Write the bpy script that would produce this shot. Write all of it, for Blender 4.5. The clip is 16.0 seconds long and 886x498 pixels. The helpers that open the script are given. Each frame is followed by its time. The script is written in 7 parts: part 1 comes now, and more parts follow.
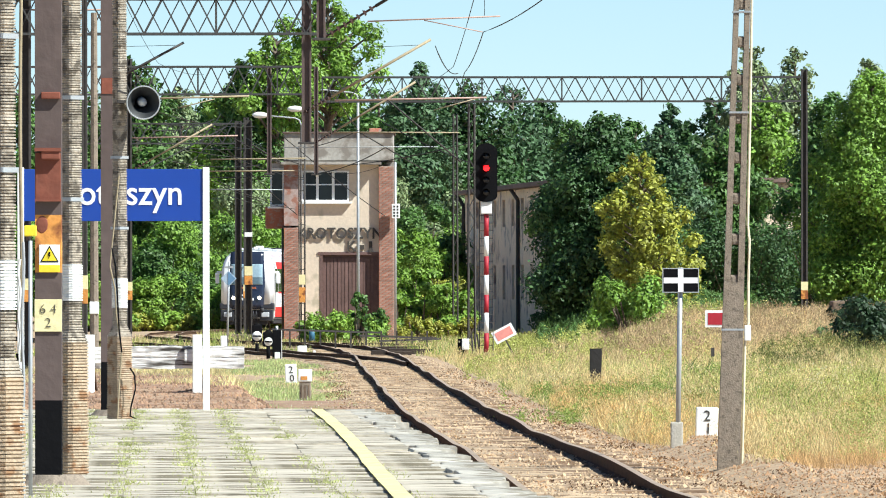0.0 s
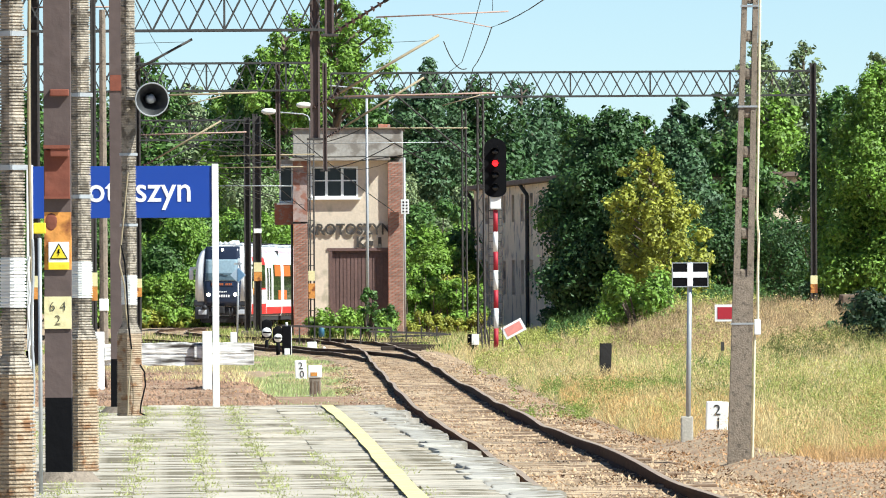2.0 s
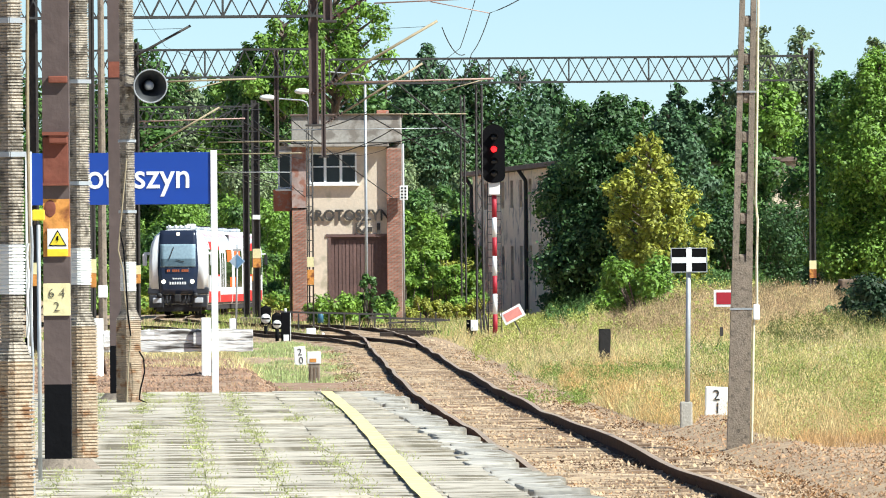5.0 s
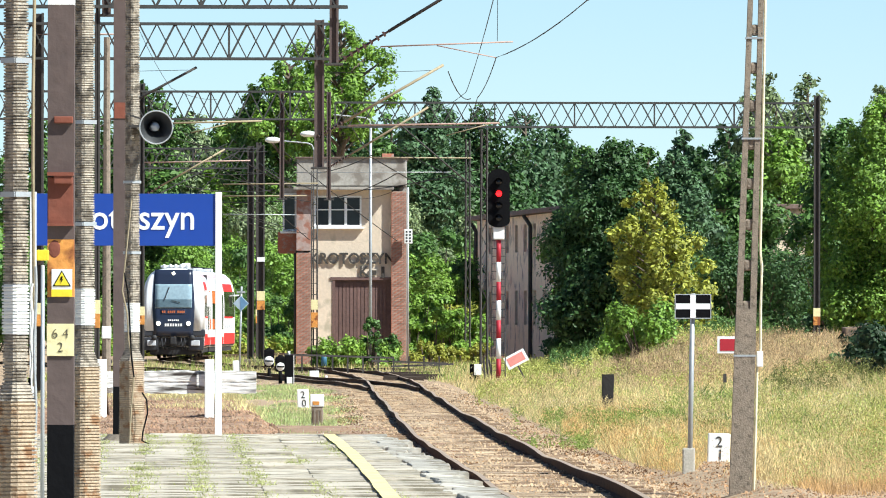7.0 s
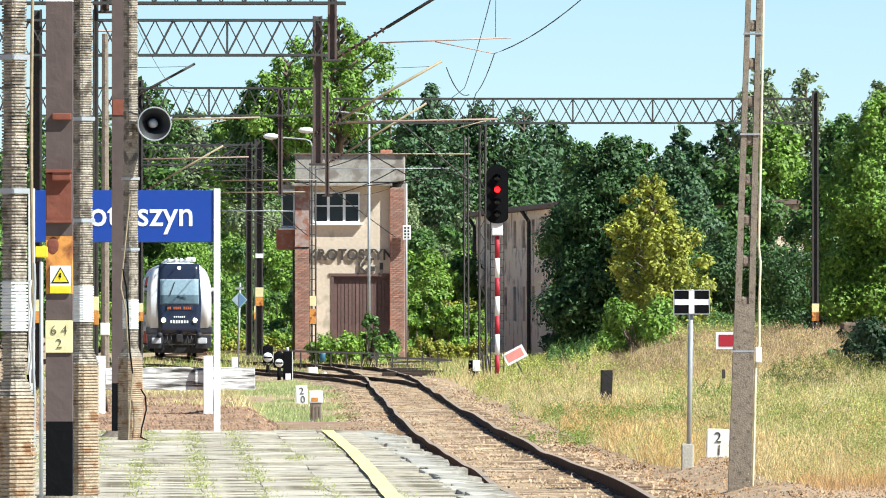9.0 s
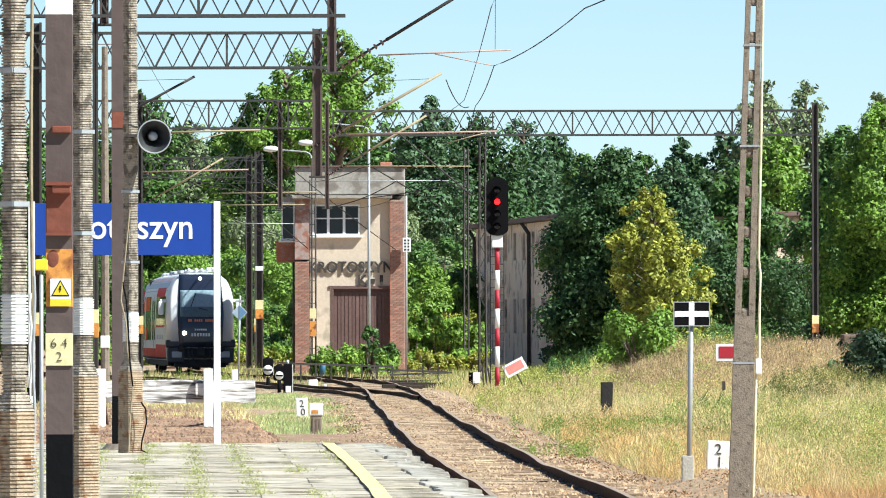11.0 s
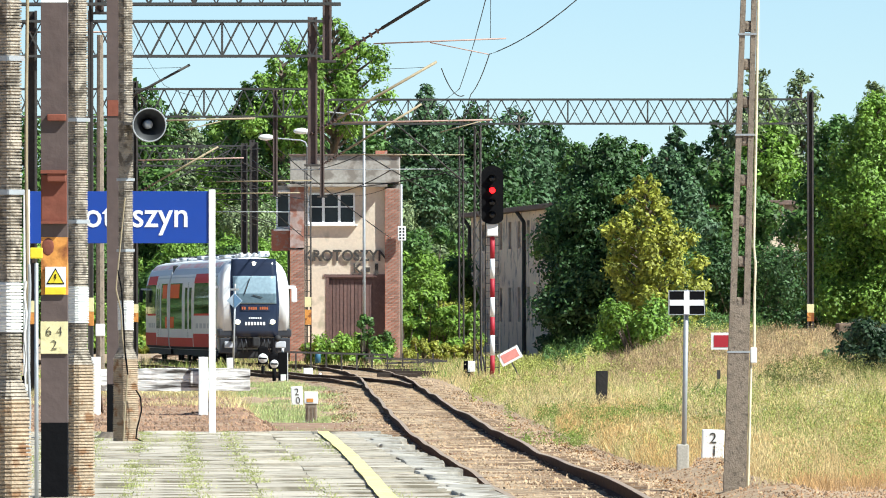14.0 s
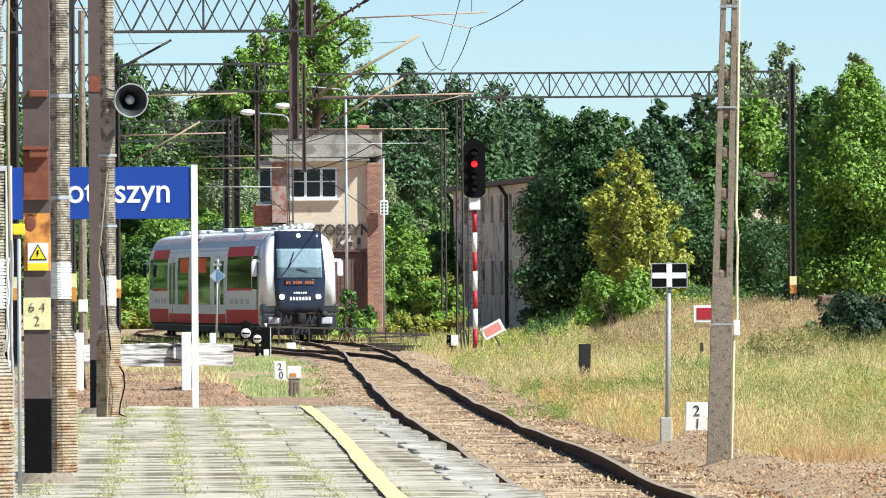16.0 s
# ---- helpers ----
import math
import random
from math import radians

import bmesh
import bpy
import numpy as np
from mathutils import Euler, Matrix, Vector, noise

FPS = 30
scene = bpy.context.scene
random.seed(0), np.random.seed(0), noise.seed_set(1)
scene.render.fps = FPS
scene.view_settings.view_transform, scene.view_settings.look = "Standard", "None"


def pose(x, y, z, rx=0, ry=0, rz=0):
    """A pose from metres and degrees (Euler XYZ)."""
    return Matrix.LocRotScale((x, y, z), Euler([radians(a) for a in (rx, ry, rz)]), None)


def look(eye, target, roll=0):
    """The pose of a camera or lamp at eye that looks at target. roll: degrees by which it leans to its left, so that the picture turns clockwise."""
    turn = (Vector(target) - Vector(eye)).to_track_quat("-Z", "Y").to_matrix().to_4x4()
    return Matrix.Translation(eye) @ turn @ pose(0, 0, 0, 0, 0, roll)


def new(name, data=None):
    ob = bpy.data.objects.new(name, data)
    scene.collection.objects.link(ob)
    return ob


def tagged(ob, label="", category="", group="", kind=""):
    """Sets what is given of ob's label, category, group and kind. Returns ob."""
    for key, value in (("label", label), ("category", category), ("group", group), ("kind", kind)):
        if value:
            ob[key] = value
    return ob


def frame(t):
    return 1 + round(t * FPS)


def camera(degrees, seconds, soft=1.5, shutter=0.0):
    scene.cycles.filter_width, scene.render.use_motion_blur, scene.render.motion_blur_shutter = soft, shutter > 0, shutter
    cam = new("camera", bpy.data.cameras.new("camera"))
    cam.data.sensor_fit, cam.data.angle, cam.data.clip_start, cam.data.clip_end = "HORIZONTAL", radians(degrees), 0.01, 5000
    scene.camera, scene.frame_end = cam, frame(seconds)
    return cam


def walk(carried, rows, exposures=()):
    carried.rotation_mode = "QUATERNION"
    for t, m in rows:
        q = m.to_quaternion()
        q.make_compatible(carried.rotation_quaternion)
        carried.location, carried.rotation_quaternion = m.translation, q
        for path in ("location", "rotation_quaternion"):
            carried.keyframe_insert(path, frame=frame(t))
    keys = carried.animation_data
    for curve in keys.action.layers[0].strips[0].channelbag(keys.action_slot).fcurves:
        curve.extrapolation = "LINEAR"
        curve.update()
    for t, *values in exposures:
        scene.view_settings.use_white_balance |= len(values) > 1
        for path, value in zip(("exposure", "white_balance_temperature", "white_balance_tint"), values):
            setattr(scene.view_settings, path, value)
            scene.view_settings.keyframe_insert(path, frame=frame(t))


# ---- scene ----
PATH = [  # seconds, pitch, yaw and lean in degrees
    (0.0, 0.2629, -0.0649, -0.053),
    (0.5, 0.3035, 0.0116, -0.168),
    (1.0, 0.2627, -0.0575, -0.407),
    (1.5, 0.2994, -0.0554, -0.301),
    (2.0, 0.2361, -0.0093, -0.318),
    (2.5, 0.1704, 0.0032, -0.332),
    (3.0, 0.1296, 0.0143, -0.502),
    (5.5, 0.1732, -0.0442, -0.400),
    (6.0, 0.2733, -0.0685, -0.091),
    (6.5, 0.3793, 0.0111, 0.008),
    (7.0, 0.4143, 0.0090, 0.086),
    (7.5, 0.4118, -0.0723, 0.002),
    (8.0, 0.3786, -0.1037, -0.010),
    (8.5, 0.3578, -0.0353, 0.134),
    (9.0, 0.3910, 0.0000, 0.000),
    (9.5, 0.4634, -0.0467, 0.254),
    (12.0, 0.4653, 0.0250, -0.289),
    (12.5, 0.4736, 0.1041, -0.164),
    (13.0, 0.4747, 0.0839, 0.089),
    (13.5, 0.4425, 0.0785, -0.019),
    (14.0, 0.3958, -0.0293, -0.045),
    (14.5, 0.4070, -0.1045, -0.342),
    (15.0, 0.3324, -0.1954, 0.160),
    (15.5, 0.3031, -0.1659, -0.030),
    (16.0, 0.2403, -0.1337, -0.340),
]

EYE = (0.0, 0.0, 1.9)
cam = camera(5.281, 16.0, 1.0)
walk(cam, [(t, pose(*EYE, 90 + p, 0, yaw) @ pose(0, 0, 0, 0, 0, lean)) for t, p, yaw, lean in PATH],
     [(0.0, 0.84, 6180, 3), (2.5, 0.81, 6180, 3), (9.0, 0.86, 6180, 3), (12.5, 0.85, 6180, 3), (14.5, 0.79, 6180, 3), (16.0, 0.74, 6180, 3)])

# ---- light ----
SUN = Vector((0.62, -0.36, 0.75)).normalized()
world = bpy.data.worlds.new("sky")
scene.world = world
world.use_nodes = True
wn = world.node_tree
sky = wn.nodes.new("ShaderNodeTexSky")
sky.sky_type, sky.sun_disc = "NISHITA", False
sky.sun_elevation = math.asin(SUN.z)
sky.sun_rotation = math.atan2(SUN.x, SUN.y)
sky.air_density, sky.dust_density, sky.ozone_density = 0.6, 0.0, 3.2
wn.links.new(sky.outputs[0], wn.nodes["Background"].inputs[0])
wn.nodes["Background"].inputs[1].default_value = 0.071
sun_data = bpy.data.lights.new("sun", "SUN")
sun_data.energy, sun_data.angle, sun_data.color = 5.0, radians(0.5), (1.0, 0.97, 0.92)
sun = new("sun", sun_data)
sun.matrix_world = look(SUN * 50, (0, 0, 0))


# ---- materials ----
def tint(c, k):
    return tuple(min(1.0, v * k) for v in c[:3]) + (1.0,)


def mat(name, base, rough=0.8, metal=0.0, big=0.6, fine=9.0, vary=0.25, bump=0.3, second=None, amount=0.0,
        island=0.0, each=0.0, stretch=(1, 1, 1), spec=0.5, through_leaf=0.0):
    """Colour with variation at two scales, fine relief, and stains of a second colour."""
    m = bpy.data.materials.new(name)
    m.use_nodes = True
    t = m.node_tree
    N, L = t.nodes, t.links
    b = N["Principled BSDF"]
    b.inputs["Roughness"].default_value, b.inputs["Metallic"].default_value = rough, metal
    b.inputs["Specular IOR Level"].default_value = spec
    co = N.new("ShaderNodeTexCoord")
    mp = N.new("ShaderNodeMapping")
    mp.inputs["Scale"].default_value = stretch
    L.new(co.outputs["Object"], mp.inputs[0])
    n1, n2 = N.new("ShaderNodeTexNoise"), N.new("ShaderNodeTexNoise")
    n1.inputs["Scale"].default_value, n2.inputs["Scale"].default_value = big, fine
    n1.inputs["Detail"].default_value, n2.inputs["Detail"].default_value = 5.0, 4.0
    for n in (n1, n2):
        L.new(mp.outputs[0], n.inputs["Vector"])
    mix = N.new("ShaderNodeMix")
    mix.data_type = "RGBA"
    mix.inputs["A"].default_value, mix.inputs["B"].default_value = tint(base, 1 - vary), tint(base, 1 + vary)
    add = N.new("ShaderNodeMath")
    add.operation = "MULTIPLY_ADD"
    add.inputs[1].default_value = 0.5
    half = N.new("ShaderNodeMath")
    half.operation = "MULTIPLY"
    half.inputs[1].default_value = 0.5
    L.new(n2.outputs[0], half.inputs[0])
    L.new(n1.outputs[0], add.inputs[0])
    L.new(half.outputs[0], add.inputs[2])
    rng = N.new("ShaderNodeMapRange")
    rng.inputs["From Min"].default_value, rng.inputs["From Max"].default_value = 0.3, 0.7
    L.new(add.outputs[0], rng.inputs["Value"])
    L.new(rng.outputs[0], mix.inputs["Factor"])
    col = mix.outputs["Result"]
    if second:
        n3 = N.new("ShaderNodeTexNoise")
        n3.inputs["Scale"].default_value, n3.inputs["Detail"].default_value = big * 2.3, 6.0
        L.new(mp.outputs[0], n3.inputs["Vector"])
        r3 = N.new("ShaderNodeMapRange")
        r3.inputs["From Min"].default_value, r3.inputs["From Max"].default_value = 0.62 - amount * 0.4, 0.72 - amount * 0.4
        L.new(n3.outputs[0], r3.inputs["Value"])
        m3 = N.new("ShaderNodeMix")
        m3.data_type = "RGBA"
        m3.inputs["B"].default_value = tint(second, 1)
        L.new(r3.outputs[0], m3.inputs["Factor"])
        L.new(col, m3.inputs["A"])
        col = m3.outputs["Result"]
    for k, src in ((island, "ShaderNodeNewGeometry"), (each, "ShaderNodeObjectInfo")):
        if k:
            g = N.new(src)
            r = N.new("ShaderNodeMapRange")
            r.inputs["To Min"].default_value, r.inputs["To Max"].default_value = 1 - k, 1 + k
            L.new(g.outputs["Random Per Island" if island and src.endswith("Geometry") else "Random"], r.inputs["Value"])
            h = N.new("ShaderNodeHueSaturation")
            L.new(r.outputs[0], h.inputs["Value"])
            L.new(col, h.inputs["Color"])
            col = h.outputs[0]
    L.new(col, b.inputs["Base Color"])
    if bump:
        bp = N.new("ShaderNodeBump")
        bp.inputs["Strength"].default_value, bp.inputs["Distance"].default_value = bump, 0.03
        L.new(n2.outputs[0], bp.inputs["Height"])
        L.new(bp.outputs[0], b.inputs["Normal"])
    if through_leaf:
        tr = N.new("ShaderNodeBsdfTranslucent")
        L.new(col, tr.inputs[0])
        ms = N.new("ShaderNodeMixShader")
        ms.inputs[0].default_value = through_leaf
        L.new(b.outputs[0], ms.inputs[1])
        L.new(tr.outputs[0], ms.inputs[2])
        L.new(ms.outputs[0], N["Material Output"].inputs[0])
    return m


def glow(name, c, strength):
    m = bpy.data.materials.new(name)
    m.use_nodes = True
    b = m.node_tree.nodes["Principled BSDF"]
    b.inputs["Base Color"].default_value = tint(c, 1)
    b.inputs["Emission Color"].default_value = tint(c, 1)
    b.inputs["Emission Strength"].default_value = strength
    b.inputs["Roughness"].default_value = 0.3
    return m


M_SOIL = mat("dry_soil", (0.39, 0.285, 0.18), 0.95, big=1.6, fine=22, vary=0.35, second=(0.30, 0.19, 0.11), amount=0.3, bump=0.3)
M_BALLAST = mat("rusty_ballast", (0.50, 0.37, 0.235), 0.95, big=0.9, fine=16, vary=0.55, bump=1.0, second=(0.17, 0.10, 0.055), amount=0.42)
M_STONE = mat("ballast_stone", (0.31, 0.22, 0.135), 0.9, big=2, fine=20, vary=0.3, island=0.65)
M_RAIL = mat("rusted_rail", (0.085, 0.052, 0.034), 0.9, 0.0, spec=0.12, big=1.5, fine=25, vary=0.4)
# Paler than M_RAIL: sun on the rail top is put into this colour.
M_RAILTOP = mat("sunlit_rail_head", (0.34, 0.26, 0.19), 0.6, 0.0, big=1.5, fine=25, vary=0.3)
M_TIE = mat("bleached_sleeper", (0.40, 0.30, 0.20), 0.9, big=1.2, fine=14, vary=0.4, each=0.25, second=(0.20, 0.13, 0.08), amount=0.3)
M_SLEEPER = mat("old_sleeper", (0.16, 0.11, 0.075), 0.9, big=1, fine=14, vary=0.4, each=0.3)
M_SLAB = mat("paving_slab", (0.48, 0.425, 0.34), 0.9, big=0.9, fine=12, vary=0.25, second=(0.25, 0.22, 0.16), amount=0.25, each=0.11)
M_SLABS = mat("paving_slab_far", (0.48, 0.425, 0.34), 0.9, big=0.9, fine=12, vary=0.25, second=(0.25, 0.22, 0.16), amount=0.25, island=0.14)
M_KERB = mat("platform_kerb", (0.43, 0.40, 0.345), 0.9, big=1.2, fine=10, vary=0.3, second=(0.2, 0.17, 0.12), amount=0.3, each=0.2)
M_YELLOW = mat("worn_yellow_paint", (0.86, 0.76, 0.28), 0.8, big=1.2, fine=14, vary=0.15, second=(0.55, 0.5, 0.35), amount=0.25)
M_CONC = mat("pole_concrete", (0.235, 0.19, 0.145), 0.95, big=9, fine=60, vary=0.35, bump=0.3, second=(0.13, 0.105, 0.08), amount=0.16)
M_RIB = mat("ribbed_concrete", (0.37, 0.32, 0.255), 0.95, big=5, fine=45, vary=0.45, second=(0.16, 0.135, 0.105), amount=0.3, bump=0.5)
M_RIBRUST = mat("ribbed_base", (0.41, 0.315, 0.215), 0.95, big=4.0, fine=40, vary=0.4, second=(0.27, 0.15, 0.075), amount=0.2, bump=0.5)
M_WHITE = mat("white_paint", (0.80, 0.80, 0.77), 0.7, big=1, fine=12, vary=0.06, bump=0.1)
M_BROWN = mat("brown_painted_steel", (0.100, 0.070, 0.062), 0.7, big=0.5, fine=8, vary=0.2)
M_RUST = mat("orange_rust", (0.58, 0.25, 0.055), 0.85, big=2.0, fine=14, vary=0.35, second=(0.22, 0.07, 0.02), amount=0.25)
M_BLACK = mat("black_paint", (0.005, 0.005, 0.006), 0.8, big=1, fine=10, vary=0.2, spec=0.1)
M_STEEL = mat("weathered_steel", (0.060, 0.054, 0.050), 0.8, 0.0, spec=0.25, big=0.8, fine=10, vary=0.3)
M_TRUSS = mat("truss_steel", (0.060, 0.060, 0.058), 0.8, 0.0, spec=0.25, big=0.8, fine=10, vary=0.25)
M_GALV = mat("galvanised_steel", (0.42, 0.44, 0.45), 0.5, 0.4, big=0.9, fine=10, vary=0.15)
M_PINKTUBE = mat("rusty_tube", (0.42, 0.28, 0.23), 0.7, 0.1, big=1, fine=10, vary=0.3)
M_TANTUBE = mat("tan_tube", (0.33, 0.27, 0.17), 0.7, 0.1, big=1, fine=10, vary=0.3)
M_WIRE = mat("copper_wire", (0.03, 0.027, 0.025), 0.8, 0.0, vary=0.1, bump=0, spec=0.2)
M_PORC = mat("brown_porcelain", (0.05, 0.025, 0.018), 0.25, vary=0.2, bump=0)
M_BLUE = mat("blue_sign_enamel", (0.008, 0.050, 0.31), 0.45, big=0.5, fine=5, vary=0.06, bump=0.05)
M_SIGNW = mat("white_sign_letters", (0.82, 0.82, 0.82), 0.5, vary=0.02, bump=0)
M_PLATE = mat("cream_plate", (0.74, 0.66, 0.36), 0.6, big=2, fine=12, vary=0.1)
M_WARN = mat("warning_yellow", (0.80, 0.62, 0.03), 0.5, vary=0.05)
M_TIMBER = mat("whitewashed_timber", (0.72, 0.70, 0.66), 0.9, big=0.8, fine=6, vary=0.2, second=(0.07, 0.06, 0.05), amount=0.12, stretch=(0.6, 1, 5), bump=0.7)
M_PLASTER = mat("cream_plaster", (0.65, 0.54, 0.42), 0.9, big=0.5, fine=9, vary=0.12, second=(0.45, 0.38, 0.28), amount=0.12)
M_GREY = mat("grey_render", (0.36, 0.33, 0.29), 0.95, big=0.8, fine=9, vary=0.3, second=(0.22, 0.19, 0.16), amount=0.3)
M_BRICK = mat("red_brick", (0.42, 0.155, 0.095), 0.9, big=3, fine=20, vary=0.25, each=0.25, second=(0.36, 0.25, 0.20), amount=0.3)
M_MORTAR = mat("mortar", (0.36, 0.28, 0.22), 0.95, big=2, fine=14, vary=0.2)
M_DOOR = mat("brown_boards", (0.13, 0.075, 0.065), 0.7, big=1, fine=8, vary=0.25, each=0.15)
M_FRAME = mat("white_window_frame", (0.80, 0.80, 0.78), 0.5, vary=0.04, bump=0)
M_GLASS = mat("dark_glass", (0.012, 0.016, 0.022), 0.08, vary=0.2, bump=0, spec=0.4)
M_LETTER = mat("dark_letter_metal", (0.05, 0.042, 0.036), 0.8, vary=0.2)
M_PINKWALL = mat("pale_pink_render", (0.82, 0.66, 0.50), 0.95, big=0.4, fine=8, vary=0.15, second=(0.36, 0.28, 0.24), amount=0.2)
M_ROOF = mat("roofing_felt", (0.16, 0.11, 0.09), 0.9, big=1, fine=9, vary=0.3)
M_RED = mat("signal_red", (0.36, 0.012, 0.026), 0.6, big=2, fine=9, vary=0.12, bump=0.05)
M_FADED = mat("faded_red_panel", (0.66, 0.24, 0.20), 0.7, big=2, fine=9, vary=0.15)
M_BARK = mat("bark", (0.13, 0.10, 0.075), 0.95, big=1.5, fine=8, vary=0.35, bump=0.8)
M_LEAF = {}
# birch is paled so that its colour carries some distant haze.
for key, c in dict(deep=(0.046, 0.105, 0.026), mid=(0.078, 0.162, 0.030), fresh=(0.170, 0.295, 0.036), gold=(0.330, 0.350, 0.050), lime=(0.200, 0.330, 0.040),
                   # shade: near-black leaves that hold the shadow lying on the field-edge bushes
                   shade=(0.022, 0.050, 0.016), blue=(0.075, 0.145, 0.060), birch=(0.200, 0.260, 0.115)).items():
    M_LEAF[key] = mat("leaves_" + key, c, 0.6, big=0.35, fine=2.5, vary=0.3, bump=0, island=0.45, through_leaf=0.20)
M_GRASS = {}
for key, c in dict(dry=(0.74, 0.57, 0.28), straw=(0.60, 0.46, 0.25), green=(0.30, 0.38, 0.085), pale=(0.68, 0.59, 0.28), rust=(0.60, 0.38, 0.17), lawn=(0.44, 0.53, 0.21)).items():
    M_GRASS[key] = mat("grass_" + key, c, 0.8, big=0.3, fine=3, vary=0.4, bump=0, island=0.5, through_leaf=0.35)
M_TRAINW = mat("train_white", (0.78, 0.79, 0.80), 0.28, big=0.3, fine=4, vary=0.04, bump=0.02)
M_TRAING = mat("train_grey", (0.84, 0.84, 0.83), 0.4, spec=0.3, big=0.3, fine=4, vary=0.06, bump=0.02)
M_TRAINR = mat("train_red", (0.66, 0.035, 0.030), 0.55, spec=0.12, big=0.3, fine=4, vary=0.08, bump=0.02)
M_STRIPE = mat("faded_roof_stripe", (0.58, 0.34, 0.36), 0.5, big=0.6, fine=4, vary=0.15, second=(0.52, 0.52, 0.55), amount=0.4, bump=0)
# The blue lift in this black imitates the sky mirrored in the mask.
M_TRAINB = mat("train_black", (0.020, 0.027, 0.050), 0.18, big=0.3, fine=4, vary=0.1, bump=0.02)
M_ORANGE = mat("orange_panel", (0.80, 0.15, 0.03), 0.6, spec=0.12, big=0.5, fine=4, vary=0.1, bump=0)
M_TRAINU = mat("underframe_black", (0.02, 0.02, 0.022), 0.7, big=1, fine=8, vary=0.3)
M_ROOFG = mat("train_roof", (0.50, 0.52, 0.56), 0.4, big=0.4, fine=5, vary=0.1)
M_WINDOW = mat("train_glass", (0.050, 0.056, 0.024), 0.05, vary=0.3, bump=0, spec=0.5)
# Pale base colour stands in for sky reflected in the windscreen.
M_SHIELD = mat("train_windscreen", (0.27, 0.37, 0.43), 0.10, vary=0.2, bump=0, spec=0.8)
M_LAMP = glow("train_headlamp", (1.0, 0.86, 0.62), 4.5)
M_LAMPOFF = mat("lamp_glass", (0.75, 0.75, 0.72), 0.1, vary=0.05, bump=0)
M_AMBER = glow("destination_display", (0.40, 0.11, 0.04), 0.10)
M_REDLAMP = glow("red_signal_light", (1.0, 0.008, 0.012), 2.6)


# ---- mesh helpers ----
def box(bm, c, s, r=None, bev=0.0):
    m = Matrix.Translation(c) @ (r or Matrix.Identity(4)) @ Matrix.Diagonal((*s, 1))
    v = bmesh.ops.create_cube(bm, size=1, matrix=m)["verts"]
    if bev:
        e = list({e for q in v for e in q.link_edges})
        bmesh.ops.bevel(bm, geom=e, offset=bev, segments=2, affect="EDGES", profile=0.6)


def tube(bm, a, b, r0, r1=None, seg=10):
    a, b = Vector(a), Vector(b)
    d = b - a
    m = Matrix.Translation((a + b) / 2) @ d.to_track_quat("Z", "Y").to_matrix().to_4x4()
    bmesh.ops.create_cone(bm, cap_ends=True, segments=seg, radius1=r0, radius2=r0 if r1 is None else r1, depth=d.length, matrix=m)


def sweep(bm, pts, r, seg=7):
    """One continuous round cable through the points."""
    rings = []
    for i, p in enumerate(pts):
        d = Vector(pts[min(i + 1, len(pts) - 1)]) - Vector(pts[max(i - 1, 0)])
        q = d.to_track_quat("Z", "Y")
        rings.append([bm.verts.new(Vector(p) + q @ Vector((r * math.cos(2 * math.pi * j / seg), r * math.sin(2 * math.pi * j / seg), 0))) for j in range(seg)])
    for a, b in zip(rings, rings[1:]):
        k = min(range(seg), key=lambda o: (a[0].co - b[o].co).length)
        for j in range(seg):
            bm.faces.new((a[j], a[(j + 1) % seg], b[(j + 1 + k) % seg], b[(j + k) % seg]))
    bm.faces.new(rings[0][::-1])
    bm.faces.new(rings[-1])


def bar(bm, a, b, w, h):
    a, b = Vector(a), Vector(b)
    d = b - a
    m = d.to_track_quat("Y", "Z").to_matrix().to_4x4()
    box(bm, (a + b) / 2, (w, d.length, h), m)


def prism(bm, outline, y0, y1):
    """A flat outline of (x, z) points made solid from y0 to y1."""
    n = len(outline)
    a = [bm.verts.new((x, y0, z)) for x, z in outline]
    b = [bm.verts.new((x, y1, z)) for x, z in outline]
    bm.faces.new(a)
    bm.faces.new(b[::-1])
    for i in range(n):
        j = (i + 1) % n
        bm.faces.new((a[j], a[i], b[i], b[j]))
    bmesh.ops.recalc_face_normals(bm, faces=bm.faces[:])


def part(name, bm, material, parent=None, label="", smooth=False):
    me = bpy.data.meshes.new(name)
    bm.to_mesh(me)
    bm.free()
    me.materials.append(material)
    if smooth:
        for p in me.polygons:
            p.use_smooth = True
    ob = new(name, me)
    ob.parent = parent
    return tagged(ob, label)


def thing(name, at, label, category, group="", kind=""):
    ob = new(name)
    ob.matrix_basis = at if isinstance(at, Matrix) else Matrix.Translation(at)
    ob.empty_display_size = 0.2
    return tagged(ob, label, category, group, kind)


def new_bm():
    return bmesh.new()


def one_box(name, c, s, material, parent, label="", r=None, bev=0.0):
    bm = new_bm()
    box(bm, c, s, r, bev)
    return part(name, bm, material, parent, label)


def one_tube(name, a, b, r, material, parent, label="", r1=None, seg=12):
    bm = new_bm()
    tube(bm, a, b, r, r1, seg)
    return part(name, bm, material, parent, label, smooth=True)


def raw(name, verts, faces, material, parent=None, label=""):
    me = bpy.data.meshes.new(name)
    me.from_pydata(verts, [], faces)
    me.materials.append(material)
    ob = new(name, me)
    ob.parent = parent
    return tagged(ob, label)


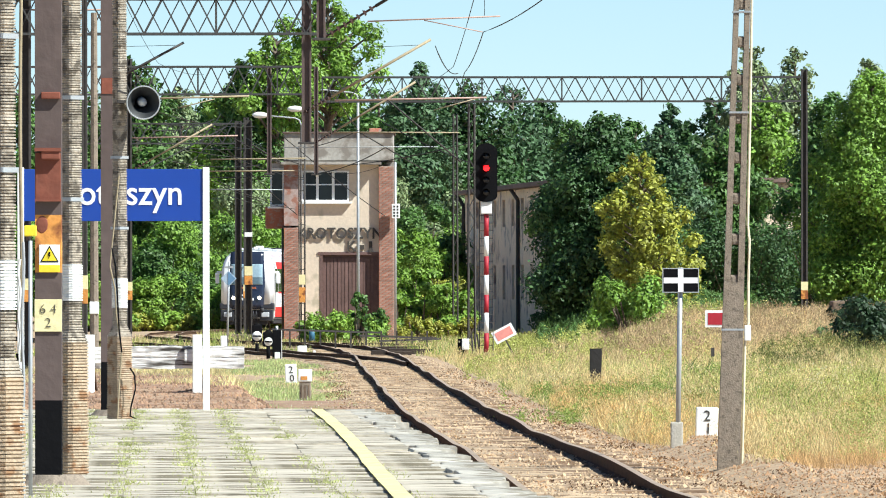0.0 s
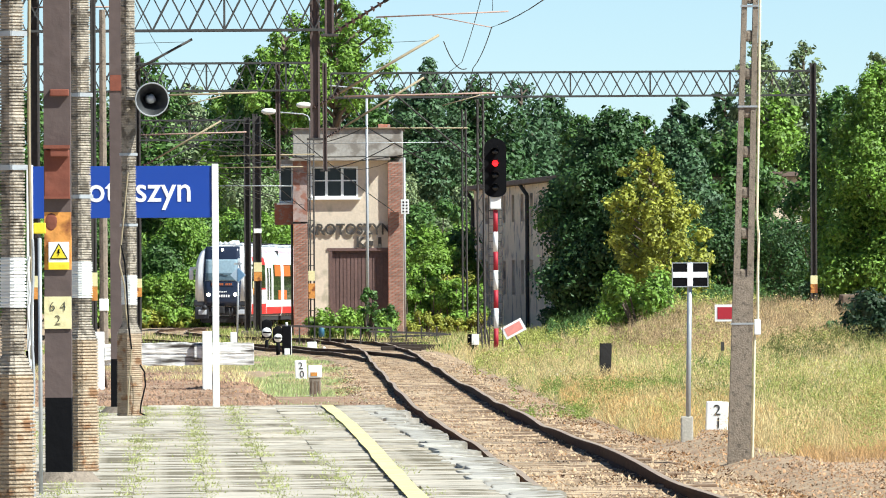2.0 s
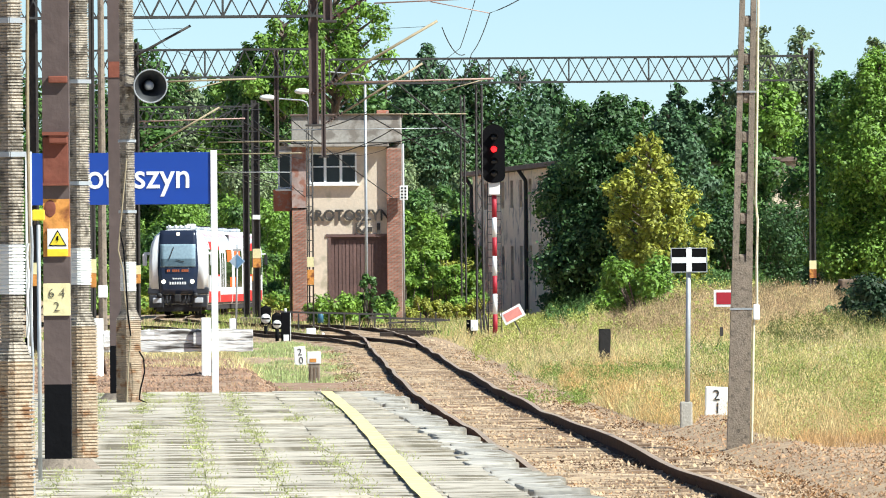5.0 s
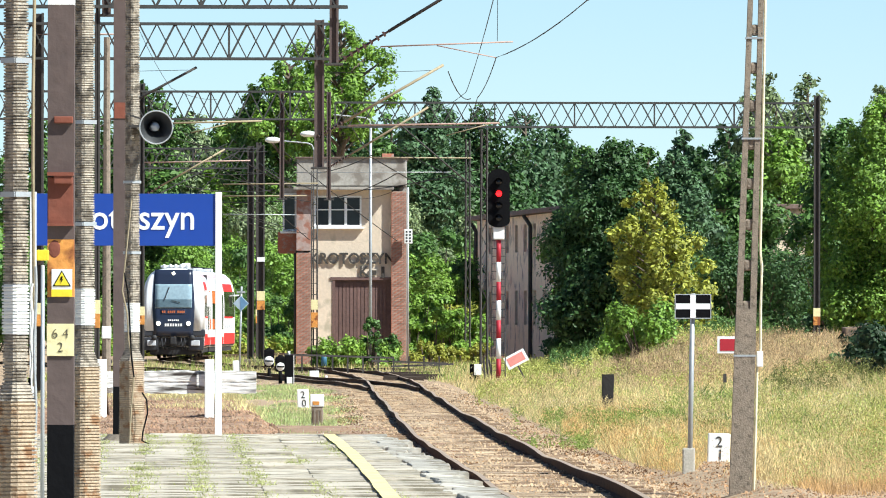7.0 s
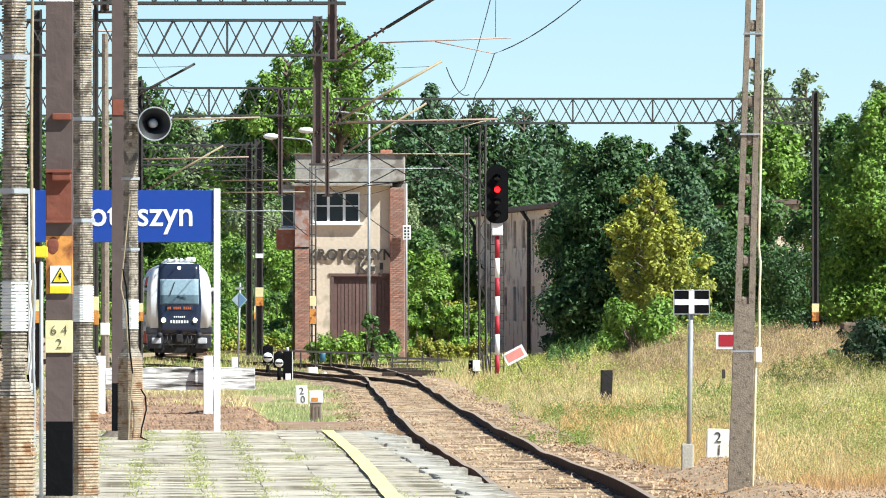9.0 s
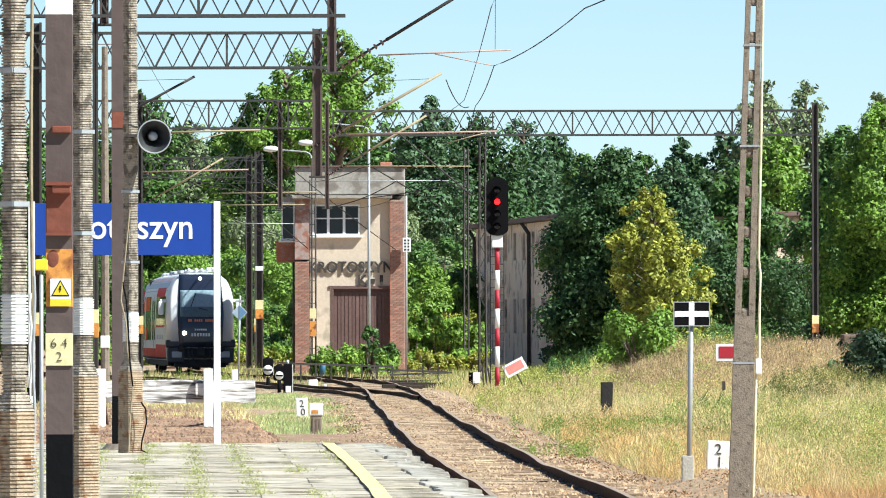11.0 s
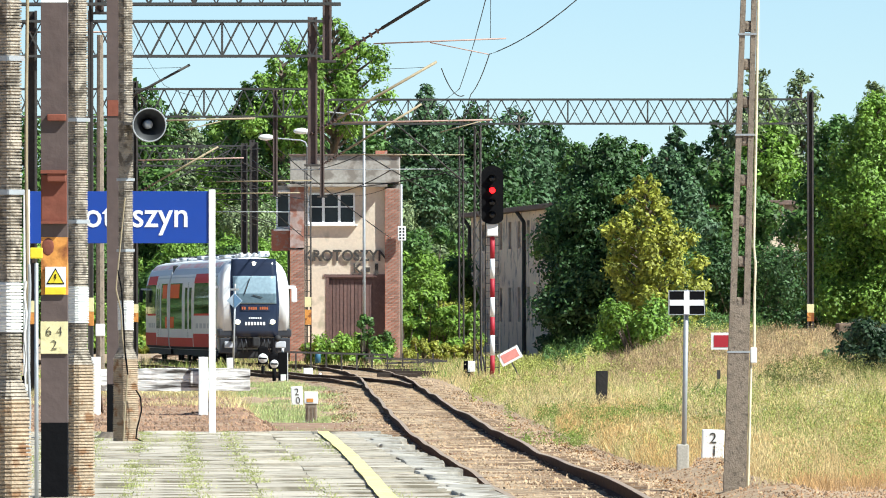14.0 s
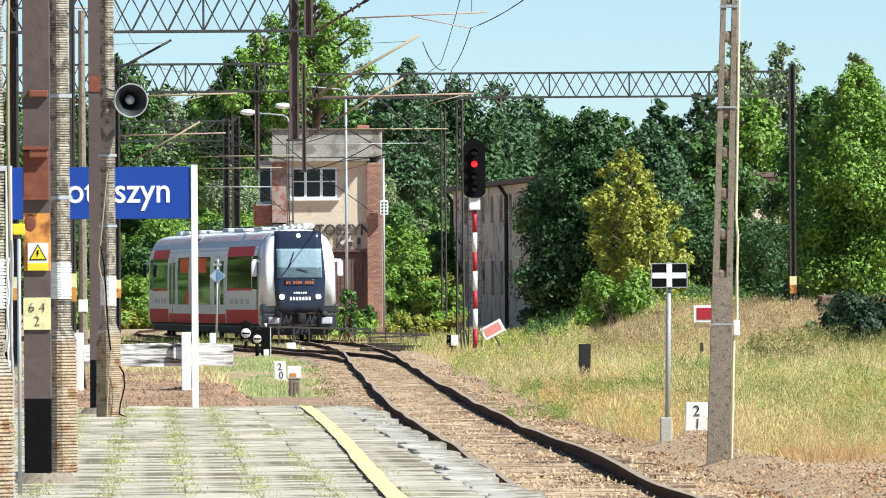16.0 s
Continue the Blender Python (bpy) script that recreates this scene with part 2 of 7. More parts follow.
def writing(name, text, size, at, material, parent, label="", bold=0.0, deep=0.006, squeeze=1.0):
    """Letters as a mesh, standing in the xz plane and facing -y, centred on at."""
    cu = bpy.data.curves.new(name, "FONT")
    cu.body, cu.size, cu.extrude, cu.offset = text, size, deep, bold
    cu.align_x, cu.align_y, cu.resolution_u = "CENTER", "CENTER", 3
    tmp = bpy.data.objects.new(name, cu)
    me = bpy.data.meshes.new_from_object(tmp)
    me.transform(Matrix.Translation(at) @ Matrix.Rotation(radians(90), 4, "X") @ Matrix.Diagonal((squeeze, 1, 1, 1)))
    bpy.data.objects.remove(tmp)
    me.materials.clear()
    me.materials.append(material)
    ob = new(name, me)
    ob.parent = parent
    return tagged(ob, label)


def smoothstep(a, b, v):
    u = min(1.0, max(0.0, (v - a) / (b - a)))
    return u * u * (3 - 2 * u)


def along(points, y):
    """x on a smooth line through (y, x) points, by monotone blending of slopes."""
    n = len(points)
    if y <= points[0][0]:
        (a, b), (c, d) = points[0], points[1]
        return b + (y - a) * (d - b) / (c - a)
    if y >= points[-1][0]:
        (a, b), (c, d) = points[-2], points[-1]
        return d + (y - c) * (d - b) / (c - a)
    i = max(k for k in range(n - 1) if points[k][0] <= y)
    (y0, x0), (y1, x1) = points[i], points[i + 1]
    s = (x1 - x0) / (y1 - y0)
    s0 = (x1 - points[i - 1][1]) / (y1 - points[i - 1][0]) if i else s
    s1 = (points[i + 2][1] - x0) / (points[i + 2][0] - y0) if i + 2 < n else s
    h = y1 - y0
    u = (y - y0) / h
    return ((2 * u**3 - 3 * u**2 + 1) * x0 + (u**3 - 2 * u**2 + u) * h * s0
            + (-2 * u**3 + 3 * u**2) * x1 + (u**3 - u**2) * h * s1)


# ---- ground ----
MAIN = [(20, 3.4), (60, 2.5), (99, 1.52), (125, 0.95), (155, 0.31), (204, -0.42), (252, -1.10), (300, -1.75), (330, -2.55),
        (350, -3.35), (366, -4.6), (383, -7.3), (396, -9.2), (410, -10.4), (427, -11.72), (445, -12.55), (463, -12.85), (478, -12.55), (490, -11.93), (504, -11.14), (520, -10.05),
        (560, -7.0), (640, -2.0)]
BRANCH = [(262, -1.24), (285, -2.2), (310, -4.3), (330, -6.6), (360, -10.6), (400, -16.0), (440, -21.0)]


def ground_z(x, y):
    z = -0.20 + 1.2 * smoothstep(3.5, 9.0, x) * smoothstep(150, 330, y)
    z += 0.18 * smoothstep(1.7, 2.7, x - along(MAIN, y)) * (1 - smoothstep(225, 265, y))
    z += 0.10 * noise.noise((x * 0.35, y * 0.06, 0)) * smoothstep(2.2, 4.5, abs(x - along(MAIN, y)))
    return z


def ground():
    xs = [-2500, -600, -150, -60, -30] + [-20 + i * 0.25 for i in range(161)] + [30, 60, 150, 600, 2500]
    ys = [-200, -20, 20, 50] + [70 + i * 2.0 for i in range(220)] + [540, 600, 800, 1500, 4500]
    v = [(x, y, ground_z(max(-25, min(25, x)), y)) for y in ys for x in xs]
    w = len(xs)
    f = [(j * w + i, j * w + i + 1, (j + 1) * w + i + 1, (j + 1) * w + i) for j in range(len(ys) - 1) for i in range(w - 1)]
    tagged(raw("ground", v, f, M_SOIL), "dry sandy railway ground with sparse green patches", "ground", kind="structure")


ground()


def track(points, y0, y1, label, half=0.7175, sleepers=True, parts=0):
    """Two rails on sleepers in a bed of stones, along a line."""
    tr = thing("railway_track", (0, 0, 0), label, "railway track", kind="structure")
    step = 2.0
    ys = [y0 + i * step for i in range(int((y1 - y0) / step) + 1)]
    mid = []
    for y in ys:
        dx = (along(points, y + 1) - along(points, y - 1)) / 2
        k = 1 / math.hypot(1, dx)
        mid.append((along(points, y), y, k, -dx * k))
    # bed
    v, f = [], []
    for x, y, nx, ny in mid:
        for o, z in ((-2.1, -0.26), (-1.4, -0.145), (0, -0.135), (1.4, -0.145), (2.1, -0.26)):
            v.append((x + nx * o, y + ny * o, z + 0.03 * noise.noise((x + o, y * 0.5, 3))))
    for i in range(len(mid) - 1):
        for j in range(4):
            a = i * 5 + j
            f.append((a, a + 1, a + 6, a + 5))
    raw("ballast_bed", v, f, M_BALLAST, tr, "rust-stained ballast bed")
    shape = [(-0.068, -0.17), (0.068, -0.17), (0.068, -0.15), (0.012, -0.13), (0.012, -0.045), (0.036, -0.035), (0.036, 0.0),
             (-0.036, 0.0), (-0.036, -0.035), (-0.012, -0.045), (-0.012, -0.13), (-0.068, -0.15)]
    for side in (-half, half):
        v, f = [], []
        for x, y, nx, ny in mid:
            wob = 0.05 * noise.noise((y * 0.11 + side * 9, side, 1)) - 0.01
            sway = 0.05 * noise.noise((y * 0.09, side * 3 + 7, 5))
            for sx, sz in shape:
                v.append((x + nx * (side + sway + sx), y + ny * (side + sway + sx), sz + wob))
        n = len(shape)
        for i in range(len(mid) - 1):
            for j in range(n):
                a, b = i * n + j, i * n + (j + 1) % n
                f.append((a, b, b + n, a + n))
        rail = raw("rail", v, f, M_RAIL, tr, "wavy rusted steel rail")
        rail.data.materials.append(M_RAILTOP)
        for i, p in enumerate(rail.data.polygons):
            p.material_index = 1 if i % n == 6 else 0
    # sleepers
    if sleepers:
        me = None
        rest = new_bm()
        count = 0
        y = y0
        while y < y1:
            dx = (along(points, y + 1) - along(points, y - 1)) / 2
            m = pose(along(points, y), y, -0.222 + random.uniform(-0.03, 0.022), random.uniform(-1, 1), random.uniform(-1, 1), -math.degrees(math.atan(dx)) + random.uniform(-2, 2))
            if count < parts:
                if me is None:
                    bm = new_bm()
                    box(bm, (0, 0, 0), (2.5, 0.25, 0.16), None, 0.015)
                    me = bpy.data.meshes.new("sleeper")
                    bm.to_mesh(me)
                    bm.free()
                    me.materials.append(M_TIE)
                ob = new("sleeper", me)
                ob.parent = tr
                ob.matrix_basis = m
                count += 1
            else:
                box(rest, m.translation, (2.5, 0.25, 0.16), m.to_3x3().to_4x4())
            y += 0.63
        tagged(part("sleeper_row", rest, M_TIE, tr), kind="stuff")
    return tr


track(MAIN, 50, 600, "single rusted track with wavy rails on sandy ballast", parts=240)
track(BRANCH, 266, 430, "rusted branch track crossing the yard")

# ---- platform ----
EDGE0, EDGEK, PLAT_END, PLAT_Z = -0.63, 0.02865, 115.0, 0.51


def edge_x(y):
    return EDGE0 + EDGEK * (113.6 - y)


def platform():
    pf = thing("platform", (0, 0, 0), "low station platform paved with uneven grey slabs", "platform", kind="structure")
    v, f = [], []
    for y in (-10, 30, 60, 90, PLAT_END):
        e = edge_x(y)
        v += [(-9, y, -0.3), (-9, y, PLAT_Z - 0.06), (e - 0.05, y, PLAT_Z - 0.06), (e - 0.05, y, -0.3)]
    for i in range(4):
        for j in range(4):
            a, b = i * 4 + j, i * 4 + (j + 1) % 4
            f.append((a, b, b + 4, a + 4))
    f += [(3, 2, 1, 0), (16, 17, 18, 19)]
    raw("platform_body", v, f, M_SOIL, pf, "earth fill between paving slabs")
    return pf


platform_ob = platform()


# ---- signal box ----
def brick_face(parent, x0, x1, z0, z1, y, depth=0.12):
    """Courses of bricks, one object each, in front of a mortar core."""
    me = bpy.data.meshes.new("brick")
    bm = new_bm()
    box(bm, (0, 0, 0), (0.24, depth, 0.064))
    bm.to_mesh(me)
    bm.free()
    me.materials.append(M_BRICK)
    z, row = z0, 0
    while z < z1 - 0.06:
        x = x0 + (0.0 if row % 2 else -0.125)
        while x < x1 - 0.02:
            a, b = max(x, x0), min(x + 0.24, x1)
            if b - a > 0.05:
                ob = new("brick", me)
                ob.parent = parent
                ob.matrix_basis = pose((a + b) / 2, y + random.uniform(-0.006, 0.006), z + 0.035) @ Matrix.Diagonal(((b - a) / 0.24, 1, 1, 1))
            x += 0.252
        z += 0.077
        row += 1


def window_unit(parent, cx, y, cz, w, h, cols, transom=0.55):
    wi = one_box("window", (cx, y + 0.05, cz), (w, 0.02, h), M_GLASS, parent, "dark reflecting window glass")
    t = 0.075
    fr = new_bm()
    for sx in (-1, 1):
        box(fr, (cx + sx * (w / 2 - t / 2), y, cz), (t, 0.08, h))
    for sz in (-1, 1):
        box(fr, (cx, y - 0.002, cz + sz * (h / 2 - t / 2)), (w, 0.084, t))
    for i in range(1, cols):
        box(fr, (cx - w / 2 + w * i / cols, y, cz), (t * 1.5, 0.075, h))
    if transom:
        box(fr, (cx, y + 0.004, cz - h / 2 + h * transom), (w, 0.07, t * 0.7))
    part("frame", fr, M_FRAME, wi, "white painted window frame")
    one_box("sill", (cx, y - 0.08, cz - h / 2 - 0.05), (w + 0.2, 0.3, 0.08), M_FRAME, wi, "white window sill", bev=0.01)
    return wi


D = 400.0
TX0, TX1 = -6.165, -1.600


def signal_box():
    t = thing("signal_box", (0, D, 0), "two-storey cream signal box with brick pilasters and parapet", "signal box")
    top, ledge = 8.559, 7.359
    w = TX1 - TX0
    c = (TX0 + TX1) / 2
    pl, pr = -5.576, -2.212
    wz0, wz1 = 5.712, 7.006
    wx0, wx1 = -5.435, -3.459
    dx0, dx1, dz1 = -4.659, -2.165, 3.524
    y, th = 0.18, 0.3
    for a, b, z0, z1 in ((pl, wx0, 0, ledge), (wx0, wx1, dz1, wz0), (wx0, wx1, wz1, ledge), (wx1, pr, dz1, ledge), (wx0, dx0, 0, dz1)):
        one_box("front_wall", ((a + b) / 2, y + th / 2, (z0 + z1) / 2), (b - a, th, z1 - z0), M_PLASTER, t, "cream plastered wall with stains")
    bm = new_bm()
    box(bm, (TX0 + 0.15, 3.6, ledge / 2), (0.3, 5.8, ledge))
    box(bm, (TX1 - 0.15, 3.6, ledge / 2), (0.3, 5.8, ledge))
    box(bm, (c, 6.65, ledge / 2), (w, 0.3, ledge))
    part("side_wall", bm, M_GREY, t, "weathered grey rendered side walls")
    bm = new_bm()
    box(bm, (c, 3.3, (top + ledge) / 2 + 0.03), (w, 6.6, top - ledge - 0.06), None, 0.03)
    part("parapet", bm, M_GREY, t, "stained grey rendered parapet")
    one_box("coping", (c, 3.3, top + 0.03), (w + 0.12, 6.8, 0.07), M_ROOF, t, bev=0.01)
    one_box("ledge", ((TX0 - 0.12 + pr + 0.1) / 2, 3.1, ledge - 0.05), (pr + 0.22 - TX0, 7.3, 0.13), M_GREY, t, "projecting concrete ledge", bev=0.02)
    for a, b, z1, grey in ((TX0, pl, 4.653, True), (pr, TX1, 7.194, False)):
        p = one_box("pilaster", ((a + b) / 2, 0.16, z1 / 2), (b - a - 0.02, 0.28, z1), M_MORTAR, t, "red brick pilaster")
        brick_face(p, a, b, 0, z1, 0.0)
        if grey:
            one_box("pilaster_render", ((a + b) / 2, 0.12, (z1 + ledge) / 2), (b - a, 0.36, ledge - z1 - 0.12), mat("pinkish_render", (0.36, 0.27, 0.24), 0.95, big=1.2, fine=10, vary=0.3, second=(0.30, 0.14, 0.10), amount=0.35), t, "worn pinkish render on the upper pilaster")
    window_unit(t, (wx0 + wx1) / 2, 0.17, (wz0 + wz1) / 2, wx1 - wx0, wz1 - wz0, 3)
    # gate of upright boards
    g = one_box("gate", ((dx0 + dx1) / 2, 0.36, dz1 / 2), (dx1 - dx0, 0.06, dz1), M_DOOR, t, "brown board double gate")
    n = 15
    bw = (dx1 - dx0 - 0.2) / n
    for i in range(n):
        one_box("board", (dx0 + 0.1 + bw * (i + 0.5), 0.31, dz1 / 2 - 0.05), (bw - 0.025, 0.05, dz1 - 0.2), M_DOOR, g)
    bm = new_bm()
    for x in (dx0 + 0.05, dx1 - 0.05):
        box(bm, (x, 0.22, dz1 / 2), (0.12, 0.14, dz1))
    box(bm, ((dx0 + dx1) / 2, 0.215, dz1 + 0.03), (dx1 - dx0 + 0.2, 0.16, 0.12))
    part("gate_frame", bm, M_DOOR, t, "brown gate frame")
    # bay on the side
    bx0, bx1 = -6.753, TX0 - 0.01
    bz0, bz1, bz2 = 4.606, 5.500, 7.241
    one_box("bay_base", ((bx0 + bx1) / 2 - 0.1, 1.6, (bz0 + bz1) / 2), (bx1 - bx0 + 0.2, 2.2, bz1 - bz0), M_BRICK, t, "dark red bay apron", bev=0.02)
    one_box("bay_top", ((bx0 + bx1) / 2, 1.6, bz2 - 0.1), (bx1 - bx0, 2.0, 0.35), M_GREY, t)
    window_unit(t, (bx0 + bx1) / 2, 0.62, (bz1 + bz2) / 2 - 0.05, bx1 - bx0, bz2 - bz1 - 0.15, 1, 0)
    one_box("bay_core", ((bx0 + bx1) / 2, 1.7, (bz1 + bz2) / 2 - 0.1), (bx1 - bx0, 1.8, bz2 - bz1 - 0.1), M_GLASS, t)
    # name in raised letters
    writing("name_letters", "KROTOSZYN", 0.64, (-3.835, 0.11, 4.371), M_LETTER, t, "raised dark metal letters", 0.014, 0.03, 0.93)
    writing("name_letters", "K", 0.58, (-3.365, 0.13, 3.829), M_LETTER, t, "raised dark metal letter", 0.012, 0.03)
    one_box("name_bar", (-2.988, 0.13, 3.806), (0.3, 0.06, 0.2), M_LETTER, t)
    one_box("name_bar", (-2.565, 0.13, 3.829), (0.14, 0.06, 0.46), M_LETTER, t)
    one_box("chimney", (-2.376, 2.5, top + 0.08), (0.5, 0.5, 0.32), M_BRICK, t, "low red brick chimney", bev=0.02)
    one_tube("drainpipe", (TX1 + 0.07, 0.1, 0), (TX1 + 0.07, 0.1, ledge), 0.05, M_GALV, t, "pale drainpipe")
    one_tube("drainpipe", (TX0 - 0.06, 0.2, 0), (TX0 - 0.06, 0.2, 4.606), 0.05, M_STEEL, t, "dark drainpipe")
    return t


signal_box()


# ---- long building behind ----
def depot_building():
    a, b = Vector((1.75, 485, 0)), Vector((6.6, 430, 0))
    run = b - a
    ang = math.atan2(run.y, run.x)
    h = 6.824
    t = thing("depot_building", Matrix.Translation(a) @ Matrix.Rotation(ang, 4, "Z"), "long pale pink two-storey railway building half hidden by trees", "building")
    L = run.length
    bm = new_bm()
    box(bm, (L / 2, 5.1, h / 2), (L, 9.8, h))
    part("core", bm, M_PINKWALL, t, "plain rear walls")
    # front wall with recessed openings
    n = 12
    pitch = L / n
    rows = ((0.5 + 1.094, 3.240), (5.100, 6.413))
    bm = new_bm()
    levels = [0, rows[0][0], rows[0][1], rows[1][0], rows[1][1], h]
    for k in range(5):
        z0, z1 = levels[k], levels[k + 1]
        if k in (1, 3):
            for i in range(n + 1):
                x0, x1 = max(0, i * pitch - pitch * 0.35), min(L, i * pitch + pitch * 0.35)
                box(bm, ((x0 + x1) / 2, 0.05, (z0 + z1) / 2), (x1 - x0, 0.3, z1 - z0))
        else:
            box(bm, (L / 2, 0.05, (z0 + z1) / 2), (L, 0.3, z1 - z0))
    part("front_wall", bm, M_PINKWALL, t, "pale pink rendered wall with tall windows")
    for i in range(n):
        for z0, z1 in rows:
            w = one_box("window", (i * pitch + pitch / 2, 0.12, (z0 + z1) / 2), (pitch * 0.3, 0.05, z1 - z0), M_DOOR, t, "dark boarded window")
    bm = new_bm()
    box(bm, (L / 2, 4.9, h + 0.12), (L + 0.8, 11.0, 0.22), None, 0.03)
    part("roof", bm, M_ROOF, t, "dark flat roof with eaves")
    for x in (0.3, L * 0.52):
        bm = new_bm()
        tube(bm, (x, -0.2, 0), (x, -0.2, h - 0.5), 0.09)
        tube(bm, (x, -0.2, h - 0.5), (x - 0.4, -0.5, h), 0.09)
        part("downpipe", bm, M_STEEL, t, "dark downpipe")


depot_building()


# ---- trees ----
def leaf_cloud(name, blobs, count, size, material, parent, squash=0.85, seed=1):
    """Many small leaf sprays round the shells of several overlapping lobes."""
    rng = np.random.default_rng(seed)
    blobs = np.array(blobs, float)
    wgt = blobs[:, 3] ** 2
    pick = rng.choice(len(blobs), count, p=wgt / wgt.sum())
    d = rng.normal(size=(count, 3))
    d /= np.linalg.norm(d, axis=1)[:, None]
    rad = blobs[pick, 3] * (rng.random(count) ** 0.28) * (0.82 + 0.36 * rng.random(count))
    lump = 1 + 0.22 * np.sin(d[:, 0] * 7 + pick) * np.sin(d[:, 2] * 6 + pick * 2) + 0.16 * np.sin(d[:, 1] * 13 + d[:, 2] * 11)
    p = blobs[pick, :3] + d * (rad * lump)[:, None] * np.array((1, 1, squash))
    face = d + np.array((0, 0, 0.45)) + rng.normal(size=(count, 3)) * 0.48
    a = np.cross(face, rng.normal(size=(count, 3)))
    a /= np.linalg.norm(a, axis=1)[:, None] + 1e-6
    b = np.cross(face, a)
    b /= np.linalg.norm(b, axis=1)[:, None] + 1e-6
    s = size * (0.55 + 0.9 * rng.random(count))[:, None]
    quad = np.stack([p - a * s, p + b * s * 0.55, p + a * s, p - b * s * 0.55], 1).reshape(-1, 3)
    me = bpy.data.meshes.new(name)
    me.vertices.add(count * 4)
    me.vertices.foreach_set("co", quad.ravel())
    me.loops.add(count * 4)
    me.loops.foreach_set("vertex_index", np.arange(count * 4))
    me.polygons.add(count)
    me.polygons.foreach_set("loop_start", np.arange(count) * 4)
    me.update(calc_edges=True)
    me.materials.append(material)
    ob = new(name, me)
    ob.parent = parent
    return ob


def tree(x, y, z0, height, spread, leaf, label, count=7000, size=0.3, lobes=24, low=0.2, seed=1, lean=0.0, group="trees by the railway", pointed=0.0, clump=1.0):
    rnd = random.Random(seed)
    t = thing("tree", (x, y, z0), label, "tree", group)
    bm = new_bm()
    r = height * 0.022
    tube(bm, (0, 0, -0.3), (lean * 0.5, 0, height * 0.5), r, r * 0.6, 9)
    tube(bm, (lean * 0.5, 0, height * 0.48), (lean, 0, height * 0.9), r * 0.6, r * 0.15, 8)
    blobs = []
    for i in range(lobes):
        u = (i + 0.5) / lobes
        z = height * (low + (0.93 - low) * u)
        fill = math.sin(math.pi * min(0.97, max(0.12, 0.18 + 0.8 * u ** 0.9))) ** 0.7
        fill = fill * (1 - pointed) + pointed * (1.05 - u)
        rr = spread * fill * rnd.uniform(0.25, 0.85)
        an = i * 2.4 + rnd.uniform(-0.5, 0.5)
        c = (lean * u + rr * math.cos(an), rr * math.sin(an), z)
        blobs.append((*c, (spread * fill * rnd.uniform(0.22, 0.42) + 0.2) * clump))
        tube(bm, (lean * u * 0.8, 0, max(height * 0.15, z - rr * 0.7)), c, r * 0.3, r * 0.08, 6)
    part("trunk", bm, M_BARK, t, "grey-brown trunk and limbs")
    leaf_cloud("crown", blobs, count, size, M_LEAF[leaf], t, seed=seed)
    return t


# big trees beside the pink building and on the right
tree(6.840, 380, 0.3, 9.165, 3.4, "deep", "large dense dark green tree beside the pink building", 74000, 0.085, 125, 0.08, 3, clump=0.68)
tree(5.906, 400, 0.2, 9.476, 1.9, "mid", "dense dark green tree with sunlit side", 38000, 0.085, 96, 0.05, 4, clump=0.68)
tree(8.2, 360, 0.3, 7.3, 2.3, "gold", "young yellow-green tree at the field edge", 15000, 0.085, 90, 0.1, 5, lean=-0.5, clump=0.46)
tree(10.031, 420, 0.5, 9.238, 2.6, "blue", "dark green tree at the field edge", 24960, 0.111, 85, 0.1, 6, clump=0.68)
tree(17.090, 372, 0.6, 10.587, 3.3, "fresh", "large sunlit broad green tree", 80000, 0.076, 125, 0.02, 7, clump=0.68)
tree(16.819, 405, 0.8, 10.167, 2.6, "mid", "green tree with dense crown", 28080, 0.102, 85, 0.03, 8, clump=0.68)
tree(13.052, 430, 0.8, 8.780, 3.0, "mid", "green tree at the field edge", 28080, 0.111, 85, 0.05, 9, clump=0.68)
tree(15.3, 440, 0.9, 10.6, 3.2, "fresh", "green tree at the field edge", 28080, 0.111, 85, 0.05, 10, clump=0.68)
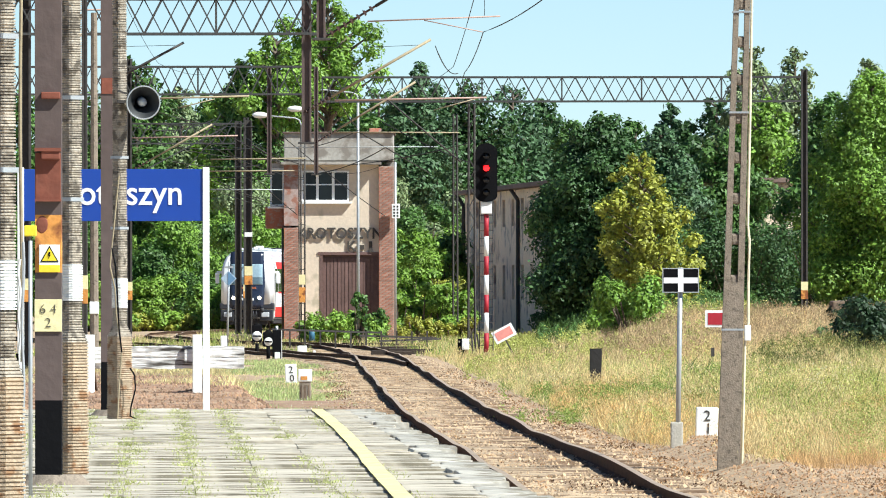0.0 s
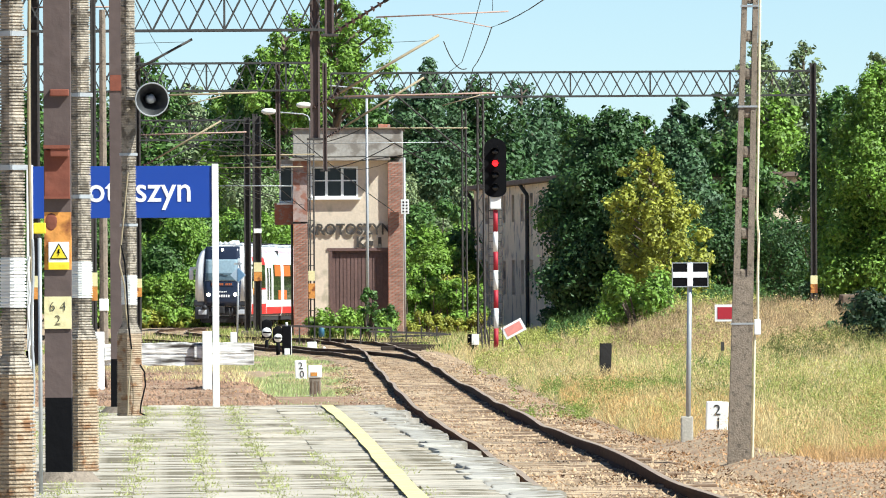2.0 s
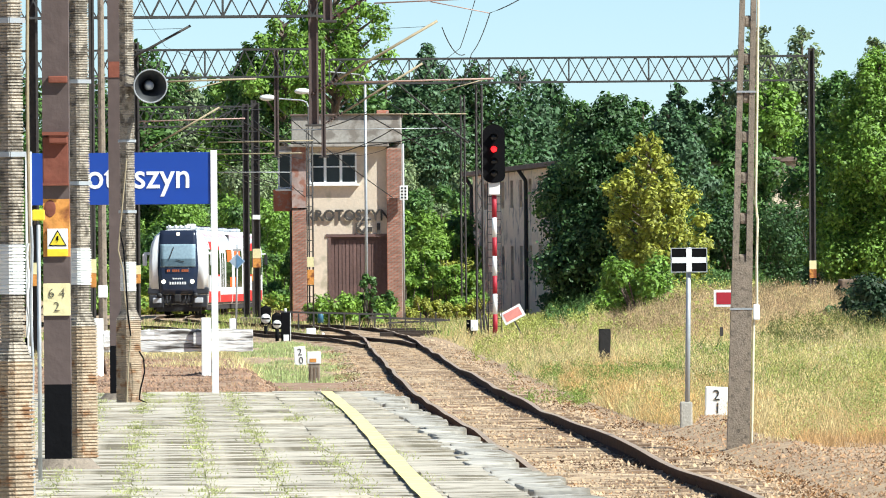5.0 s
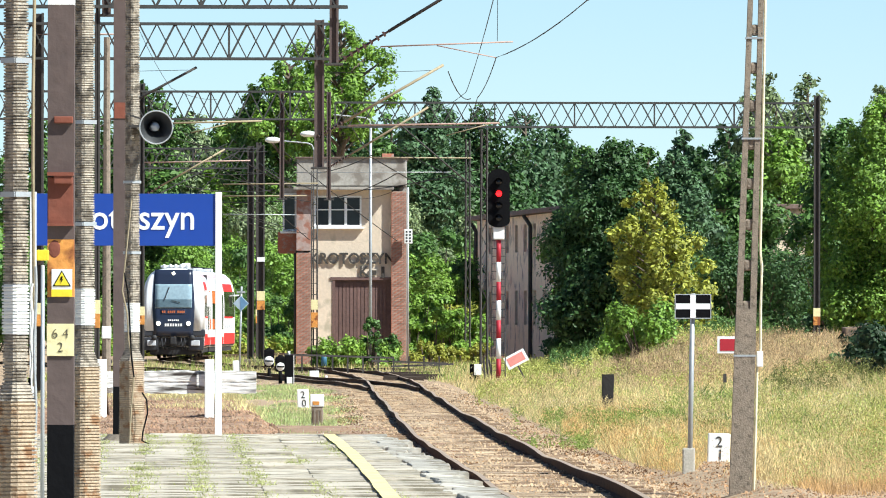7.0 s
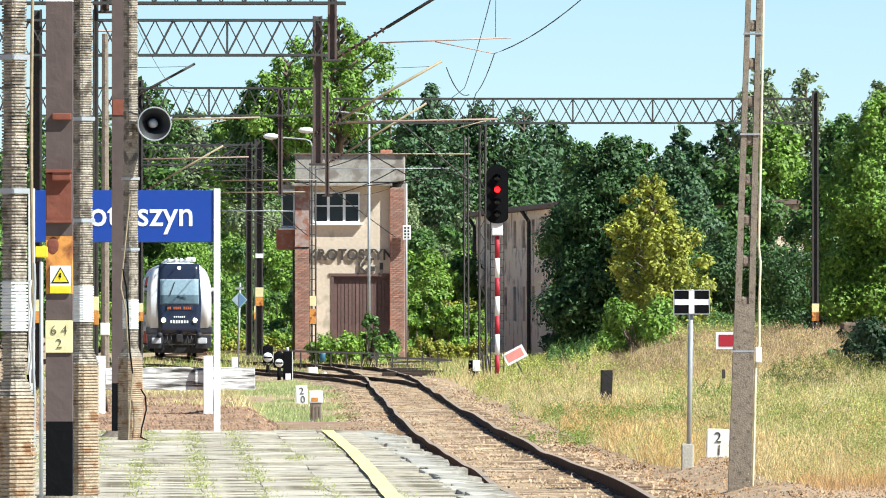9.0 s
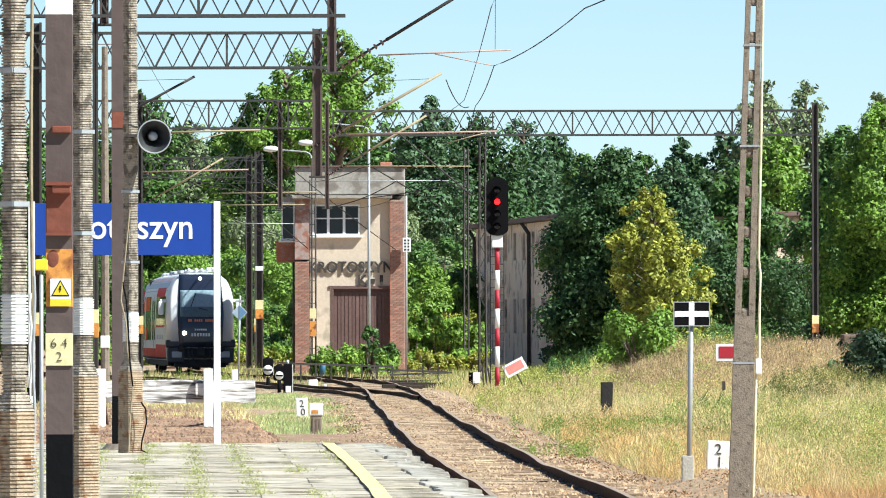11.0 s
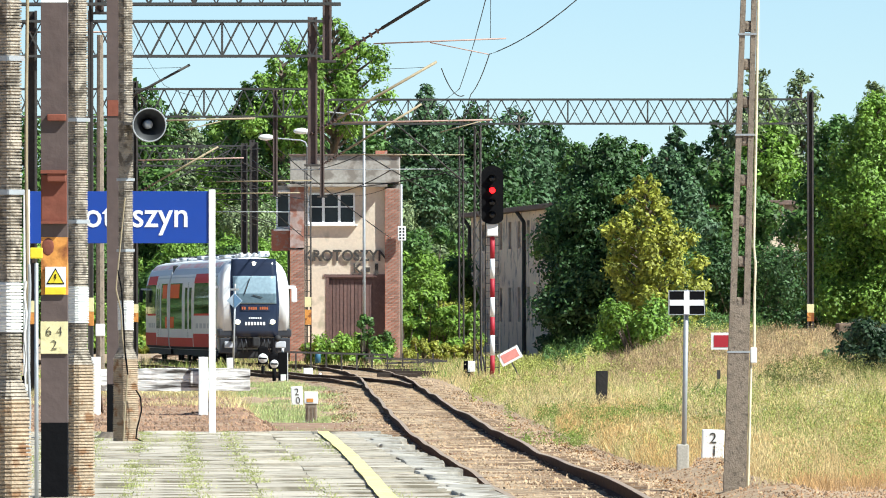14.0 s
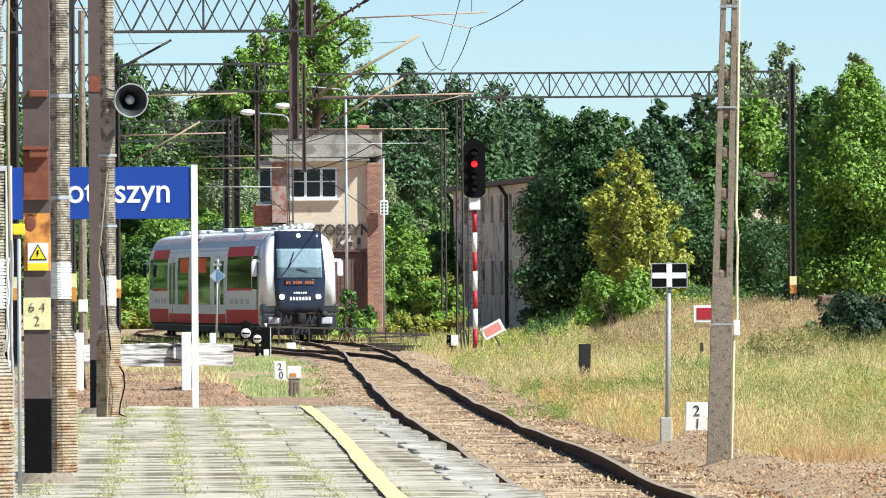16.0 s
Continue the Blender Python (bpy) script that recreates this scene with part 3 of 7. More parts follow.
# tall trees behind the signal box
tree(-10.4, 640, 0, 20.6, 4.2, "fresh", "tall tree with loose sunlit crown behind the signal box", 8500, 0.15, 44, 0.62, 11, clump=0.55)
tree(-7.0, 646, 0, 23.6, 4.8, "fresh", "tall tree with loose sunlit crown behind the signal box", 11500, 0.15, 52, 0.60, 14, clump=0.55)
tree(-12.574, 640, 0, 18.728, 2.6, "mid", "tall green tree behind the signal box", 12000, 0.14, 34, 0.4, 12)
tree(-0.726, 650, 0, 18.762, 2.6, "blue", "tall dark green tree behind the signal box", 14000, 0.15, 36, 0.4, 13)
for i, (x, top, leaf, w) in enumerate(((260, 130, "mid", 3), (330, 170, "birch", 3), (400, 180, "mid", 3), (650, 190, "birch", 3.4), (850, 170, "deep", 4), (930, 170, "blue", 4.2), (990, 190, "deep", 3),
                                      (1235, 190, "blue", 1.6), (1345, 98, "birch", 3.2), (1440, 96, "birch", 3.4), (1395, 125, "birch", 3.2), (1320, 180, "deep", 3), (1560, 130, "birch", 3),
                                      (245, 150, "fresh", 3), (300, 172, "mid", 3), (365, 165, "mid", 3), (430, 175, "fresh", 3), (500, 185, "mid", 3.2), (560, 180, "mid", 3.4), (610, 190, "deep", 3.2), (690, 185, "mid", 3), (1090, 225, "mid", 3), (1160, 232, "mid", 3), (1270, 225, "deep", 2.6), (60, 190, "mid", 4), (150, 180, "mid", 4), (720, 175, "deep", 3.5), (1420, 190, "blue", 3), (800, 185, "deep", 4))):
    tree((x - 784) * 660 / 17000, 660 + (i % 4) * 14, 0, 1.9 + (575 - top) * 660 / 17000, w * 1.4, leaf, "tree of the wood behind the station", 16000, 0.19, 44, 0.12, 20 + i,
         group="trees of the wood", pointed=0.5 if leaf == "birch" else 0.15)


# ---- paving, kerb and line on the platform ----
def slab_paving():
    rnd = random.Random(4)
    protos = []
    for k in range(4):
        bm = new_bm()
        box(bm, (0, 0, 0), (0.496, 0.494, 0.07))
        for v in bm.verts:
            if v.co.z > 0:
                v.co += Vector((rnd.uniform(-0.006, 0.006), rnd.uniform(-0.006, 0.006), rnd.uniform(-0.006, 0.006)))
        me = bpy.data.meshes.new("paving_slab")
        bm.to_mesh(me)
        bm.free()
        me.materials.append(M_SLAB)
        protos.append(me)
    turn = math.degrees(math.atan(EDGEK))
    verts, faces = [], []
    count = 0
    for j in range(int((PLAT_END - 54) / 0.5)):
        y = 54 + j * 0.5 + 0.25
        sink = 0.02 * noise.noise((y * 0.35, 2, 0))
        for i in range(11):
            x = edge_x(y) - 0.36 - 0.25 - i * 0.5
            z = PLAT_Z - 0.035 + sink * 0.6 + rnd.uniform(-0.007, 0.006)
            m = pose(x, y, z, rnd.uniform(-0.8, 0.8), rnd.uniform(-0.7, 0.7), turn + rnd.uniform(-0.8, 0.8))
            me = protos[rnd.randrange(4)]
            if count < 300 and y > 64 and i < 8:
                ob = new("paving_slab", me)
                ob.parent = platform_ob
                ob.matrix_basis = m
                count += 1
            else:
                n = len(verts)
                verts += [tuple(m @ v.co) for v in me.vertices]
                faces += [tuple(n + q for q in p.vertices) for p in me.polygons]
    tagged(raw("paving_rest", verts, faces, M_SLABS, platform_ob), kind="stuff")
    bm = new_bm()
    box(bm, (0, 0, 0), (0.36, 0.97, 0.13), None, 0.015)
    me = bpy.data.meshes.new("kerb_stone")
    bm.to_mesh(me)
    bm.free()
    me.materials.append(M_KERB)
    for j in range(61):
        y = 54.5 + j
        ob = new("kerb_stone", me)
        ob.parent = platform_ob
        late = smoothstep(85, 112, y)
        ob.matrix_basis = pose(edge_x(y) - 0.18 + rnd.uniform(-0.07, 0.07) * (1 + late), y, PLAT_Z - 0.055 + rnd.uniform(-0.03, 0.012) - 0.03 * late * rnd.random(),
                               rnd.uniform(-1.5, 1.5), rnd.uniform(-3, 4), turn + rnd.uniform(-3, 3))
    # painted line, in hand-laid stretches
    v, f = [], []
    for j in range(31):
        y = 54 + j * 2.0
        x = along([(54, 0.06), (71.8, -0.365), (82.9, -0.60), (97.2, -0.93), (114.7, -1.39)], y) + 0.012 * noise.noise((y * 0.3, 0, 0))
        hw = 0.068 + 0.012 * noise.noise((y * 0.7, 9, 0))
        v += [(x - hw, y, PLAT_Z + 0.020), (x + hw, y, PLAT_Z + 0.020)]
    f = [(2 * i, 2 * i + 1, 2 * i + 3, 2 * i + 2) for i in range(30)]
    raw("yellow_line", v, f, M_YELLOW, platform_ob, "worn yellow safety line")


slab_paving()


def blades(name, pts, heights, widths, material, parent=None, spread=0.35, seed=2):
    """Single leaves of grass as narrow triangles."""
    rng = np.random.default_rng(seed)
    n = len(pts)
    an = rng.random(n) * 2 * np.pi
    h, w = np.asarray(heights)[:, None], np.asarray(widths)[:, None]
    side = np.stack([np.cos(an), 0.4 * np.sin(an), np.zeros(n)], 1) * w
    tip = np.stack([rng.normal(size=n) * spread, rng.normal(size=n) * spread, np.ones(n)], 1) * h
    co = np.stack([pts - side, pts + side, pts + tip], 1).reshape(-1, 3)
    me = bpy.data.meshes.new(name)
    me.vertices.add(n * 3)
    me.vertices.foreach_set("co", co.ravel())
    me.loops.add(n * 3)
    me.loops.foreach_set("vertex_index", np.arange(n * 3))
    me.polygons.add(n)
    me.polygons.foreach_set("loop_start", np.arange(n) * 3)
    me.update(calc_edges=True)
    me.materials.append(material)
    ob = new(name, me)
    ob.parent = parent
    return ob


def joint_weeds():
    rng = np.random.default_rng(8)
    pts = []
    for i in range(1, 11):
        y = 56.0
        while y < PLAT_END:
            g = noise.noise((y * 0.16, i * 3.3, 4))
            if g > (-0.4 if i > 2 else -0.05) and 0 < i < 10:
                for _ in range(int((30 if i > 2 else 14) + 50 * max(0, g))):
                    yy = y + rng.uniform(0, 0.5)
                    pts.append((edge_x(yy) - 0.36 - i * 0.5 + rng.normal() * 0.07, yy, PLAT_Z - 0.012))
            y += 0.5
    for cx, cy, r in ((-3.1, 107, 0.4), (-2.75, 88, 0.3)):
        for _ in range(300):
            pts.append((cx + rng.normal() * r * 0.5, cy + rng.normal() * r * 4, PLAT_Z - 0.01))
    pts = np.array(pts)
    n = len(pts)
    grass_joint = mat("joint_weed_green", (0.40, 0.42, 0.16), 0.9, big=0.4, fine=3, vary=0.4, bump=0, island=0.4, through_leaf=0.3)
    ob = blades("joint_weeds", pts, 0.010 + 0.026 * rng.random(n), 0.005 + 0.005 * rng.random(n), grass_joint, None, 0.6)
    tagged(ob, "low yellow-green weeds growing in platform joints", "weeds", kind="stuff")


joint_weeds()


# ---- earth bank behind the platform end ----
def bank_edge(y):
    return along([(115, -1.75), (128, -2.45), (140, -2.95), (165, -3.8)], y)


def bank_z(x, y):
    top = 0.47 + 0.05 * noise.noise((x * 0.8, y * 0.2, 1)) + 0.14 * smoothstep(118, 150, y)
    fall = smoothstep(0.0, 0.9, x - bank_edge(y))
    back = smoothstep(160, 180, y)
    return top * (1 - fall) * (1 - back) - 0.14 * max(fall, back)


xs = [-12 + 0.3 * i for i in range(42)]
ys = [PLAT_END - 0.4 + 2.0 * i for i in range(35)]
tagged(raw("earth_bank", [(x, y, bank_z(x, y)) for y in ys for x in xs],
           [(j * 42 + i, j * 42 + i + 1, j * 42 + i + 43, j * 42 + i + 42) for j in range(34) for i in range(41)],
           mat("red_earth", (0.25, 0.145, 0.09), 0.95, big=1.2, fine=14, vary=0.55, bump=0.8, second=(0.36, 0.25, 0.16), amount=0.35)),
       "reddish gravel bank behind the platform end", "ground", kind="structure")


def bank_gravel():
    rng = np.random.default_rng(15)
    v, f = [], []
    for k in range(5000):
        d = 115.5 + 34 * rng.random() ** 1.2
        x = rng.uniform(-6.5, bank_edge(d) + 0.4)
        s = rng.uniform(0.010, 0.032)
        n = len(v)
        base = np.array((x, d, bank_z(x, d) + s * 0.3))
        for p in ((1, 0, -.5), (-.5, .9, -.4), (-.5, -.9, -.5), (rng.uniform(-.4, .4), rng.uniform(-.4, .4), 0.8), (0.4, 0.7, 0.4)):
            v.append(tuple(base + np.array(p) * s * (0.7 + 0.6 * rng.random())))
        f += [(n, n + 2, n + 3), (n, n + 3, n + 4), (n, n + 4, n + 1), (n + 1, n + 4, n + 3), (n + 1, n + 3, n + 2), (n, n + 1, n + 2)]
    tagged(raw("bank_gravel", v, f, mat("bank_stone", (0.22, 0.135, 0.085), 0.95, big=2, fine=20, vary=0.3, island=0.6)), "loose brown gravel on the earth bank", "gravel", kind="stuff")


bank_gravel()


# ---- posts on the platform ----
def ribbed_shaft(name, z0, z1, w0, w1, material, parent, label, pitch=0.0185, depth=0.011):
    """A square shaft standing edge-on, with close horizontal ribs."""
    n = max(1, int((z1 - z0) / pitch)) * 4
    v, f = [], []
    for i in range(n + 1):
        u = (i // 4 + (0.0, 0.52, 0.60, 0.92)[i % 4]) / (n // 4)
        r = (w0 + (w1 - w0) * u) / 2 - (depth if i % 4 in (2, 3) else 0.0) + random.uniform(-0.0022, 0.0018)
        z = z0 + (z1 - z0) * u + (random.uniform(-0.0025, 0.0025) if 0 < i < n else 0)
        c = r * 0.16
        v += [(r, -c, z), (r, c, z), (c, r, z), (-c, r, z), (-r, c, z), (-r, -c, z), (-c, -r, z), (c, -r, z)]
    for i in range(n):
        for j in range(8):
            a, b = i * 8 + j, i * 8 + (j + 1) % 8
            f.append((a, b, b + 8, a + 8))
    f += [tuple(range(7, -1, -1)), tuple(n * 8 + j for j in range(8))]
    return raw(name, v, f, material, parent, label)


def ribbed_pole(x, y, width, base_w, band, base_top, top, yaw=0.0):
    t = thing("ribbed_concrete_pole", pose(x, y, PLAT_Z - 0.01, 0, 0, yaw), "weathered ribbed concrete pole with white band standing on the platform", "pole", "ribbed poles on the platform")
    g = PLAT_Z - 0.01
    ribbed_shaft("base", 0, base_top - 0.12 - g, base_w, base_w * 0.97, M_RIBRUST, t, "rust-stained wider ribbed base", 0.023)
    ribbed_shaft("shoulder", base_top - 0.12 - g, base_top - g, base_w * 0.97, width, M_RIB, t, "sloped shoulder")
    ribbed_shaft("lower_shaft", base_top - g, band[0] - g, width, width, M_RIB, t, "ribbed shaft")
    ribbed_shaft("white_band", band[0] - g, band[1] - g, width + 0.012, width + 0.012, M_WHITE, t, "white painted band")
    ribbed_shaft("upper_shaft", band[1] - g, top - g, width, width * 0.9, M_RIB, t, "ribbed upper shaft")
    for z in (2.62, 3.4):
        bm = new_bm()
        for k in range(4):
            a, b = math.radians(90 * k), math.radians(90 * k + 90)
            r = width / 2 + 0.012
            bar(bm, (r * math.cos(a), r * math.sin(a), z - g), (r * math.cos(b), r * math.sin(b), z - g), 0.012, 0.03)
        part("clamp", bm, M_GALV, t, "metal strap clamp")
    return t


ribbed_pole(-2.500, 56, 0.148, 0.262, (1.804, 2.098), 1.534, 7.5)
ribbed_pole(-2.766, 73.6, 0.168, 0.27, (1.844, 2.125), 1.645, 8.0)
ribbed_pole(-3.448, 106, 0.168, 0.285, (1.744, 2.068), 1.545, 9.0)


def brown_column(x, y, w, top, detailed):
    t = thing("steel_column", (x, y, PLAT_Z - 0.01), "brown painted steel column with rust patches and number plate" if detailed else "brown painted steel column beside a ribbed pole", "column", "steel columns on the platform")
    g = PLAT_Z - 0.01
    d = 0.19
    one_box("base", (0, 0, (1.122 - g) / 2), (w, d, 1.122 - g), M_BLACK, t, "black painted foot")
    zs = [1.122, 1.632, 2.052, 2.472, 4.18, top]
    one_box("lower_shaft", (0, 0, (zs[0] + zs[2]) / 2 - g), (w, d, zs[2] - zs[0]), M_BROWN, t, "brown painted shaft")
    one_box("rust_shaft", (0, 0, (zs[2] + zs[3]) / 2 - g), (w - 0.002, d - 0.002, zs[3] - zs[2]), M_RUST if detailed else M_BROWN, t, "orange rusted stretch" if detailed else "brown stretch")
    one_box("shaft", (0, 0, (zs[3] + zs[4]) / 2 - g), (w, d, zs[4] - zs[3]), M_BROWN, t, "brown painted shaft")
    one_box("upper_shaft", (0, 0, (zs[4] + zs[5]) / 2 - g), (w, d, zs[5] - zs[4]), M_WHITE if detailed else M_BROWN, t, "white painted top" if detailed else "brown painted top")
    y0 = -d / 2
    mat("rust_brown", (0.20, 0.06, 0.035), 0.85, vary=0.3) if detailed else None
    rb = bpy.data.materials["rust_brown"]
    if not detailed:
        one_box("rust_patch", (0, y0 - 0.004, 4.253 - g), (w * 0.9, 0.012, 0.180), rb, t, "red-brown painted patch")
    # rust flanges and old box
    if detailed:
        one_box("flange", (0.02, y0 - 0.02, 3.341 - g), (w * 0.72, 0.05, 0.05), rb, t, "rusted ledge", bev=0.008)
        one_box("old_box", (0, y0 - 0.018, (2.938 + 2.567) / 2 - g), (w * 0.96, 0.036, 0.34), rb, t, "empty rusted box back", bev=0.006)
        one_box("flange", (0, y0 - 0.05, 2.946 - g), (w * 0.98, 0.1, 0.025), rb, t, "rusted ledge")
        one_box("flange", (0.02, y0 - 0.05, 2.909 - g), (w * 0.7, 0.08, 0.07), rb, t, "rusted bracket", bev=0.008)
        one_box("flange", (0, y0 - 0.03, 2.579 - g), (w * 0.98, 0.06, 0.02), rb, t, "rusted ledge")
        bm = new_bm()
        bmesh.ops.create_icosphere(bm, subdivisions=2, radius=0.05, matrix=Matrix.Translation((-0.045, y0 + 0.0, 2.402 - g)) @ Matrix.Diagonal((0.9, 0.15, 1.3, 1)))
        part("rust_hole", bm, rb, t, "dark rust-eaten hole")
        s = one_box("warning_sign", (0.01, y0 - 0.012, 2.155 - g), (0.150, 0.012, 0.20), M_WHITE, t, "white and yellow high-voltage warning plate", bev=0.003)
        one_box("yellow_strip", (0.01, y0 - 0.02, 2.081 - g), (0.150, 0.006, 0.052), M_WARN, s)
        bm = new_bm()
        zc = 2.180 - g
        prism(bm, [(0.01 - 0.066, zc - 0.05), (0.01 + 0.066, zc - 0.05), (0.01, zc + 0.066)], y0 - 0.022, y0 - 0.019)
        part("triangle_rim", bm, M_BLACK, s)
        bm = new_bm()
        prism(bm, [(0.01 - 0.054, zc - 0.043), (0.01 + 0.054, zc - 0.043), (0.01, zc + 0.052)], y0 - 0.026, y0 - 0.020)
        part("triangle", bm, M_WARN, s)
        bm = new_bm()
        prism(bm, [(0.006, zc + 0.022), (0.018, zc + 0.022), (0.012, zc + 0.002), (0.02, zc + 0.002), (0.002, zc - 0.03), (0.008, zc - 0.006), (-0.002, zc - 0.006)], y0 - 0.030, y0 - 0.027)
        part("bolt_mark", bm, M_BLACK, s)
        pz = (1.855 + 1.624) / 2 - g
        p = one_box("number_plate", (0, y0 - 0.010, pz), (w + 0.006, 0.012, 0.235), M_PLATE, t, "cream number plate", bev=0.003)
        writing("digits", "6 4", 0.10, (0.0, y0 - 0.02, pz + 0.045), M_STEEL, p, "", -0.0022, 0.002)
        writing("digits", "2", 0.10, (0.0, y0 - 0.02, pz - 0.055), M_STEEL, p, "", -0.0022, 0.002)
    # foot bolts on a concrete pad
    bm = new_bm()
    bmesh.ops.create_cone(bm, cap_ends=True, segments=14, radius1=0.30, radius2=0.20, depth=0.10, matrix=Matrix.Translation((0.04, 0, 0.03)))
    part("pad", bm, M_CONC, t, "cracked concrete pad")
    return t


brown_column(-2.794, 70, 0.193, 7.5, True)
brown_column(-3.661, 109, 0.19, 9.0, False)


def conduits():
    c = thing("conduit_bundle", (0, 56.0, 0), "cables and pipes strapped to a ribbed pole", "cables")
    x = -2.385
    for k, (dx, dy, r, m, z0, z1, lab) in enumerate(((0.0, -0.02, 0.009, M_GALV, PLAT_Z - 0.02, 2.2, "grey conduit"), (-0.012, 0.03, 0.010, M_TANTUBE, 1.5, 7.5, "tan cable"),
                                                    (-0.028, 0.0, 0.008, M_BLACK, PLAT_Z - 0.02, 1.55, "black cable"), (-0.02, -0.03, 0.007, M_WHITE, PLAT_Z - 0.02, 1.35, "white cable"),
                                                    (-0.022, 0.02, 0.008, M_WHITE, 1.5, 2.1, "white cable"))):
        bm = new_bm()
        n = 14
        p = [(x + dx + 0.006 * math.sin(i * 1.1 + k), dy, z0 + (z1 - z0) * i / n) for i in range(n + 1)]
        sweep(bm, p, r, 8)
        part("cable", bm, m, c, lab)
    d = thing("grey_pipe", (-2.760, 66, PLAT_Z - 0.02), "grey steel pipe with yellow box on top", "pipe")
    one_tube("pipe", (0, 0, 0), (0, 0, 2.284 - PLAT_Z), 0.014, M_GALV, d)
    one_box("box", (0.0, 0, 2.350 - PLAT_Z), (0.085, 0.06, 0.075), M_WARN, d, "yellow junction box", bev=0.008)
    one_tube("pipe_top", (-0.02, 0, 2.284 - PLAT_Z), (-0.02, 0, 2.354 - PLAT_Z), 0.01, M_BROWN, d)
    e = thing("pole_cable", (-3.448, 105.8, 0), "tan and black cables running down a ribbed pole", "cable")
    for k, (pts, m) in enumerate((([(0.0, 3.2), (-0.06, 2.6), (-0.10, 2.2), (-0.045, 1.95), (-0.03, 1.65), (0.03, 1.25), (0.0, 0.9), (-0.02, 0.5)], M_TANTUBE),
                                  ([(-0.08, 2.4), (-0.04, 2.2), (-0.02, 1.9), (0.0, 1.5), (0.03, 1.25)], M_BLACK),
                                  ([(0.12, 1.08), (0.17, 1.0), (0.18, 0.85), (0.13, 0.65), (0.12, 0.55), (0.2, 0.51)], M_BLACK))):
        bm = new_bm()
        sweep(bm, [(a, 0, b) for a, b in pts], 0.009)
        part("cable", bm, m, e)


conduits()


def horn():
    x, y, z = -3.180, 105.7, 4.000
    t = thing("horn_loudspeaker", pose(x, y, z, 4, 0, 8), "dark grey horn loudspeaker clamped to a pole", "loudspeaker")
    bm = new_bm()
    n = 32
    prof = [(0.0, 0.02), (0.05, 0.02), (0.07, 0.06), (0.05, 0.20), (0.075, 0.14), (0.12, 0.05), (0.168, -0.03), (0.182, -0.04), (0.184, -0.03), (0.13, 0.08), (0.09, 0.17), (0.075, 0.26), (0.075, 0.36), (0.0, 0.37)]
    rings = [[bm.verts.new((r * math.cos(2 * math.pi * i / n), yy, r * math.sin(2 * math.pi * i / n))) for i in range(n)] for r, yy in prof[3:-1]]
    for a, b in zip(rings, rings[1:]):
        for i in range(n):
            bm.faces.new((a[i], a[(i + 1) % n], b[(i + 1) % n], b[i]))
    bm.faces.new(rings[-1])
    bmesh.ops.recalc_face_normals(bm, faces=bm.faces[:])
    part("horn", bm, mat("horn_grey", (0.030, 0.032, 0.034), 0.5, vary=0.15, bump=0.05), t, "dark grey flared horn", smooth=True)
    bm = new_bm()
    bmesh.ops.create_cone(bm, cap_ends=True, segments=24, radius1=0.058, radius2=0.045, depth=0.16, matrix=Matrix.Translation((0, 0.11, 0)) @ Matrix.Rotation(radians(90), 4, "X"))
    part("centre_cone", bm, M_GALV, t, "inner cone", smooth=True)
    bm = new_bm()
    for i in range(32):
        a, b = 2 * math.pi * i / 32, 2 * math.pi * (i + 1) / 32
        tube(bm, (0.182 * math.cos(a), -0.037, 0.182 * math.sin(a)), (0.182 * math.cos(b), -0.037, 0.182 * math.sin(b)), 0.008, 0.008, 6)
    part("rim", bm, M_GALV, t, "worn bright rim")
    bm = new_bm()
    bar(bm, (-0.26, 0.22, 0.0), (0, 0.22, 0.0), 0.03, 0.03)
    bar(bm, (-0.26, 0.18, 0.12), (0, 0.25, 0.04), 0.02, 0.02)
    part("bracket", bm, M_STEEL, t, "steel bracket")


horn()


# ---- station name sign ----
def name_sign():
    y = 113.6
    x0, x1, xl = -4.825, -2.713, -4.851
    z0, z1 = 2.755, 3.370
    t = thing("station_sign", (0, y, 0), "blue station name sign with white letters on white posts", "sign")
    b = one_box("board", ((x0 + x1) / 2, 0, (z0 + z1) / 2), (x1 - x0, 0.04, z1 - z0), M_BLUE, t, "blue enamel board", bev=0.004)
    writing("letters", "Krotoszyn", 0.425, ((x0 + x1) / 2 + 0.0, -0.024, (z0 + z1) / 2 + 0.015), M_SIGNW, b, "white sans-serif letters", 0.004, 0.003, 0.92)
    for x in (-2.673, -4.865):
        p = one_box("post", (x, 0, (3.390 + PLAT_Z) / 2 - 0.02), (0.078, 0.078, 3.390 - PLAT_Z + 0.04), M_WHITE, t, "white square post", bev=0.008)


name_sign()


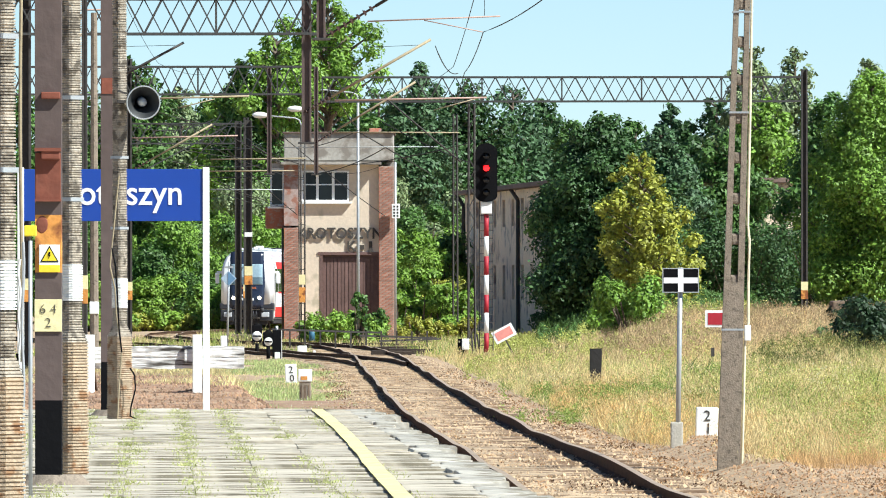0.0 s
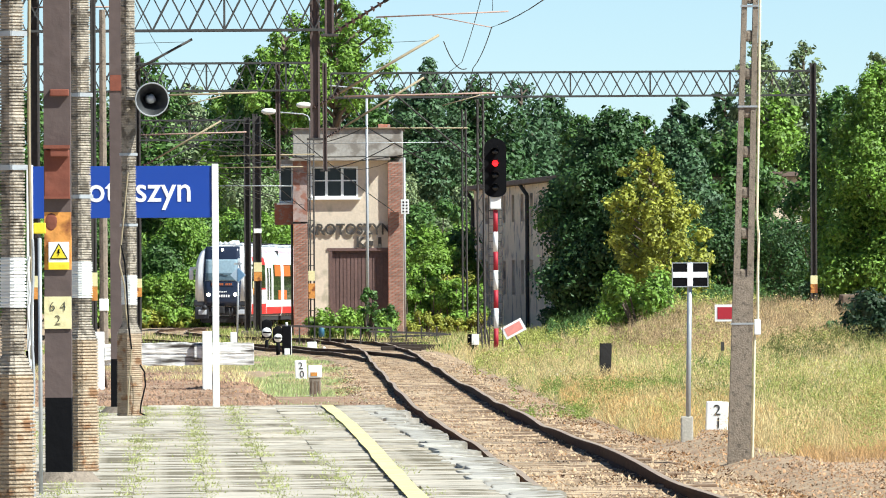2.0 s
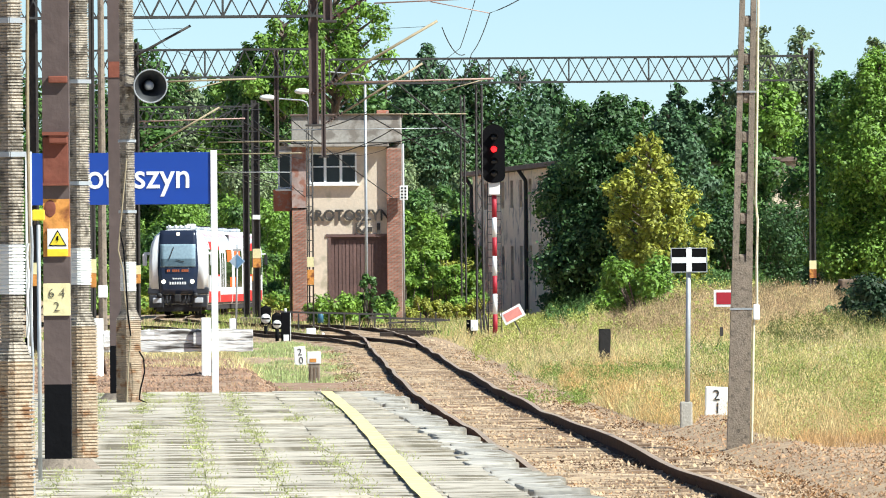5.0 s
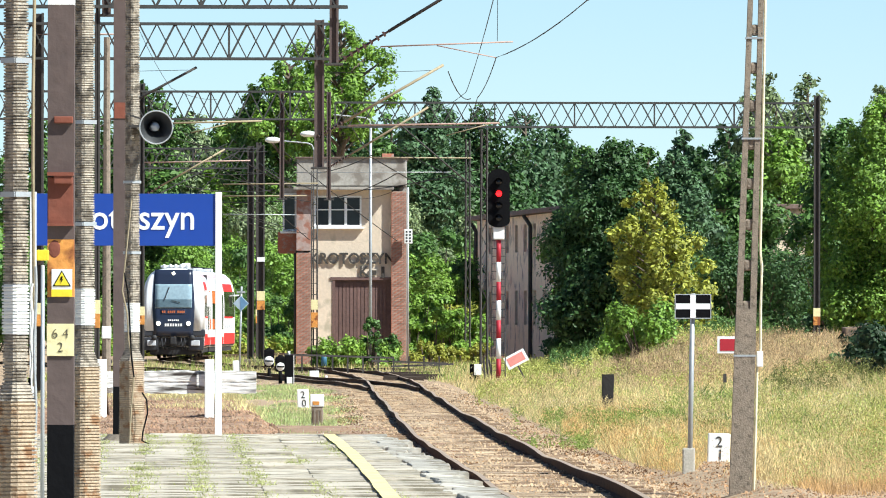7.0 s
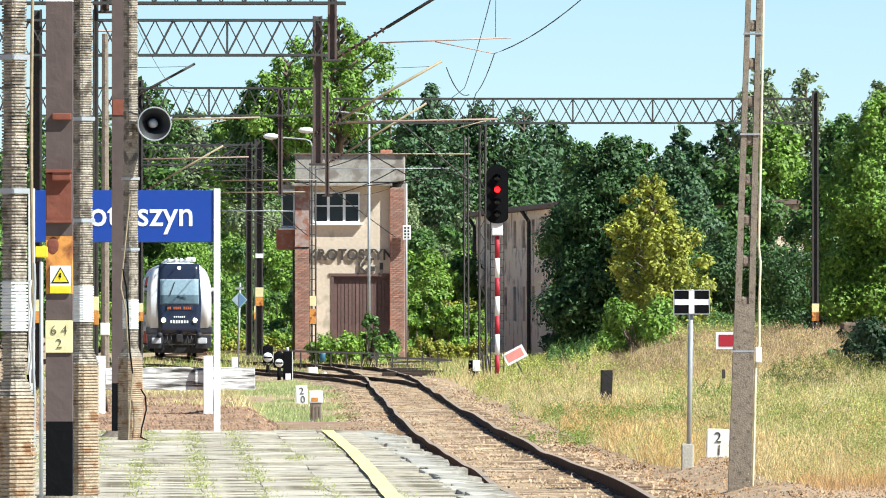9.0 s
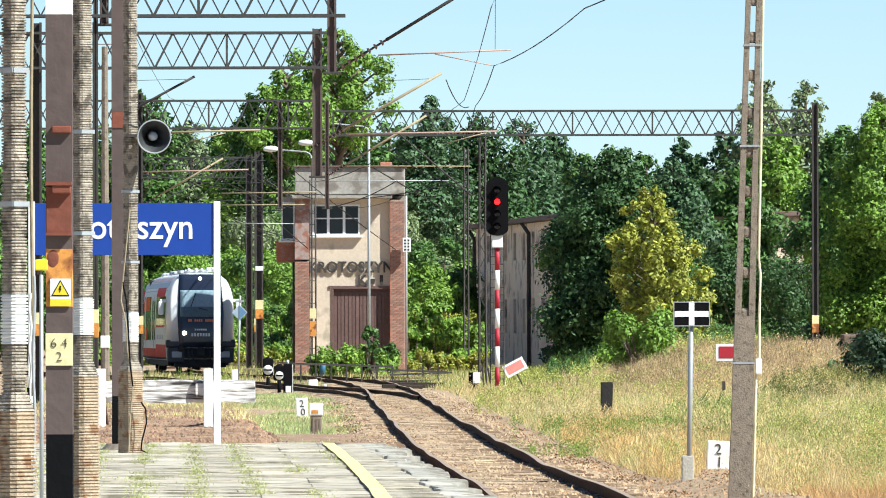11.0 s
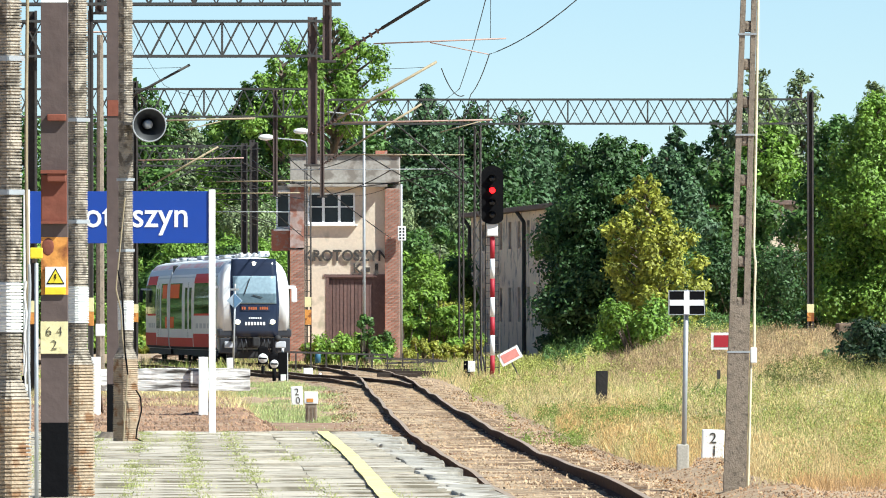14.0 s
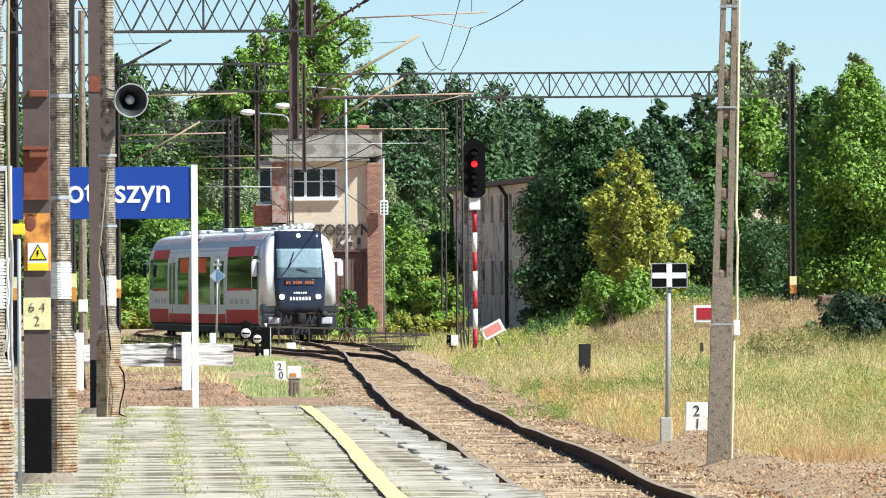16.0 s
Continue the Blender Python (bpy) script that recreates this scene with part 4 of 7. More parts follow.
# ---- buffer stop ----
def buffer_stop():
    y = 133.0
    t = thing("buffer_stop", (0, y, 0), "old buffer stop with whitewashed cracked timber beam", "buffer stop")
    bm = new_bm()
    x0, x1 = -4.819, -2.605
    n = 26
    z0, z1 = 0.859, 1.165
    rings = []
    for i in range(n + 1):
        x = x0 + (x1 - x0) * i / n
        r = []
        for yy, z in ((-0.13, z0), (-0.13, (z0 + z1) / 2 - 0.012), (-0.105, (z0 + z1) / 2), (-0.13, (z0 + z1) / 2 + 0.012), (-0.13, z1), (0.13, z1), (0.13, z0)):
            r.append(bm.verts.new((x, yy + random.uniform(-0.008, 0.008), z + random.uniform(-0.010, 0.010))))
        rings.append(r)
    for a, b in zip(rings, rings[1:]):
        for j in range(7):
            bm.faces.new((a[j], a[(j + 1) % 7], b[(j + 1) % 7], b[j]))
    bm.faces.new(rings[0][::-1])
    bm.faces.new(rings[-1])
    bmesh.ops.recalc_face_normals(bm, faces=bm.faces[:])
    part("beam", bm, M_TIMBER, t, "cracked whitewashed timber beam")
    for xp in (-4.733, -3.247):
        p = one_box("upright", (xp, -0.2, (1.329 + 0.3) / 2), (0.13, 0.12, 1.329 - 0.3), M_WHITE, t, "white painted upright", bev=0.01)
        one_box("bracket", (xp + (0.13 if xp < -4.5 else -0.12), -0.17, 1.032), (0.12, 0.08, 0.2), M_TIMBER, p, "bolted steel bracket", bev=0.01)
        bm = new_bm()
        bar(bm, (xp, 0.1, 0.9), (xp, 2.2, 0.35), 0.09, 0.12)
        part("strut", bm, M_RAIL, t, "rusted raking strut")


buffer_stop()


def hides_marker(x, d):
    """The trodden spots before the sign's footing, the marker stone and the pole."""
    for mx, my in ((3.213, 125), (3.680, 129), (3.428, 111), (3.536, 208)):
        if my - 16 < d < my + 0.5 and abs(x - mx * d / my) < 0.26:
            return True
    return False


def grass_zone(name, n, d0, d1, x_of, zone, height, width, material, label, seed, spread=0.35, power=1.0, keep=None):
    """Blades between distances d0 and d1; x_of gives the strip, keep thins it out."""
    rng = np.random.default_rng(seed)
    u = rng.random(n)
    d = d0 * (d1 / d0) ** (u ** power)
    pts, hs, ws = [], [], []
    for k in range(n):
        a, b = x_of(d[k])
        if b <= a:
            continue
        x = a + (b - a) * rng.random()
        g = noise.noise((x * 0.55, d[k] * 0.09, zone)) + 0.5 * noise.noise((x * 1.9, d[k] * 0.3, zone + 5))
        if hides_marker(x, d[k]) or keep and not keep(x, d[k], g):
            continue
        pts.append((x, d[k], zone_z(x, d[k])))
        hs.append(height * (0.45 + 0.8 * rng.random()) * max(0.25, 0.75 + 1.1 * g))
        ws.append(width * (0.6 + 0.8 * rng.random()) * (d[k] / 150) ** 0.6)
    ob = blades(name, np.array(pts), np.maximum(0.04, np.array(hs)), np.array(ws), material, None, spread, seed)
    return tagged(ob, label, "grass", kind="stuff")


def zone_z(x, y):
    return ground_z(x, y) - 0.02


def right_strip(d):
    return along(MAIN, d) + 2.0 + 0.8 * smoothstep(135, 105, d), 870 * d / 17000


def left_strip(d):
    return max(bank_edge(d) + 0.45 if d < 172 else -9.5, -400 * d / 17000 - 1), along(MAIN, d) - 1.35 - 0.4 * smoothstep(150, 120, d)


def clear_of_branch(x, d):
    return d < 262 or abs(x - along(BRANCH, d)) > 1.5


grass_zone("dry_grass", 100000, 112, 420, right_strip, 1.0, 0.25, 0.0042, M_GRASS["dry"], "dry golden meadow grass beside the track", 31, 0.32, keep=lambda x, d, g: g > (-0.4 if d < 160 else -0.12))
grass_zone("straw_grass", 60000, 235, 430, right_strip, 7.0, 0.40, 0.0055, M_GRASS["straw"], "tall straw-coloured grass on the field", 32, 0.32, keep=lambda x, d, g: g > -0.15 and x > 3 + 2.5 * g)
grass_zone("rust_grass", 26000, 105, 150, right_strip, 3.0, 0.24, 0.004, M_GRASS["rust"], "reddish dry grass beside the track", 33, 0.35, keep=lambda x, d, g: g > -0.2)
grass_zone("green_grass", 52000, 132, 430, right_strip, 13.0, 0.22, 0.006, M_GRASS["green"], "green weeds among the dry grass", 34, 0.6, keep=lambda x, d, g: g > 0.14)
grass_zone("pale_grass", 90000, 120, 430, right_strip, 17.0, 0.24, 0.0055, M_GRASS["pale"], "pale yellow-green meadow grass", 35, 0.4, keep=lambda x, d, g: g > -0.15)


def seed_heads(name, n, d0, d1, lift, size, material, label, seed, cut, x_of=right_strip):
    """Small pale heads that stand on the tips of the meadow grass."""
    rng = np.random.default_rng(seed)
    pts = []
    while len(pts) < n:
        d = d0 * (d1 / d0) ** rng.random()
        a, b = x_of(d)
        x = a + 0.3 + (b - a - 0.3) * rng.random()
        if noise.noise((x * 0.6, d * 0.08, seed)) > cut:
            pts.append((x, d, zone_z(x, d) + lift * (0.5 + 0.8 * rng.random())))
    pts = np.array(pts)
    k = (pts[:, 1] / 150) ** 0.7
    ob = blades(name, pts, size * 2.2 * k * (0.6 + rng.random(n)), size * k * (0.6 + rng.random(n)), material, None, 0.8, seed)
    tagged(ob, label, "grass", kind="stuff")


def leafy_weeds(name, n, d0, d1, x_of, height, leaves, size, material, label, seed, cut, zone, up=0.9, slim=0.38):
    """Upright weeds and grass tufts: small leaves round short stalks, in patches."""
    rng = np.random.default_rng(seed)
    pts, hs = [], []
    tries = 0
    while len(pts) < n and tries < n * 30:
        tries += 1
        d = d0 * (d1 / d0) ** rng.random()
        a, b = x_of(d)
        x = a + (b - a) * rng.random()
        g = noise.noise((x * 0.5, d * 0.07, zone)) + 0.5 * noise.noise((x * 1.7, d * 0.25, zone + 4))
        if g > cut and not hides_marker(x, d):
            pts.append((x, d, zone_z(x, d)))
            hs.append(height * (0.5 + 0.7 * rng.random()) * (0.8 + 0.7 * g))
    pts, hs = np.array(pts), np.array(hs)
    m = len(pts)
    p = np.repeat(pts, leaves, 0)
    h = np.repeat(hs, leaves)
    k = m * leaves
    u = rng.random(k) ** 0.8
    r = h * 0.22 * (1.1 - 0.6 * u)
    off = rng.normal(size=(k, 3)) * np.stack([r, r, 0.03 * h], 1)
    c = p + off + np.stack([np.zeros(k), np.zeros(k), u * h], 1)
    a = rng.normal(size=(k, 3)) + np.array((0, 0, up))
    a /= np.linalg.norm(a, axis=1)[:, None]
    b = np.cross(a, rng.normal(size=(k, 3)))
    b /= np.linalg.norm(b, axis=1)[:, None] + 1e-6
    s = (size * (p[:, 1] / 150) ** 0.5 * (0.5 + rng.random(k)))[:, None]
    quad = np.stack([c - a * s, c + b * s * slim, c + a * s, c - b * s * slim], 1).reshape(-1, 3)
    me = bpy.data.meshes.new(name)
    me.vertices.add(k * 4)
    me.vertices.foreach_set("co", quad.ravel())
    me.loops.add(k * 4)
    me.loops.foreach_set("vertex_index", np.arange(k * 4))
    me.polygons.add(k)
    me.polygons.foreach_set("loop_start", np.arange(k) * 4)
    me.update(calc_edges=True)
    me.materials.append(material)
    return tagged(new(name, me), label, "grass", kind="stuff")


def grass_mat(name, c):
    return mat(name, c, 0.85, big=0.3, fine=3, vary=0.45, bump=0, island=0.4, through_leaf=0.32)


def strip_between(a, b):
    return lambda d: (a * d / 17000, b * d / 17000)


M_WEED = grass_mat("yellow_green_weeds", (0.42, 0.45, 0.12))
M_TUFT = grass_mat("golden_tufts", (0.66, 0.45, 0.19))
leafy_weeds("yellow_green_weeds", 1100, 128, 250, right_strip, 0.34, 44, 0.014, M_WEED, "leafy yellow-green weeds in the meadow", 81, 0.16, 41.0)
leafy_weeds("golden_tufts", 1700, 118, 190, lambda d: (along(MAIN, d) + 2.1, along(MAIN, d) + 4.2), 0.28, 40, 0.026, M_TUFT, "golden dry grass tufts beside the track", 82, -0.25, 43.0, 2.2, 0.13)
leafy_weeds("rusty_tufts", 900, 116, 150, lambda d: (530 * d / 17000, 860 * d / 17000), 0.30, 40, 0.025, grass_mat("rusty_tufts", (0.56, 0.34, 0.13)), "rusty dry grass tufts in the meadow", 83, 0.0, 45.0, 2.2, 0.13)
leafy_weeds("tall_meadow_weeds", 650, 122, 190, strip_between(540, 870), 0.52, 54, 0.013, M_WEED, "tall yellow-green weeds in the meadow", 84, -0.05, 47.0)
leafy_weeds("straw_tufts", 2600, 235, 400, strip_between(330, 870), 0.42, 40, 0.032, grass_mat("straw_tufts", (0.54, 0.39, 0.21)), "pale straw-coloured tufts on the field", 85, -0.15, 49.0, 2.2, 0.13)
leafy_weeds("pale_tufts", 1500, 135, 330, right_strip, 0.34, 40, 0.026, grass_mat("pale_tufts", (0.58, 0.46, 0.20)), "pale dry tufts between the green weeds", 89, -0.05, 59.0, 2.2, 0.13)
leafy_weeds("field_edge_weeds", 380, 325, 372, strip_between(90, 560), 0.60, 60, 0.028, M_WEED, "tall yellow-green weeds at the foot of the trees", 86, -0.1, 53.0)
leafy_weeds("field_mid_weeds", 550, 230, 330, strip_between(60, 500), 0.40, 40, 0.022, M_WEED, "yellow-green weeds on the field", 87, 0.05, 55.0)
leafy_weeds("dark_meadow_weeds", 260, 206, 240, strip_between(570, 860), 0.50, 54, 0.020, grass_mat("olive_weeds", (0.17, 0.185, 0.055)), "dull olive weeds across the meadow", 90, -0.12, 61.0)
leafy_weeds("foot_weeds", 260, 340, 376, strip_between(190, 600), 0.9, 70, 0.032, M_LEAF["mid"], "dark green weeds at the foot of the trees", 88, 0.0, 57.0)
leafy_weeds("near_green_weeds", 260, 109, 132, strip_between(590, 870), 0.62, 70, 0.014, grass_mat("light_green_weeds", (0.34, 0.40, 0.11)), "tall light green weeds in dry grass", 94, -0.05, 63.0)
leafy_weeds("leafy_green_patch", 900, 150, 215, strip_between(120, 640), 0.34, 54, 0.016, grass_mat("leaf_green_weeds", (0.22, 0.31, 0.065)), "leafy green weed patch in the meadow", 95, 0.12, 65.0)
leafy_weeds("brush_weeds", 700, 250, 345, strip_between(300, 860), 0.55, 54, 0.026, grass_mat("brown_stalk_weeds", (0.30, 0.22, 0.12)), "brown stalky weeds on the field", 96, 0.1, 67.0, 2.0, 0.16)
leafy_weeds("feather_grass", 480, 114, 215, right_strip, 0.55, 46, 0.045, grass_mat("feather_grass", (0.74, 0.57, 0.28)), "tall pale feathery grass clumps in the meadow", 97, 0.06, 69.0, 2.6, 0.07)
leafy_weeds("feather_grass", 420, 108, 128, strip_between(520, 870), 0.48, 46, 0.040, bpy.data.materials["feather_grass"], "tall pale feathery grass clumps near bare soil", 98, 0.0, 71.0, 2.6, 0.07)
leafy_weeds("dark_stalk_weeds", 260, 130, 215, right_strip, 0.50, 50, 0.016, grass_mat("dark_stalk_weeds", (0.15, 0.17, 0.05)), "dark green stalky weeds in the meadow", 99, 0.22, 73.0, 1.6, 0.22)
leafy_weeds("golden_patch", 520, 116, 170, lambda d: (along(MAIN, d) + 2.0, along(MAIN, d) + 3.6), 0.36, 46, 0.036, grass_mat("golden_patch", (0.72, 0.47, 0.19)), "warm golden dry grass patches beside the track", 100, 0.05, 75.0, 2.4, 0.08)
leafy_weeds("white_flower_weeds", 160, 150, 175, strip_between(330, 520), 0.32, 50, 0.010, bpy.data.materials["pale_tufts"], "pale flowering weeds in the meadow", 101, 0.0, 77.0, 1.0, 0.5)
# Cream heads are added to speckle the grass like sunlit highlights.
seed_heads("grass_seed_heads", 6000, 114, 400, 0.26, 0.006, mat("cream_highlight_heads", (0.60, 0.48, 0.25), 0.9, vary=0.2, bump=0, island=0.3), "cream heads added as highlight speckle on dry meadow grass", 71, -0.1)
seed_heads("white_flower_heads", 1500, 150, 200, 0.22, 0.006, mat("white_flowers", (0.80, 0.80, 0.74), 0.9, vary=0.1, bump=0), "tiny white flower heads in the meadow", 73, 0.12)
seed_heads("white_clover_heads", 700, 120, 190, 0.07, 0.007, bpy.data.materials["white_flowers"], "tiny white clover heads in short grass", 74, -0.1, left_strip)
seed_heads("dark_seed_heads", 7000, 116, 380, 0.22, 0.008, M_GRASS["rust"], "brown seed heads in the meadow", 75, 0.0)
seed_heads("yellow_flower_heads", 700, 300, 410, 0.5, 0.010, M_YELLOW, "yellow flower heads at the field edge", 77, 0.15)
grass_zone("dark_weeds", 9000, 135, 400, right_strip, 41.0, 0.34, 0.012, M_LEAF["mid"], "dark green weed tufts in the meadow", 43, 0.7, keep=lambda x, d, g: g > 0.28)
zone_save = zone_z


def zone_z(x, y):
    return bank_z(x, y) - 0.02


grass_zone("bank_weeds", 9000, 138, 176, lambda d: (-9.0, bank_edge(d) + 0.3), 51.0, 0.16, 0.007, M_GRASS["pale"], "yellow-green weeds on the earth bank", 51, 0.5)
grass_zone("bank_edge_weeds", 2500, 116, 140, lambda d: (-9.0, bank_edge(d) + 0.5), 53.0, 0.05, 0.006, M_GRASS["rust"], "sparse dry weeds on the earth bank", 52, 0.6, keep=lambda x, d, g: g > 0.05)
zone_z = zone_save
grass_zone("short_grass", 64000, 118, 300, left_strip, 21.0, 0.10, 0.009, M_GRASS["lawn"], "short green grass between bank and track", 36, keep=lambda x, d, g: g > -0.25 and clear_of_branch(x, d))
grass_zone("short_dry_grass", 12000, 122, 330, left_strip, 25.0, 0.10, 0.008, M_GRASS["pale"], "short pale grass between bank and track", 37, keep=lambda x, d, g: g > -0.1 and clear_of_branch(x, d))


def yard_strip(d):
    return -14.0, 4.0


def off_tracks(x, d, g):
    return g > -0.1 and abs(x - along(MAIN, d)) > 1.7 and not (TX0 - 1.2 < x < TX1 + 0.5 and 398 < d < 408)


grass_zone("yard_weeds", 20000, 318, 470, yard_strip, 29.0, 0.32, 0.012, M_GRASS["green"], "weeds round the signal box and tracks", 38, keep=lambda x, d, g: off_tracks(x, d, g) and (d > 440 or clear_of_branch(x, d)))
grass_zone("yard_dry_weeds", 14000, 318, 470, yard_strip, 33.0, 0.34, 0.011, M_GRASS["pale"], "pale weeds round the signal box and tracks", 39, keep=lambda x, d, g: off_tracks(x, d, g) and (d > 440 or clear_of_branch(x, d)))


def loose_stones():
    rng = np.random.default_rng(5)
    v, f = [], []
    for k in range(16000):
        d = 78 * (300 / 78) ** (rng.random() ** 1.3)
        c = along(MAIN, d) + rng.uniform(-2.1, 2.6)
        s = rng.uniform(0.012, 0.034)
        q = rng.normal(size=(4, 3))
        q /= np.linalg.norm(q, axis=1)[:, None]
        n = len(v)
        base = np.array((c, d, -0.132 + rng.uniform(-0.02, 0.012) - 0.08 * smoothstep(1.2, 2.1, abs(c - along(MAIN, d)))))
        for p in ((1, 0, -.5), (-.5, .9, -.4), (-.5, -.9, -.5), (rng.uniform(-.4, .4), rng.uniform(-.4, .4), 0.8), (0.4, 0.7, 0.4)):
            v.append(tuple(base + np.array(p) * s * (0.7 + 0.6 * rng.random())))
        f += [(n, n + 2, n + 3), (n, n + 3, n + 4), (n, n + 4, n + 1), (n + 1, n + 4, n + 3), (n + 1, n + 3, n + 2), (n, n + 1, n + 2)]
    tagged(raw("ballast_stones", v, f, M_STONE), "loose rust-brown ballast stones", "gravel", kind="stuff")


loose_stones()


def leaf_litter(name, n, d0, d1, x_of, z_of, height, width, material, label, seed, cut, power=1.3):
    """Curled dry leaves and stalks, gathered in drifts."""
    rng = np.random.default_rng(seed)
    pts = []
    tries = 0
    while len(pts) < n and tries < n * 20:
        tries += 1
        d = d0 * (d1 / d0) ** (rng.random() ** power)
        a, b = x_of(d)
        x = a + (b - a) * rng.random()
        if noise.noise((x * 1.3, d * 0.16, seed)) + 0.5 * noise.noise((x * 4.0, d * 0.7, seed + 3)) > cut:
            pts.append((x, d, z_of(x, d)))
    pts = np.array(pts)
    m = len(pts)
    ob = blades(name, pts, height * (0.4 + 0.9 * rng.random(m)), width * (0.5 + rng.random(m)), material, None, 0.9, seed)
    tagged(ob, label, "leaf litter", kind="stuff")


def track_strip(d):
    return along(MAIN, d) - 1.9, along(MAIN, d) + 1.9


def verge_strip(d):
    return along(MAIN, d) + 1.4, min(along(MAIN, d) + 4.6, 860 * d / 17000)


for name, c, n, seed, cut in (("dark_leaf_litter", (0.13, 0.070, 0.035), 8000, 91, 0.12), ("rust_leaf_litter", (0.36, 0.20, 0.09), 9000, 92, 0.0), ("pale_leaf_litter", (0.50, 0.37, 0.22), 3500, 93, 0.12)):
    m = mat(name, c, 0.9, big=1, fine=6, vary=0.3, bump=0, island=0.45)
    leaf_litter(name, n, 76, 260, track_strip, lambda x, d: -0.145, 0.026, 0.014, m, "dry leaf litter lying between the rails", seed, cut)
    leaf_litter(name, n // 3, 78, 170, verge_strip, lambda x, d: ground_z(x, d) - 0.005, 0.022, 0.016, m, "dry leaf litter on the bare soil beside the track", seed + 10, cut)


def soil_clods():
    """Clods, chips and stones on the bare strip right of the track."""
    rng = np.random.default_rng(15)
    v, f = [], []
    for k in range(11000):
        d = 78 * (190 / 78) ** (rng.random() ** 1.5)
        c = along(MAIN, d) + 1.5 + 2.6 * rng.random() ** 1.3 * (1.0 if d < 125 else 0.6)
        s = rng.uniform(0.008, 0.022) * (2.0 if rng.random() < 0.04 else 1.0)
        n = len(v)
        base = np.array((c, d, ground_z(c, d) + 0.3 * s))
        for p in ((1, 0, -.5), (-.5, .9, -.4), (-.5, -.9, -.5), (rng.uniform(-.4, .4), rng.uniform(-.4, .4), 0.7), (0.4, 0.7, 0.4)):
            v.append(tuple(base + np.array(p) * s * (0.7 + 0.6 * rng.random())))
        f += [(n, n + 2, n + 3), (n, n + 3, n + 4), (n, n + 4, n + 1), (n + 1, n + 4, n + 3), (n + 1, n + 3, n + 2), (n, n + 1, n + 2)]
    tagged(raw("soil_clods", v, f, mat("soil_clods", (0.27, 0.165, 0.092), 0.95, big=2, fine=20, vary=0.3, island=0.65)), "brown clods and chips on bare soil beside the track", "gravel", kind="stuff")


soil_clods()


# ---- things right of the track ----
def lattice_pole():
    y = 111.0
    xb, xt = 3.428, 3.591
    zt = 8.2
    t = thing("concrete_pole", (0, y, 0), "slender grey concrete pole with oblong holes and conduit", "pole")
    zb = -0.15
    k = (xt - xb) / (5.537 - 0.0)

    def cx(z):
        return xb + k * z

    def hw(z):
        return (0.262 - 0.0145 * z) / 2
    # two legs joined by webs, with holes between them
    for s in (-1, 1):
        bm = new_bm()
        rings = []
        for z in (1.95, zt):
            o = cx(z) + s * hw(z)
            i_ = cx(z) + s * hw(z) * 0.36
            rings.append([bm.verts.new((o, -0.1, z)), bm.verts.new((i_, -0.1, z)), bm.verts.new((i_, 0.1, z)), bm.verts.new((o, 0.1, z))])
        for j in range(4):
            bm.faces.new((rings[0][j], rings[0][(j + 1) % 4], rings[1][(j + 1) % 4], rings[1][j]))
        bm.faces.new(rings[0])
        bm.faces.new(rings[1])
        bmesh.ops.recalc_face_normals(bm, faces=bm.faces[:])
        part("leg", bm, M_CONC, t, "weathered concrete leg")
    z = 2.0
    for q in (535, 462, 390, 318, 248, 180, 113, 46, -20, -85, -150):
        z = 1.9 + (557 - q) * 111 / 17000
        one_box("web", (cx(z), 0, z), (hw(z) * 1.0, 0.17, 0.13), M_CONC, t, bev=0.03)
    bm = new_bm()
    rings = []
    for z in (zb, 2.02):
        rings.append([bm.verts.new((cx(z) + sx * hw(z), sy * 0.11, z)) for sx, sy in ((-1, -1), (1, -1), (1, 1), (-1, 1))])
    for j in range(4):
        bm.faces.new((rings[0][j], rings[0][(j + 1) % 4], rings[1][(j + 1) % 4], rings[1][j]))
    bm.faces.new(rings[0])
    bm.faces.new(rings[1])
    bmesh.ops.recalc_face_normals(bm, faces=bm.faces[:])
    part("solid_foot", bm, M_CONC, t, "solid weathered lower pole")
    # conduit with box and straps
    p = [(zz, cx(zz) + hw(zz) + 0.022 + (0.03 if 1.5 < zz < 2.6 else 0)) for zz in (-0.1, 0.6, 1.3, 1.55, 2.0, 2.5, 2.7, 4.0, 6.0, 8.0)]
    bm = new_bm()
    sweep(bm, [(xa + 0.006 * math.sin(za * 5), -0.05, za) for za, xa in p], 0.016, 8)
    part("conduit", bm, mat("cream_conduit", (0.68, 0.62, 0.44), 0.7, big=3, fine=20, vary=0.15), t, "cream conduit")
    one_box("cable_box", (cx(1.5) + hw(1.5) + 0.05, -0.06, 1.436), (0.075, 0.08, 0.18), M_WHITE, t, "white cable box", bev=0.012)
    for q in (622, 238, 60):
        z = 1.9 + (557 - q) * 111 / 17000
        one_box("strap", (cx(z), 0, z), (hw(z) * 2 + 0.02, 0.23, 0.022), M_GALV, t, "steel strap")


lattice_pole()


